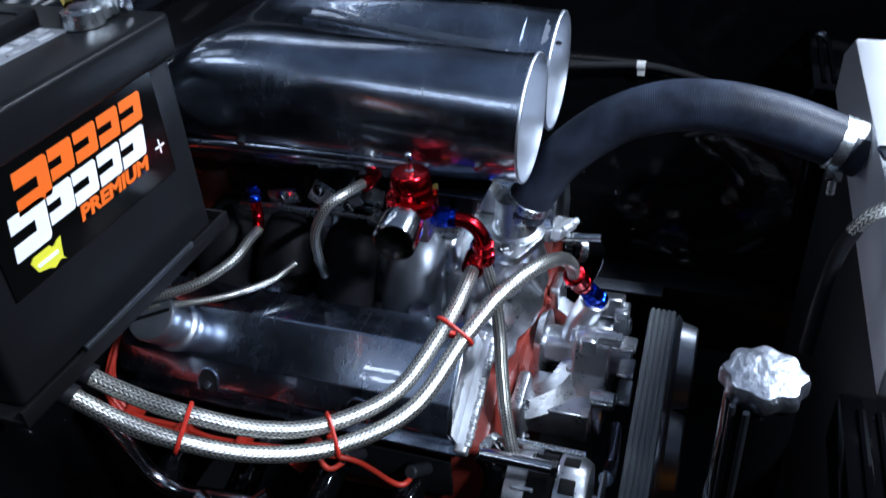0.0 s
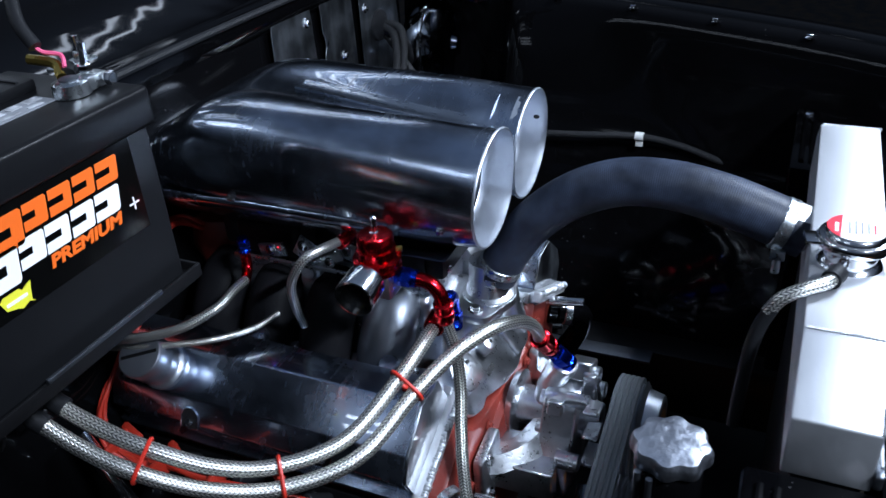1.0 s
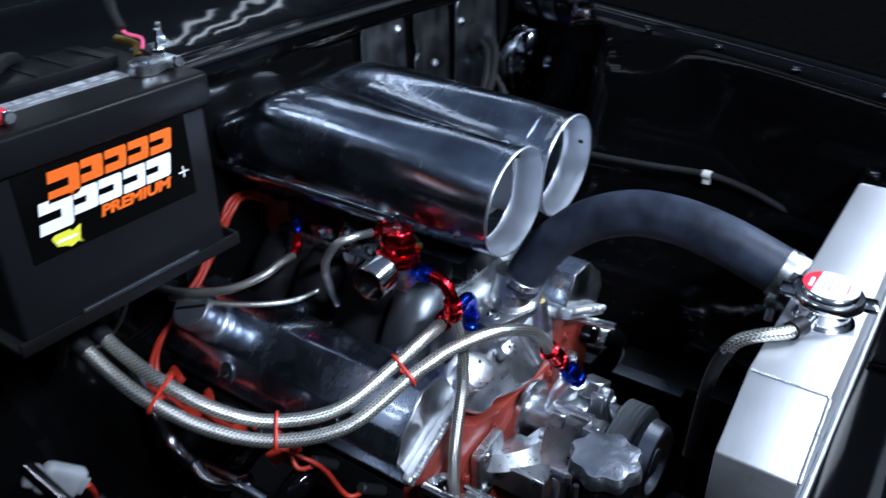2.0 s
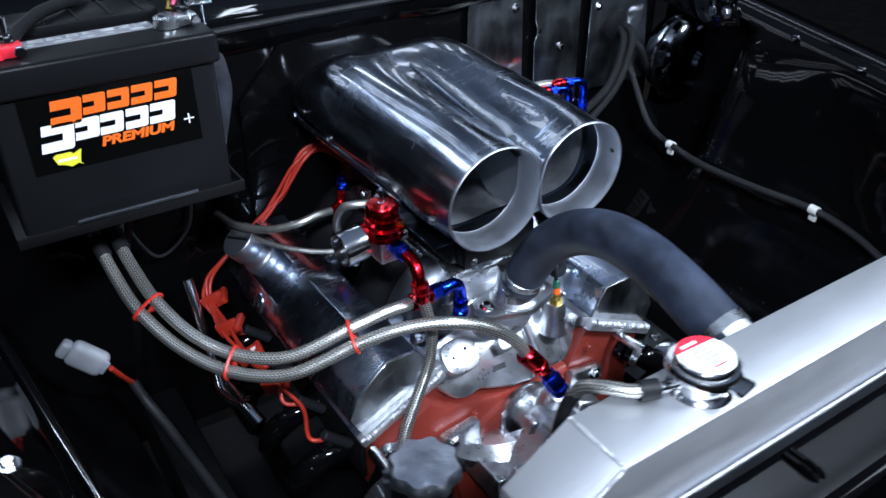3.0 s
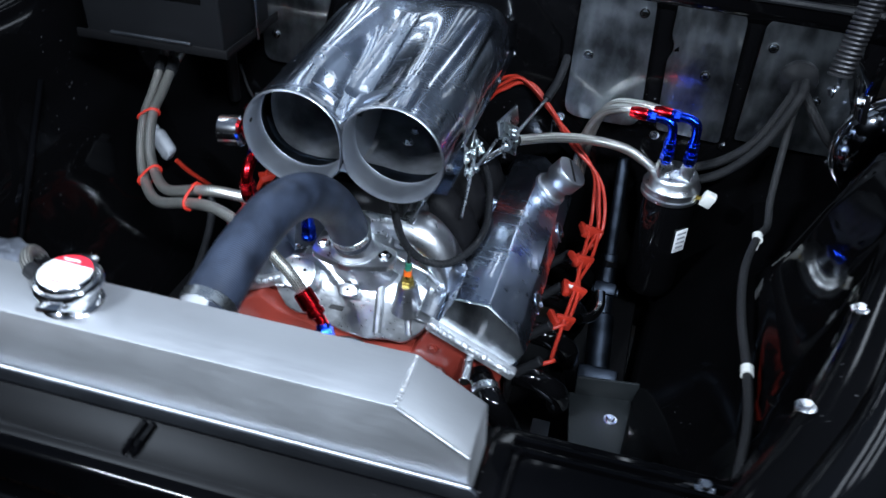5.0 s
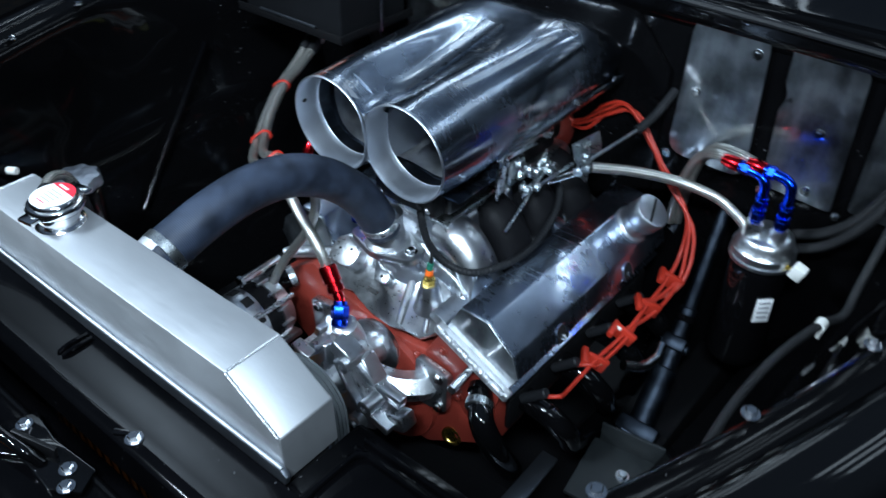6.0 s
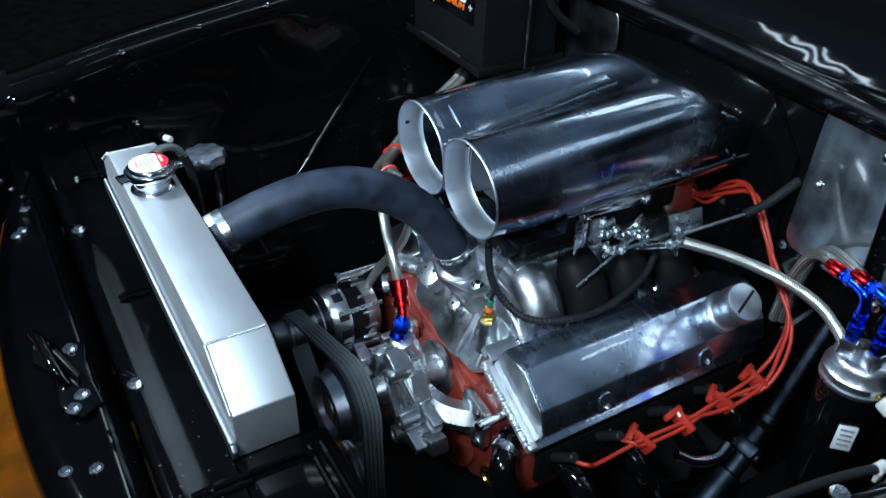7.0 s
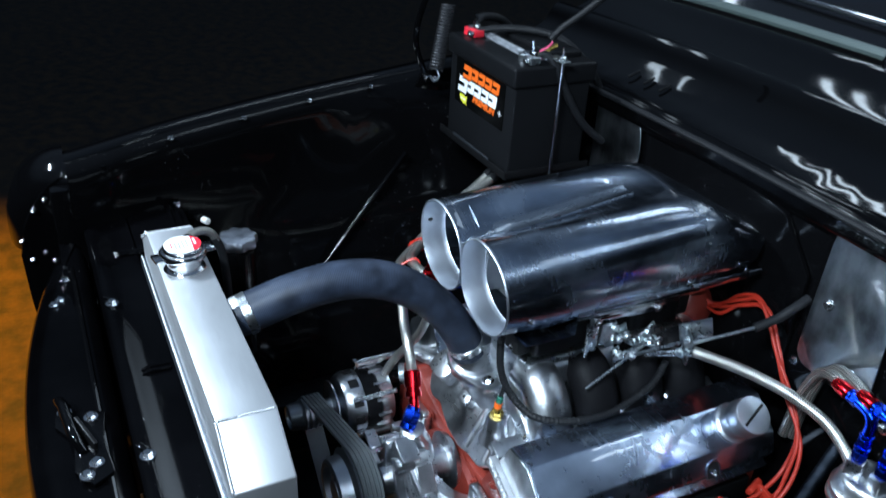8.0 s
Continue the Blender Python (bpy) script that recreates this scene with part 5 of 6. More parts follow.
# ---------------------------------------------------------------- fuel pressure regulator and its fittings
reg = thing("fuel_regulator", (-0.162, 0.468, 0.84), "red anodised fuel pressure regulator with a chrome gauge", "regulator")
RX, RY = -0.162, 0.466
bm = B()
lathe(bm, (RX, RY, 0.872), (0, 0, 1), [(0, 0.027), (0.002, 0.0295), (0.007, 0.0295), (0.008, 0.0275), (0.010, 0.0275), (0.011, 0.0295), (0.017, 0.0295), (0.019, 0.0245), (0.030, 0.0240), (0.031, 0.0215), (0.033, 0.0215), (0.034, 0.0225), (0.046, 0.0220), (0.049, 0.0195), (0.050, 0.008)], 28)
part("housing", bm, M_ANORED, reg)
for k in range(5):
    a = math.tau * k / 5 + 0.3
    bolt(reg, (RX + 0.0255 * math.cos(a), RY + 0.0255 * math.sin(a), 0.889), (0, 0, 1), 0.0028, material=M_ANORED)
bm = B()
rod(bm, (RX, RY, 0.922), (RX, RY, 0.943), 0.0038, 10, 0.001)
hexnut(bm, (RX, RY, 0.920), (0, 0, 1), 0.006, 0.004)
part("adjuster", bm, M_CHROME, reg)
bm = B()
box(bm, (RX + 0.002, RY - 0.004, 0.855), (0.034, 0.034, 0.034), bev=0.003)
part("port_block", bm, M_CAST, reg)
bm = B()
rod(bm, (RX - 0.012, RY, 0.872), (RX - 0.036, RY, 0.874), 0.005, 12)
part("gauge_stem", bm, M_CHROME, reg)
bm = B()
lathe(bm, (RX - 0.030, RY, 0.873), (-1, -0.05, -0.08), [(0, 0.021), (0.003, 0.0245), (0.034, 0.0245), (0.036, 0.024), (0.0365, 0.0215), (0.024, 0.021)], 30)
g = part("gauge_case", bm, M_CHROME, reg, "chrome pressure gauge case")
bm = B()
lathe(bm, (RX - 0.055, RY - 0.0015, 0.871), (-1, -0.05, -0.08), [(0, 0.021), (0.001, 0.021)], 24)
part("dial", bm, M_LABELBLK, g)
bm = B()
tube(bm, [(RX + 0.016, RY, 0.880), (RX + 0.04, RY + 0.01, 0.88), (RX + 0.07, RY + 0.02, 0.862)], 0.008, 10)
part("feed_tube", bm, M_STEEL, reg)
bm = B()
lathe(bm, (RX + 0.013, RY - 0.01, 0.892), (0.5, -1, 0.1), [(0, 0.004), (0.016, 0.004)], 8)
part("vacuum_nipple", bm, M_BRASS, reg)
# elbow train down to the supply hose
swivel(reg, (RX + 0.006, RY - 0.018, 0.862), (0.1, -1, -0.02), 0.012, 0.030)
bm = B()
tube(bm, [(RX + 0.009, RY - 0.046, 0.861), (RX + 0.010, RY - 0.062, 0.858), (RX + 0.010, RY - 0.074, 0.846), (RX + 0.010, RY - 0.078, 0.830)], 0.009, 12)
part("elbow", bm, M_ANORED, reg)
bm = B()
e = Vector((RX + 0.010, RY - 0.078, 0.834))
lathe(bm, e, (0.1, 0.0, -1), [(0, 0.010), (0.002, 0.0125), (0.010, 0.0125), (0.011, 0.011), (0.014, 0.011), (0.015, 0.0125), (0.026, 0.0125), (0.030, 0.011)], 18)
part("socket", bm, M_ANORED, reg)
bm = B()
lathe(bm, (-0.158, 0.401, 0.794), (1, 0.15, -0.02), [(0, 0.011), (0.004, 0.0135), (0.030, 0.0135), (0.034, 0.0115)], 18)
part("tee_socket", bm, M_ANORED, reg, "red anodised socket")
swivel(reg, (-0.126, 0.406, 0.793), (1, 0.1, -0.02), 0.012, 0.026)
bm = B()
tube(bm, [(-0.104, 0.408, 0.792), (-0.085, 0.410, 0.792), (-0.073, 0.412, 0.784), (-0.069, 0.413, 0.770), (-0.068, 0.413, 0.755)], 0.0095, 12)
part("blue_elbow", bm, M_ANOBLUE, reg, "blue anodised elbow")
swivel(reg, (-0.068, 0.413, 0.764), (0, 0, -1), 0.0125, 0.032)
for p, q in (((-0.100, 0.715, 0.838), (-0.100, 0.715, 0.805)),):
    swivel(reg, p, Vector(q) - Vector(p), 0.009, 0.024)
    bm = B()
    tube(bm, [(-0.100, 0.715, 0.815), (-0.102, 0.714, 0.798), (-0.110, 0.71, 0.788), (-0.128, 0.70, 0.788)], 0.0075, 10)
    part("rear_elbow", bm, M_ANORED, reg)

# ---------------------------------------------------------------- braided coolant and fuel hoses
HA = [(-0.49, 0.774, 0.912), (-0.488, 0.734, 0.872), (-0.486, 0.699, 0.84), (-0.48, 0.649, 0.807), (-0.47, 0.598, 0.783), (-0.442, 0.535, 0.753), (-0.399, 0.473, 0.736), (-0.337, 0.414, 0.743), (-0.254, 0.382, 0.777), (-0.195, 0.357, 0.796), (-0.14, 0.33, 0.799), (-0.09, 0.312, 0.780), (-0.05, 0.305, 0.745), (-0.03, 0.304, 0.712)]
HB = [(-0.452, 0.774, 0.912), (-0.45, 0.729, 0.872), (-0.4601, 0.6963, 0.8422), (-0.4556, 0.6466, 0.8156), (-0.4476, 0.5958, 0.7963), (-0.4232, 0.5361, 0.7675), (-0.385, 0.4851, 0.7505), (-0.3279, 0.4325, 0.756), (-0.2514, 0.4036, 0.7887), (-0.205, 0.398, 0.798), (-0.16, 0.401, 0.795)]
for pts, what in ((HA, "thick braided steel hose sweeping down to the water pump"), (HB, "thick braided steel hose sweeping up to the regulator")):
    h = thing("braided_hose", pts[6], what, "hose", "thick braided hoses")
    bm = B()
    tube(bm, pts, 0.0087, 18, 8)
    part("sleeve", bm, M_BRAID, h)
    bm = B()
    tube(bm, [Vector(pts[2]) + Vector((0, 0.012, 0.012)), pts[2], Vector(pts[2]).lerp(Vector(pts[3]), 0.25)], 0.0108, 18, 4)
    part("shrink_sleeve", bm, M_RUBBER, h, "black shrink sleeve")
pump_end = thing("hose_end", (0.0, 0.295, 0.68), "red and blue anodised hose end on the water pump", "hose fitting")
bm = B()
d = Vector((0.035, -0.010, -0.045)).normalized()
lathe(bm, (-0.034, 0.3045, 0.718), d, [(0, 0.012), (0.003, 0.0148), (0.028, 0.0148), (0.030, 0.012), (0.034, 0.012), (0.036, 0.014), (0.044, 0.014), (0.047, 0.010)], 20)
part("socket", bm, M_ANORED, pump_end, "red anodised socket")
q = Vector((-0.034, 0.3045, 0.718)) + d * 0.045
bm = B()
tube(bm, [q, q + d * 0.014, q + d * 0.022 + Vector((0.002, -0.002, -0.006))], 0.009, 12)
part("neck", bm, M_ANORED, pump_end)
swivel(pump_end, q + d * 0.016, (0.38, -0.50, -0.78), 0.0145, 0.040)
thin = thing("braided_line", (-0.17, 0.375, 0.70), "thin braided steel line dropping in front of the valve cover", "hose", "braided lines")
bm = B()
tube(bm, [(-0.148, 0.390, 0.806), (-0.140, 0.386, 0.775), (-0.138, 0.380, 0.740), (-0.150, 0.372, 0.70), (-0.178, 0.362, 0.655), (-0.205, 0.350, 0.612), (-0.225, 0.335, 0.56), (-0.235, 0.32, 0.50), (-0.24, 0.32, 0.44)], 0.0082, 12)
part("sleeve", bm, M_BRAIDFINE, thin)
l2 = thing("braided_line", (-0.137, 0.6, 0.73), "short braided steel line hanging below the carburettor", "hose", "braided lines")
bm = B()
tube(bm, [(-0.120, 0.545, 0.872), (-0.150, 0.552, 0.876), (-0.170, 0.568, 0.868), (-0.172, 0.590, 0.83), (-0.155, 0.602, 0.78), (-0.137, 0.609, 0.745), (-0.134, 0.61, 0.735)], 0.0062, 12)
part("sleeve", bm, M_BRAIDFINE, l2)
bm = B()
lathe(bm, (-0.084, 0.54, 0.868), (-1, 0.1, 0.05), [(0, 0.008), (0.004, 0.0095), (0.034, 0.0095), (0.038, 0.008)], 16)
part("socket", bm, M_ANORED, l2)
l3 = thing("braided_line", (-0.17, 0.68, 0.80), "thin braided steel line running back from the carburettor", "hose", "braided lines")
bm = B()
tube(bm, [(-0.128, 0.70, 0.788), (-0.155, 0.70, 0.788), (-0.19, 0.705, 0.780), (-0.23, 0.74, 0.765), (-0.26, 0.80, 0.755), (-0.27, 0.86, 0.75)], 0.0066, 12)
tube(bm, [(-0.12, 0.66, 0.735), (-0.16, 0.68, 0.73), (-0.21, 0.72, 0.735), (-0.25, 0.78, 0.74), (-0.26, 0.84, 0.73)], 0.0045, 10)
part("sleeve", bm, M_BRAIDFINE, l3)


def zip_tie(c, d, wide, tall, up):
    """A strap round two hoses, with its head and tail."""
    t = thing("cable_tie", c, "red nylon cable tie round the braided hoses", "cable tie", "red cable ties")
    d, up = Vector(d).normalized(), Vector(up)
    up = (up - d * up.dot(d)).normalized()
    sidev = d.cross(up)
    ring = []
    for k in range(21):
        a = math.tau * k / 20
        ring.append(Vector(c) + sidev * wide * math.copysign(abs(math.cos(a)) ** 0.6, math.cos(a)) + up * tall * math.copysign(abs(math.sin(a)) ** 0.8, math.sin(a)))
    bm = B()
    tube(bm, ring, 0.0024, 6, 2)
    part("strap", bm, M_TIE, t)
    bm = B()
    box(bm, Vector(c) + up * (tall + 0.001), (0.007, 0.007, 0.006), bev=0.001)
    part("head", bm, M_TIE, t)
    return t


def tie_at(i, j):
    a, b = Vector(HA[i]), Vector(HB[j])
    mid = (a + b) / 2
    across = (a - b)
    d = (Vector(HA[i + 1]) - Vector(HA[i - 1]))
    n = d.cross(across)
    zip_tie(mid, d, across.length / 2 + 0.0105, 0.0110, n)


tie_at(4, 4)
tie_at(6, 6)
tie_at(8, 8)

# ---------------------------------------------------------------- battery on its tray
tray = thing("battery_tray", (-0.44, 0.71, 0.91), "black steel battery tray with hold-down rods", "battery tray")
bm = B()
box(bm, (-0.440, 0.715, 0.9160), (0.292, 0.200, 0.006), bev=0.002)
part("pan", bm, M_SATIN, tray)
bm = B()
box(bm, (-0.440, 0.6165, 0.922), (0.292, 0.004, 0.016), bev=0.0012)
part("front_lip", bm, M_SATIN, tray)
bm = B()
box(bm, (-0.296, 0.717, 0.922), (0.004, 0.196, 0.016), bev=0.0012)
part("side_lip", bm, M_SATIN, tray)
bm = B()
box(bm, (-0.437, 0.6125, 0.9335), (0.155, 0.004, 0.005), bev=0.001)
part("front_edge", bm, M_STEEL, tray, "bare steel edge")
bm = B()
tube(bm, [(-0.40, 0.80, 0.91), (-0.42, 0.84, 0.80), (-0.44, 0.872, 0.70)], 0.012, 8)
part("support_arm", bm, M_SATIN, tray)
for xx in (-0.286,):
    bm = B()
    rod(bm, (xx, 0.715, 0.915), (xx, 0.715, 1.175), 0.0035, 10)
    part("hold_down_rod", bm, M_CHROME, tray)
    bm = B()
    box(bm, (xx - 0.012, 0.715, 1.150), (0.05, 0.02, 0.003), bev=0.001)
    hexnut(bm, (xx, 0.715, 1.152), (0, 0, 1), 0.007, 0.007)
    part("clamp_plate", bm, M_ZINC, tray)

battery = thing("car_battery", (-0.44, 0.715, 0.919), "black car battery with an orange and white front label", "battery")
bm = B()
box(bm, (-0.440, 0.715, 1.010), (0.268, 0.176, 0.182), bev=0.006, seg=3)
part("case", bm, M_PLASTIC, battery)
bm = B()
box(bm, (-0.440, 0.715, 1.117), (0.282, 0.190, 0.040), bev=0.006, seg=3)
part("lid", bm, M_PLASTIC, battery)
bm = B()
box(bm, (-0.440, 0.760, 1.142), (0.20, 0.075, 0.014), bev=0.004)
part("vent_bar", bm, M_PLASTIC, battery)
for k in range(5):
    bm = B()
    box(bm, (-0.52 + 0.04 * k, 0.760, 1.1495), (0.003, 0.07, 0.002))
    part("vent_groove", bm, M_RUBBER, battery)
bm = B()
box(bm, (-0.455, 0.692, 1.1376), (0.19, 0.028, 0.0012))
strip = part("top_label", bm, M_GREY, battery, "grey printed strip")
for k in range(9):
    bm = B()
    box(bm, (-0.54 + 0.021 * k, 0.698, 1.1384), (0.017 - 0.004 * (k % 3 == 1), 0.010, 0.0008))
    part("print_bar", bm, M_DIMPRINT, strip)
for k in range(6):
    bm = B()
    box(bm, (-0.53 + 0.03 * k, 0.684, 1.1384), (0.024 - 0.006 * (k % 2), 0.004, 0.0008))
    part("print_bar", bm, M_DIMPRINT, strip)
FYB = 0.627
bm = B()
box(bm, (-0.441, FYB - 0.0008, 1.0535), (0.206, 0.0016, 0.108), bev=0.0004, seg=1)
label = part("front_label", bm, M_LABELBLK, battery, "black front label with an orange and white mark")


def slanted(x0, z0, w, h, lean, material, name, notch=0):
    """A leaning block slotted from one side, plain in its colour."""
    y = FYB - 0.0019
    lo, hi, end = 0.37, 0.63, 0.62 if notch % 2 else 0.48
    poly = [(0.0, 0.0), (0.90, 0.0), (0.96, 0.08), (0.96, 0.92), (0.88, 1.0), (0.0, 1.0), (0.0, hi), (end, hi), (end, lo), (0.0, lo)]
    bm = B()
    prism(bm, [(x0 + a * w + lean * b * h, z0 + b * h) for a, b in poly], y, y + 0.0006)
    part(name, bm, material, label)


# the maker's mark: two rows of leaning blocks
for k, (w, h, nt) in enumerate(((0.037, 0.032, 1), (0.027, 0.024, 2), (0.027, 0.024, 3), (0.027, 0.024, 1), (0.029, 0.024, 3))):
    x0 = (-0.514, -0.4755, -0.447, -0.4185, -0.390)[k]
    slanted(x0, 1.064 - (0.008 if k == 0 else 0), w, h, 0.18, M_ORANGE, "mark_block", nt)
for k, (w, h, nt) in enumerate(((0.039, 0.034, 1), (0.029, 0.026, 4), (0.029, 0.026, 3), (0.029, 0.026, 3), (0.033, 0.026, 4))):
    x0 = (-0.531, -0.4905, -0.4615, -0.431, -0.401)[k]
    slanted(x0, 1.034 - (0.008 if k == 0 else 0), w, h, 0.18, M_WHITE, "mark_block", nt)


def lettering(text, size, at, rot, material, parent, bold=0.0, stretch=1.0):
    cu = bpy.data.curves.new("lettering", "FONT")
    cu.body, cu.size, cu.extrude, cu.offset, cu.shear = text, size, 0.0003, bold, 0.2
    tmp = new("lettering_source", cu)
    bpy.context.view_layer.update()
    me = bpy.data.meshes.new_from_object(tmp.evaluated_get(bpy.context.evaluated_depsgraph_get()))
    bpy.data.objects.remove(tmp)
    me.transform(pose(*(Vector(at) - origin(parent)), *rot) @ Matrix.Diagonal((stretch, 1, 1, 1)))
    me.materials.append(material)
    ob = new("lettering", me)
    ob.parent = parent
    return ob


lettering("PREMIUM", 0.0165, (-0.463, FYB - 0.0024, 1.0205), (90, 0, 0), M_ORANGE, label, 0.0007, 1.32)
bm = B()
for a in (0, 90):
    box(bm, (-0.3515, FYB - 0.0019, 1.031), (0.013, 0.0006, 0.0016), (0, a, 0))
part("star", bm, M_WHITE, label)
bm = B()
prism(bm, [(-0.521, 1.019), (-0.517, 1.022), (-0.500, 1.022), (-0.497, 1.019), (-0.491, 1.022), (-0.487, 1.023), (-0.489, 1.016), (-0.491, 1.006), (-0.488, 1.003), (-0.494, 1.006), (-0.502, 1.003), (-0.507, 1.006), (-0.517, 1.009)], FYB - 0.0022, FYB - 0.0016)
part("emblem", bm, M_YELLOW, label, "yellow emblem")
bm = B()
box(bm, (-0.505, FYB - 0.0024, 1.0135), (0.022, 0.0004, 0.003))
part("print_bar", bm, M_WHITE, label)


def post_clamp(x, y, material, label_):
    t = thing("battery_clamp", (x, y, 1.138), label_, "battery clamp", "battery clamps")
    bm = B()
    lathe(bm, (x, y, 1.136), (0, 0, 1), [(0, 0.011), (0.018, 0.0095), (0.019, 0.006)], 18)
    part("post", bm, M_STEEL, t)
    bm = B()
    lathe(bm, (x, y, 1.138), (0, 0, 1), [(0, 0.018), (0.012, 0.017), (0.014, 0.012)], 18)
    box(bm, (x + 0.022, y - 0.002, 1.145), (0.026, 0.024, 0.014), bev=0.002)
    part("jaw", bm, material, t)
    bm = B()
    rod(bm, (x + 0.020, y, 1.146), (x + 0.022, y - 0.004, 1.182), 0.0035, 8)
    hexnut(bm, (x + 0.021, y - 0.001, 1.154), (0, 0, 1), 0.007, 0.007)
    rod(bm, (x + 0.03, y - 0.024, 1.146), (x + 0.03, y + 0.024, 1.146), 0.004, 8)
    hexnut(bm, (x + 0.03, y - 0.018, 1.146), (0, -1, 0), 0.007, 0.007)
    part("screw", bm, M_CHROME, t)
    return t


neg = post_clamp(-0.345, 0.672, M_ZINC, "grey battery clamp with a bare screw stud")
bm = B()
tube(bm, [(-0.335, 0.692, 1.150), (-0.328, 0.705, 1.160), (-0.335, 0.73, 1.165)], 0.005, 8)
part("ring_lug", bm, M_BRASS, neg)
bm = B()
tube(bm, [(-0.330, 0.690, 1.158), (-0.322, 0.70, 1.167), (-0.33, 0.715, 1.172), (-0.336, 0.722, 1.185)], 0.0022, 6)
part("thin_wire", bm, M_PINK, neg, "pink thin wire")
post_clamp(-0.552, 0.662, M_REDPRINT, "red battery clamp with a chrome screw")
cab = thing("battery_cable", (-0.32, 0.75, 1.16), "black battery cable arching off the clamp", "cable", "battery cables")
bm = B()
tube(bm, [(-0.330, 0.690, 1.150), (-0.318, 0.70, 1.152), (-0.306, 0.715, 1.13), (-0.296, 0.74, 1.08), (-0.290, 0.78, 1.02), (-0.29, 0.84, 0.97)], 0.008, 10)
tube(bm, [(-0.335, 0.715, 1.178), (-0.330, 0.735, 1.20), (-0.305, 0.765, 1.235), (-0.28, 0.81, 1.29), (-0.30, 0.87, 1.36)], 0.007, 10)
part("sleeve", bm, M_RUBBER, cab)
cab2 = thing("battery_cable", (-0.55, 0.7, 1.16), "thick black battery cable running back from the red clamp", "cable", "battery cables")
bm = B()
tube(bm, [(-0.530, 0.664, 1.148), (-0.510, 0.70, 1.156), (-0.47, 0.75, 1.160), (-0.42, 0.80, 1.150), (-0.38, 0.85, 1.10), (-0.36, 0.875, 1.05)], 0.008, 10)
tube(bm, [(-0.560, 0.675, 1.155), (-0.575, 0.70, 1.165), (-0.60, 0.76, 1.15), (-0.63, 0.83, 1.10), (-0.65, 0.88, 1.06)], 0.009, 10)
part("sleeve", bm, M_RUBBER, cab2)

# hood hinge with its spring, behind the battery
for s_, yy in ((-1, 0.0), (1, 0.0)):
    hinge = thing("spring_hinge", (s_ * 0.70, 0.70, 1.0), "black hood hinge arm with a coil spring", "hinge", "hood hinges")
    bm = B()
    pa, pb = Vector((s_ * 0.655, 0.632, 1.03)), Vector((s_ * 0.675, 0.665, 1.17))
    n = 330
    axis = (pb - pa).normalized()
    e1 = axis.orthogonal().normalized()
    e2 = axis.cross(e1)
    tube(bm, [pa.lerp(pb, k / n) + 0.0145 * (e1 * math.cos(k * 0.42) + e2 * math.sin(k * 0.42)) for k in range(n + 1)], 0.0026, 6, smooth=False)
    part("coil_spring", bm, M_SPRING, hinge)
    bm = B()
    tube(bm, [pa + axis * 0.004, pa - axis * 0.012 + e1 * 0.01, pa - axis * 0.024, pa - axis * 0.016 - e1 * 0.01], 0.003, 8)
    part("hook", bm, M_STEEL, hinge)
    bm = B()
    prism(bm, [(0.60, 0.98), (0.67, 0.965), (0.80, 0.985), (0.80, 1.02), (0.68, 1.02), (0.62, 1.02)], s_ * 0.695, s_ * 0.703, axis="x", bev=0.001)
    tube(bm, [(s_ * 0.70, 0.63, 1.0), (s_ * 0.70, 0.60, 1.10), (s_ * 0.70, 0.64, 1.22), (s_ * 0.70, 0.72, 1.32)], 0.007, 8)
    part("arm", bm, M_PAINT, hinge)
    bolt(hinge, (s_ * 0.695, 0.63, 1.0), (-s_, 0, 0), 0.008)
    bolt(hinge, (s_ * 0.655, 0.632, 1.008), (-s_, 0, 0), 0.006)

# ---------------------------------------------------------------- overflow tank
tank = thing("overflow_tank", (-0.334, 0.09, 0.60), "black overflow tank with a hammered aluminium screw cap", "overflow tank")
bm = B()
lathe(bm, (-0.334, 0.090, 0.62), (0, 0, 1), [(0, 0.024), (0.006, 0.030), (0.22, 0.030), (0.232, 0.026), (0.235, 0.022)], 28)
part("cylinder", bm, M_PAINT, tank)
bm = B()
rings = []
for a, r in ((0.850, 0.034), (0.853, 0.0365), (0.863, 0.0365), (0.868, 0.034), (0.8695, 0.026), (0.870, 0.012)):
    rings.append([(-0.332 + (r - 0.0025 + 0.0022 * math.cos(8 * k * math.tau / 64) * (r > 0.03)) * math.cos(k * math.tau / 64), 0.090 + (r - 0.0025 + 0.0022 * math.cos(8 * k * math.tau / 64) * (r > 0.03)) * math.sin(k * math.tau / 64), a) for k in range(64)])
vs = loft(bm, rings)
bm.faces.new(vs[-1])
bm.faces.new(vs[0][::-1])
part("cap", bm, M_HAMMER, tank, "hammered aluminium cap")
bm = B()
rod(bm, (-0.360, 0.110, 0.60), (-0.362, 0.113, 0.852), 0.003, 8)
rod(bm, (-0.366, 0.100, 0.60), (-0.368, 0.102, 0.852), 0.003, 8)
part("sight_tube", bm, M_STEEL, tank)
bm = B()
lathe(bm, (-0.334, 0.090, 0.70), (0, 0, 1), [(0, 0.0305), (0.001, 0.0315), (0.014, 0.0315), (0.015, 0.0305)], 28)
part("strap", bm, M_STEEL, tank)

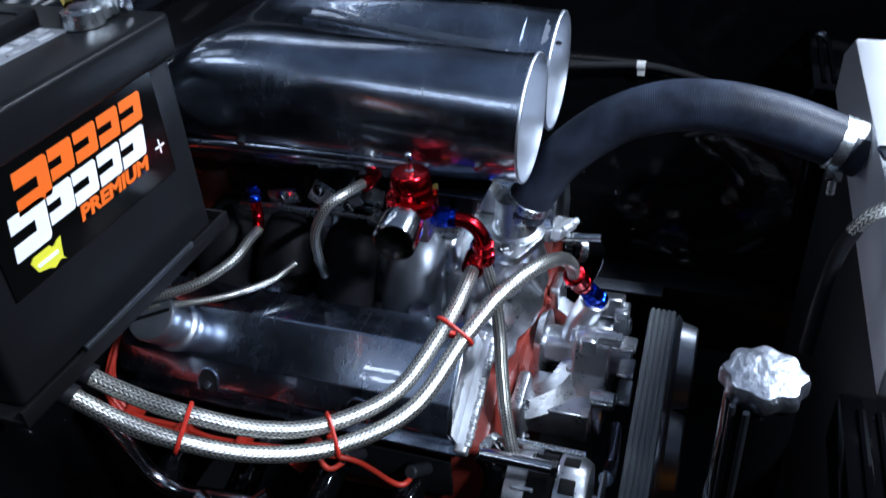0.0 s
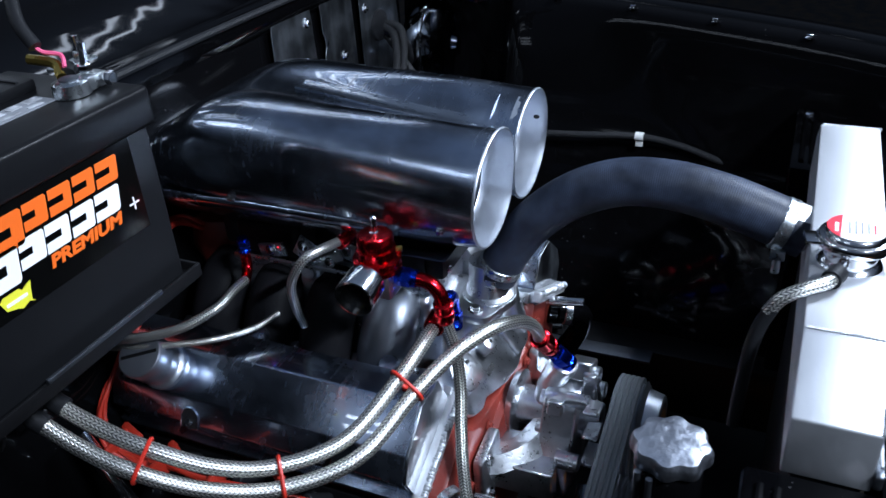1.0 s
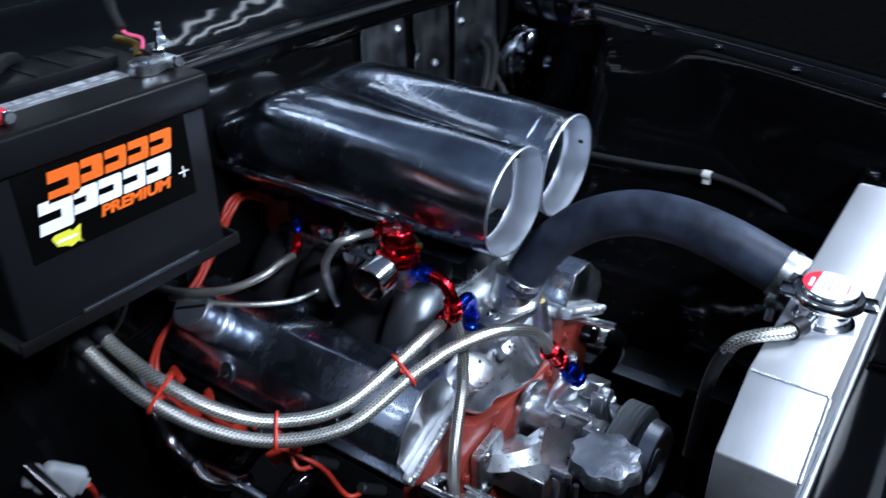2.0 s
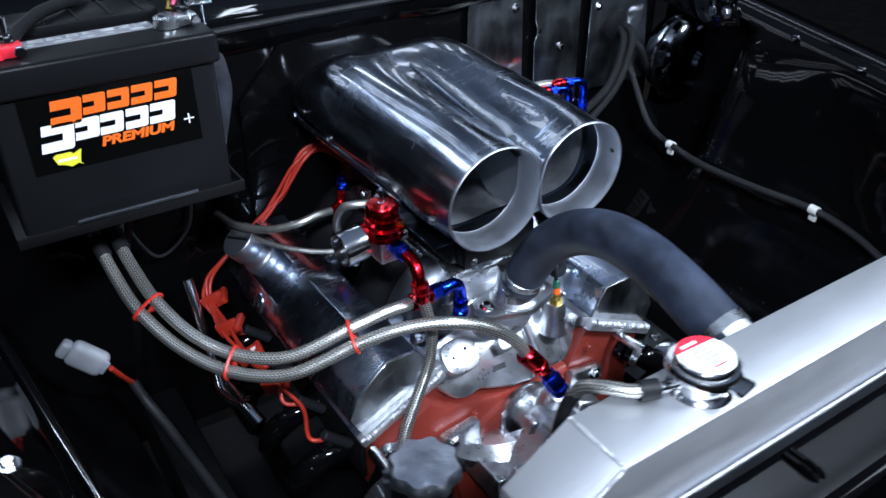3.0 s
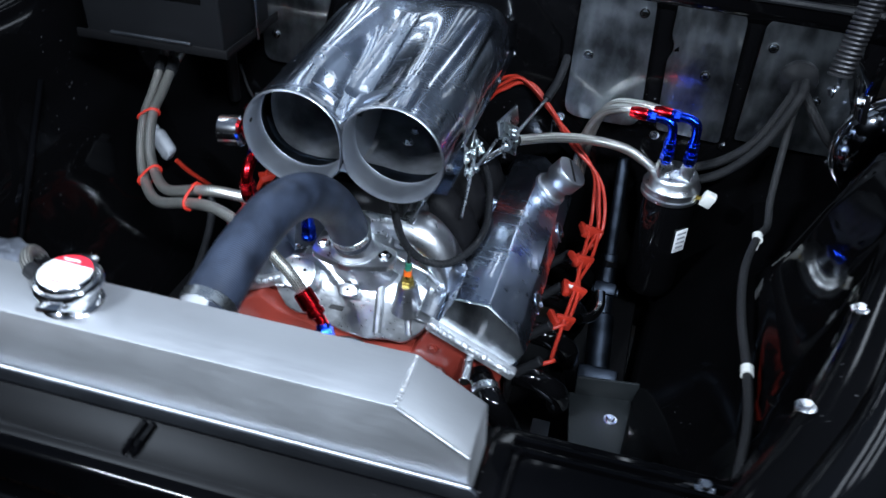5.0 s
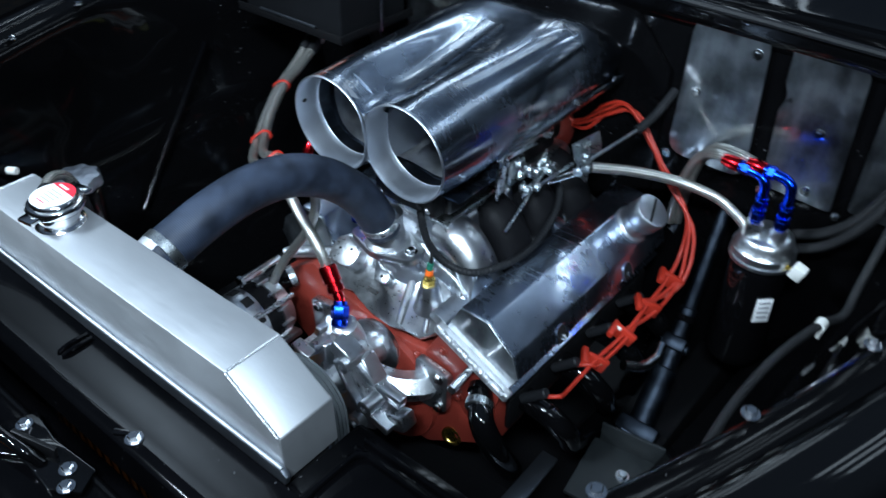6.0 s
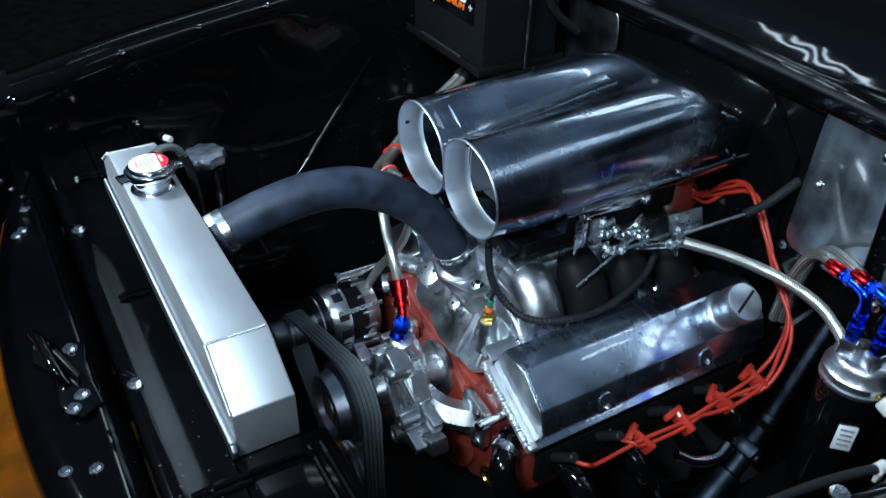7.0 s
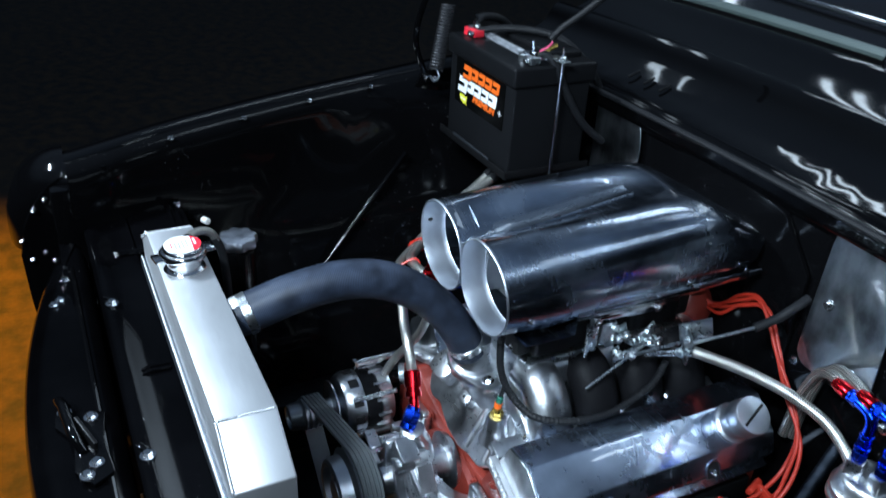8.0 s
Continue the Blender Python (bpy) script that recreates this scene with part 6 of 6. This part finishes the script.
# ---------------------------------------------------------------- front of the engine: pump, belts, alternator
pump = thing("water_pump", (0.02, 0.28, 0.50), "cast aluminium water pump on the front of the engine", "water pump")
bm = B()
lathe(bm, (0.02, 0.36, 0.545), (0, -1, 0), [(0, 0.048), (0.010, 0.052), (0.013, 0.046), (0.014, 0.030), (0.052, 0.030), (0.06, 0.045), (0.085, 0.036), (0.12, 0.030), (0.135, 0.026)], 32)
part("body", bm, M_CAST, pump)
bm = B()
tube(bm, [(0.02, 0.31, 0.56), (0.02, 0.300, 0.60), (0.020, 0.285, 0.635)], 0.020, 18)
lathe(bm, (0.020, 0.285, 0.628), (0.0, -0.2, 1), [(0, 0.021), (0.010, 0.021), (0.014, 0.016)], 18)
part("inlet", bm, M_CAST, pump)
for sx in (-1, 1):
    bm = B()
    tube(bm, [(0.02 + sx * 0.03, 0.30, 0.53), (0.02 + sx * 0.075, 0.315, 0.525), (0.02 + sx * 0.105, 0.345, 0.52), (0.02 + sx * 0.115, 0.368, 0.52)], 0.026, 6, 3)
    part("leg", bm, M_CAST, pump)
    bm = B()
    prism(bm, rounded([(0.02 + sx * 0.085, 0.47), (0.02 + sx * 0.155, 0.48), (0.02 + sx * 0.16, 0.565), (0.02 + sx * 0.09, 0.575)][::sx], 0.012), 0.350, 0.366, bev=0.003)
    part("foot", bm, M_CAST, pump)
    for zz in (0.49, 0.555):
        bolt(pump, (0.02 + sx * 0.14, 0.350, zz), (0, -1, 0), 0.007)
bm = B()
prism(bm, [(-0.008, 0.606), (0.046, 0.606), (0.058, 0.59), (0.078, 0.56), (0.104, 0.53), (0.106, 0.475), (0.06, 0.455), (-0.03, 0.455), (-0.076, 0.475), (-0.070, 0.52), (-0.040, 0.555), (-0.022, 0.59)], 0.252, 0.302, bev=0.003, seg=1)
part("housing", bm, M_CAST, pump)
for (x, y, z), sz, rot in (((0.02, 0.244, 0.585), (0.010, 0.020, 0.085), (0, 0, 0)), ((0.062, 0.246, 0.56), (0.010, 0.018, 0.10), (0, -28, 0)), ((-0.034, 0.28, 0.60), (0.012, 0.022, 0.022), (0, 20, 0)), ((0.045, 0.262, 0.615), (0.045, 0.035, 0.028), (0, 25, 0)),
                           ((-0.060, 0.315, 0.505), (0.075, 0.10, 0.050), (0, 0, 0)), ((-0.020, 0.228, 0.602), (0.04, 0.022, 0.006), (0, 12, 0)), ((-0.025, 0.228, 0.518), (0.05, 0.022, 0.006), (0, 0, 0)), ((-0.020, 0.228, 0.560), (0.045, 0.022, 0.006), (0, 8, 0)), ((0.10, 0.270, 0.512), (0.085, 0.05, 0.016), (0, 18, 0)), ((0.075, 0.285, 0.575), (0.016, 0.03, 0.05), (0, -35, 0))):
    bm = B()
    box(bm, (x, y, z), sz, rot, 0.0022, 1)
    part("web", bm, M_CAST, pump)
for p, r in (((0.055, 0.25, 0.60), 0.013), ((-0.01, 0.25, 0.60), 0.011), ((0.10, 0.25, 0.535), 0.014), ((-0.06, 0.25, 0.53), 0.013), ((0.075, 0.25, 0.485), 0.016)):
    bm = B()
    lathe(bm, p, (0, -1, 0), [(-0.02, r), (0.012, r), (0.014, r * 0.8), (0.0142, r * 0.45), (0.006, r * 0.4)], 18)
    part("boss", bm, M_CAST, pump)
for a in range(0, 360, 60):
    bm = B()
    c = Vector((0.02 + 0.052 * math.cos(radians(a)), 0.285, 0.545 + 0.052 * math.sin(radians(a))))
    box(bm, c, (0.010, 0.05, 0.022), (0, -a, 0), 0.003)
    part("rib", bm, M_CAST, pump)
bm = B()
box(bm, (0.070, 0.275, 0.575), (0.055, 0.025, 0.014), (0, 40, 10), 0.004)
box(bm, (0.10, 0.285, 0.545), (0.085, 0.02, 0.024), (0, 10, 0), 0.004)
box(bm, (0.125, 0.28, 0.50), (0.07, 0.035, 0.03), (0, -20, 0), 0.006)
part("bracket", bm, M_CAST, pump)


def pulley(name, c, r, width, label_, groove=4, parent=None):
    t = thing(name, c, label_, "pulley", "belt pulleys")
    prof = [(0, r * 0.35), (0.002, r * 0.95)]
    step = width / groove
    for k in range(groove):
        prof += [(0.002 + step * k, r), (0.002 + step * (k + 0.35), r * 0.93), (0.002 + step * (k + 0.65), r * 0.93), (0.002 + step * (k + 1), r)]
    prof += [(width + 0.003, r * 0.97), (width + 0.006, r * 0.92), (width + 0.008, r * 0.86), (width + 0.028, r * 0.80), (width + 0.031, r * 0.74), (width + 0.030, r * 0.66), (width + 0.018, r * 0.60), (width + 0.018, r * 0.32), (width + 0.026, r * 0.30), (width + 0.027, r * 0.12)]
    bm = B()
    lathe(bm, Vector(c) + Vector((0, width / 2, 0)), (0, -1, 0), prof, 40)
    part("wheel", bm, M_BARREL, t)
    return t


PW = (0.020, 0.190, 0.545)
PA = (-0.232, 0.190, 0.508)
PCR = (0.020, 0.190, 0.36)
pulley("water_pump_pulley", PW, 0.072, 0.040, "polished grooved water pump pulley")
pulley("alternator_pulley", PA, 0.032, 0.040, "small grooved alternator pulley")
pulley("crank_pulley", PCR, 0.080, 0.040, "polished grooved crank pulley")


def belt(circles, y, w):
    """A V-belt over the outside of its pulleys."""
    pts = []
    for (cx, cz, r) in circles:
        for k in range(36):
            a = math.tau * k / 36
            pts.append((cx + r * math.cos(a), cz + r * math.sin(a)))
    pts = sorted(set(pts))
    def half(ps):
        out = []
        for p in ps:
            while len(out) > 1 and (out[-1][0] - out[-2][0]) * (p[1] - out[-2][1]) - (out[-1][1] - out[-2][1]) * (p[0] - out[-2][0]) <= 0:
                out.pop()
            out.append(p)
        return out
    hull = half(pts)[:-1] + half(pts[::-1])[:-1]
    cx, cz = sum(p[0] for p in hull) / len(hull), sum(p[1] for p in hull) / len(hull)
    t = thing("drive_belt", (cx, y, cz), "black ribbed rubber drive belt over the pulleys", "belt")

    def run(name, y0, y1, low, high, chamfer):
        bm = B()
        rings = []
        for x, z in hull + hull[:1]:
            d = Vector((x - cx, 0, z - cz)).normalized()
            rings.append([(x + d.x * h, a, z + d.z * h) for a, h in ((y0, low), (y0 + chamfer, high), (y1 - chamfer, high), (y1, low))])
        loft(bm, rings)
        bmesh.ops.recalc_face_normals(bm, faces=bm.faces)
        part(name, bm, M_BELT, t)

    run("band", y - w / 2, y + w / 2, -0.003, 0.0012, 0.0006)
    for k in range(5):
        run("rib", y - w / 2 + w * (k + 0.08) / 5, y - w / 2 + w * (k + 0.92) / 5, 0.0010, 0.0036, 0.0010)


belt([(PW[0], PW[2], 0.072), (PA[0], PA[2], 0.032), (PCR[0], PCR[2], 0.08)], 0.190, 0.036)

alt = thing("alternator", (-0.232, 0.27, 0.510), "polished aluminium alternator with a finned case", "alternator")
bm = B()
lathe(bm, (-0.232, 0.345, 0.510), (0, -1, 0), [(0, 0.042), (0.004, 0.056), (0.030, 0.060), (0.032, 0.055), (0.062, 0.055), (0.064, 0.062), (0.092, 0.062), (0.102, 0.056), (0.104, 0.040), (0.106, 0.020), (0.114, 0.018), (0.115, 0.052), (0.118, 0.052), (0.119, 0.020), (0.128, 0.016), (0.15, 0.012)], 36)
part("case", bm, M_CAST, alt)
# vents are solid dark blocks; the shade of the openings is painted
for k in range(10):
    a = math.tau * k / 10
    bm = B()
    box(bm, (-0.232 + 0.060 * math.cos(a), 0.266, 0.510 + 0.060 * math.sin(a)), (0.006, 0.020, 0.020), (0, -math.degrees(a), 0), 0.002)
    part("vent_slot", bm, M_CORE, alt)
bm = B()
lathe(bm, (-0.232, 0.313, 0.510), (0, -1, 0), [(0, 0.0575), (0.001, 0.0592), (0.029, 0.0592), (0.030, 0.0575)], 36)
part("stator_band", bm, M_DULL, alt, "dark laminated stator band")
for k in range(12):
    a = math.tau * k / 12
    bm = B()
    box(bm, (-0.232 + 0.058 * math.cos(a), 0.318, 0.510 + 0.058 * math.sin(a)), (0.014, 0.028, 0.005), (0, -math.degrees(a), 0), 0.0015)
    part("fin", bm, M_CAST, alt)
for a in (40, 160, 280):
    bm = B()
    c = Vector((-0.232 + 0.064 * math.cos(radians(a)), 0.345, 0.510 + 0.064 * math.sin(radians(a))))
    rod(bm, c, c - Vector((0, 0.09, 0)), 0.005, 10)
    part("through_bolt", bm, M_ZINC, alt)
bm = B()
tube(bm, [(-0.03, 0.236, 0.452), (-0.08, 0.232, 0.446), (-0.13, 0.230, 0.462), (-0.165, 0.230, 0.495)], 0.010, 10)
box(bm, (-0.08, 0.232, 0.449), (0.10, 0.008, 0.026), (0, -4, 0), 0.003)
part("adjust_arm", bm, M_POLISH, alt)
bm = B()
rod(bm, (-0.245, 0.285, 0.588), (-0.245, 0.372, 0.588), 0.0085, 14)
hexnut(bm, (-0.245, 0.285, 0.588), (0, -1, 0), 0.011, 0.008)
part("spacer", bm, M_CHROME, alt)
bm = B()
box(bm, (-0.19, 0.30, 0.470), (0.06, 0.08, 0.012), (0, -15, 0), 0.003)
part("mount", bm, M_CAST, alt)
stud = thing("bracket_stud", (0.20, 0.34, 0.606), "plated steel bracket stud at the front of the head", "stud")
bm = B()
rod(bm, (0.215, 0.37, 0.603), (0.222, 0.305, 0.607), 0.008, 12, 0.001)
part("rod", bm, M_CHROME, stud)

# ---------------------------------------------------------------- distributor, plug leads and headers
dist = thing("distributor", (XC, 0.845, 0.72), "distributor with red plug leads behind the intake", "distributor")
bm = B()
lathe(bm, (XC, 0.845, 0.66), (0, 0, 1), [(0, 0.02), (0.06, 0.02), (0.065, 0.045), (0.10, 0.055), (0.125, 0.05), (0.14, 0.04)], 24)
part("cap", bm, M_RED, dist)


def leads(s, dy):
    plugs = [0.43, 0.52, 0.63, 0.735]
    if s > 0:
        trunk = [(0.055, 0.852, 0.79), (0.087, 0.860, 0.790), (0.135, 0.864, 0.835), (0.180, 0.862, 0.848), (0.235, 0.848, 0.800), (0.285, 0.842, 0.745), (0.337, 0.828, 0.698), (0.356, 0.806, 0.638)]
        run = [(0.356, 0.77, 0.602), (0.352, 0.70, 0.583), (0.349, 0.62, 0.574), (0.343, 0.54, 0.566), (0.336, 0.46, 0.560)]
    else:
        trunk = [(-0.02, 0.852, 0.79), (-0.06, 0.862, 0.825), (-0.105, 0.866, 0.815), (-0.15, 0.868, 0.755), (-0.205, 0.870, 0.70), (-0.265, 0.868, 0.662), (-0.312, 0.85, 0.635)]
        run = [(-0.318, 0.815, 0.614), (-0.321, 0.74, 0.604), (-0.318, 0.66, 0.598), (-0.308, 0.58, 0.590), (-0.298, 0.52, 0.575)]
    for k, yy in enumerate(plugs):
        t = thing("plug_lead", (XC + s * 0.30, yy + dy, 0.59), "orange-red silicone plug lead with a black boot", "plug lead", "plug leads")
        rnd = random.Random(7 * k + (3 if s > 0 else 90))
        path = []
        for p in trunk + [q for q in run if q[1] > yy + dy + 0.01]:
            path.append((p[0] + rnd.uniform(-0.007, 0.007) + s * 0.004 * (k - 1.5), p[1] + rnd.uniform(-0.006, 0.006), p[2] + rnd.uniform(-0.006, 0.006) - 0.003 * k))
        path += [(XC + s * 0.322, yy + dy, 0.572), (XC + s * 0.300, yy + dy - 0.012, 0.566)]
        bm = B()
        tube(bm, path, 0.0035, 10)
        part("wire", bm, M_WIRE, t)
        bm = B()
        rod(bm, (XC + s * 0.304, yy + dy - 0.010, 0.576), (XC + s * 0.264, yy + dy - 0.016, 0.540), 0.0085, 14, 0.002)
        part("boot", bm, M_RUBBER, t, "black plug boot")
    for (x, y, z), tilt in zip(run[:4], (20, 35, 10, 30)):
        t = thing("lead_separator", (x, y, z), "orange-red plastic plug lead separator", "separator", "lead separators")
        bm = B()
        box(bm, (x - s * 0.004, y, z - 0.004), (0.040, 0.009, 0.028), (0, s * 25, s * tilt), 0.003)
        part("comb", bm, M_WIRE, t)
        bm = B()
        box(bm, (x - s * 0.020, y - 0.010, z + 0.008), (0.011, 0.038, 0.013), (0, s * 25, s * tilt), 0.003)
        part("arm", bm, M_WIRE, t)
        bm = B()
        box(bm, (x - s * 0.012, y - 0.004, z + 0.010), (0.010, 0.005, 0.008), (0, s * 30, 0), 0.002)
        part("clip", bm, M_NYLON, t)


leads(1, 0.0)
leads(-1, 0.03)


def header_pipes(s, dy):
    t = thing("exhaust_header", (XC + s * 0.3, 0.6 + dy, 0.45), "black and chrome exhaust header pipes beside the engine", "exhaust header", "exhaust headers")
    for yy in (0.43, 0.54, 0.65, 0.76):
        bm = B()
        tube(bm, [(XC + s * 0.255, yy + dy, 0.525), (XC + s * 0.30, yy + dy, 0.52), (XC + s * 0.335, yy + dy + 0.01, 0.49), (XC + s * 0.335, yy + dy + 0.05, 0.43), (XC + s * 0.31, 0.72 + dy + (yy - 0.6) * 0.3, 0.34)], 0.020, 16)
        part("pipe", bm, M_PAINT, t)
    bm = B()
    prism(bm, [(0.385 + dy, 0.49), (0.825 + dy, 0.49), (0.825 + dy, 0.555), (0.385 + dy, 0.555)], XC + s * 0.252, XC + s * 0.261, axis="x", bev=0.002)
    part("flange", bm, M_SATIN, t)
    bm = B()
    tube(bm, [(XC + s * 0.345, 0.60 + dy, 0.525), (XC + s * 0.365, 0.63 + dy, 0.512), (XC + s * 0.375, 0.665 + dy, 0.513), (XC + s * 0.372, 0.69 + dy, 0.525)], 0.010, 12)
    part("dipstick_tube", bm, M_CHROME, t, "chrome tube")
    bm = B()
    tube(bm, [(XC + s * 0.22, 0.36 + dy, 0.565), (XC + s * 0.25, 0.325 + dy, 0.55), (XC + s * 0.275, 0.33 + dy, 0.50), (XC + s * 0.28, 0.37 + dy, 0.42)], 0.020, 16)
    lathe(bm, (XC + s * 0.215, 0.37 + dy, 0.568), (s * 0.4, -1, -0.2), [(0, 0.021), (0.012, 0.021)], 16)
    part("coolant_elbow", bm, M_PAINT, t)
    bm = B()
    lathe(bm, (XC + s * 0.228, 0.348 + dy, 0.563), (s * 0.5, -1, -0.25), [(0, 0.0215), (0.001, 0.0225), (0.012, 0.0225), (0.013, 0.0215)], 20)
    part("elbow_clamp", bm, M_ZINC, t)


header_pipes(1, 0.0)
header_pipes(-1, 0.03)

shaft = thing("steering_shaft", (0.39, 0.80, 0.55), "grey steel steering shaft with a joint", "steering shaft")
bm = B()
rod(bm, (0.385, 0.873, 0.715), (0.394, 0.765, 0.535), 0.0115, 18)
part("upper_tube", bm, M_SHAFT, shaft)
bm = B()
rod(bm, (0.393, 0.778, 0.553), (0.396, 0.745, 0.508), 0.016, 18, 0.002)
box(bm, (0.397, 0.735, 0.498), (0.044, 0.026, 0.034), (40, 0, 0), 0.006)
rod(bm, (0.372, 0.733, 0.496), (0.424, 0.733, 0.496), 0.009, 14, 0.001)
rod(bm, (0.398, 0.728, 0.488), (0.401, 0.70, 0.462), 0.018, 18, 0.002)
part("joint", bm, M_SHAFT, shaft, "forged joint yoke")
bm = B()
rod(bm, (0.401, 0.70, 0.464), (0.412, 0.61, 0.40), 0.024, 20, 0.004)
box(bm, (0.414, 0.600, 0.395), (0.075, 0.03, 0.05), (35, 0, 0), 0.006)
part("gear_neck", bm, M_SHAFT, shaft)
bm = B()
lathe(bm, (0.395, 0.768, 0.545), (0.03, -0.5, -0.85), [(0, 0.0145), (0.001, 0.017), (0.012, 0.017), (0.013, 0.0145)], 18)
part("collar", bm, M_PAINT, shaft)

bkt = thing("frame_bracket", (0.46, 0.50, 0.42), "black steel bracket with a chrome bolt on the frame", "bracket")
bm = B()
box(bm, (0.435, 0.46, 0.420), (0.11, 0.13, 0.008), (0, 0, 8), 0.002)
box(bm, (0.435, 0.525, 0.44), (0.11, 0.006, 0.05), (0, 0, 8), 0.002)
part("plate", bm, M_PLATEDARK, bkt)
bolt(bkt, (0.45, 0.47, 0.425), (0, 0, 1), 0.008)
bm = B()
rod(bm, (0.40, 0.555, 0.43), (0.50, 0.55, 0.428), 0.003, 8)
lathe(bm, (0.475, 0.552, 0.428), (1, 0, 0), [(0, 0.006), (0.006, 0.011), (0.012, 0.006)], 12)
part("tie_rod", bm, M_CHROME, bkt)
strut = thing("lower_arm", (0.345, 0.217, 0.42), "bare steel strip bracing the front frame", "brace")
bm = B()
prism(bm, [(0.325, 0.205), (0.36, 0.205), (0.352, 0.43), (0.322, 0.43)], 0.424, 0.430, axis="z", bev=0.001)
part("strip", bm, M_STEEL, strut)

# ---------------------------------------------------------------- low on the battery side
conn = thing("grey_connector", (-0.535, 0.735, 0.63), "grey plastic wiring connector on a red wire", "connector")
bm = B()
box(bm, (-0.540, 0.735, 0.640), (0.060, 0.024, 0.046), (0, 40, -25), 0.011, 3)
box(bm, (-0.566, 0.747, 0.662), (0.016, 0.018, 0.030), (0, 40, -25), 0.005, 3)
box(bm, (-0.532, 0.7215, 0.634), (0.036, 0.004, 0.026), (0, 40, -25), 0.0015, 2)
part("housing", bm, M_GREY, conn, "grey connector body")
bm = B()
tube(bm, [(-0.512, 0.728, 0.612), (-0.50, 0.745, 0.58), (-0.488, 0.77, 0.545), (-0.479, 0.787, 0.522)], 0.0045, 8)
part("wire", bm, M_WIRE, conn, "red wire")
bm = B()
tube(bm, [(-0.479, 0.787, 0.524), (-0.468, 0.765, 0.49), (-0.452, 0.72, 0.46), (-0.435, 0.64, 0.43), (-0.42, 0.55, 0.41), (-0.41, 0.45, 0.40)], 0.009, 10)
part("hose", bm, M_RUBBER, conn, "black rubber tail")
bent = thing("chrome_tube", (-0.343, 0.76, 0.50), "bent chrome tube below the plug leads", "tube")
bm = B()
tube(bm, [(-0.347, 0.845, 0.65), (-0.344, 0.812, 0.575), (-0.343, 0.794, 0.530), (-0.343, 0.757, 0.508), (-0.343, 0.705, 0.512), (-0.34, 0.64, 0.515), (-0.33, 0.60, 0.50)], 0.0115, 14)
part("pipe", bm, M_CHROME, bent)
wloop = thing("thin_wire", (-0.36, 0.87, 0.73), "thin black wire looping on the firewall", "wire")
bm = B()
tube(bm, [(-0.42, 0.872, 0.78), (-0.402, 0.866, 0.728), (-0.378, 0.864, 0.699), (-0.345, 0.864, 0.712), (-0.318, 0.866, 0.743), (-0.305, 0.872, 0.79)], 0.0028, 8)
part("strand", bm, M_LOOM, wloop)
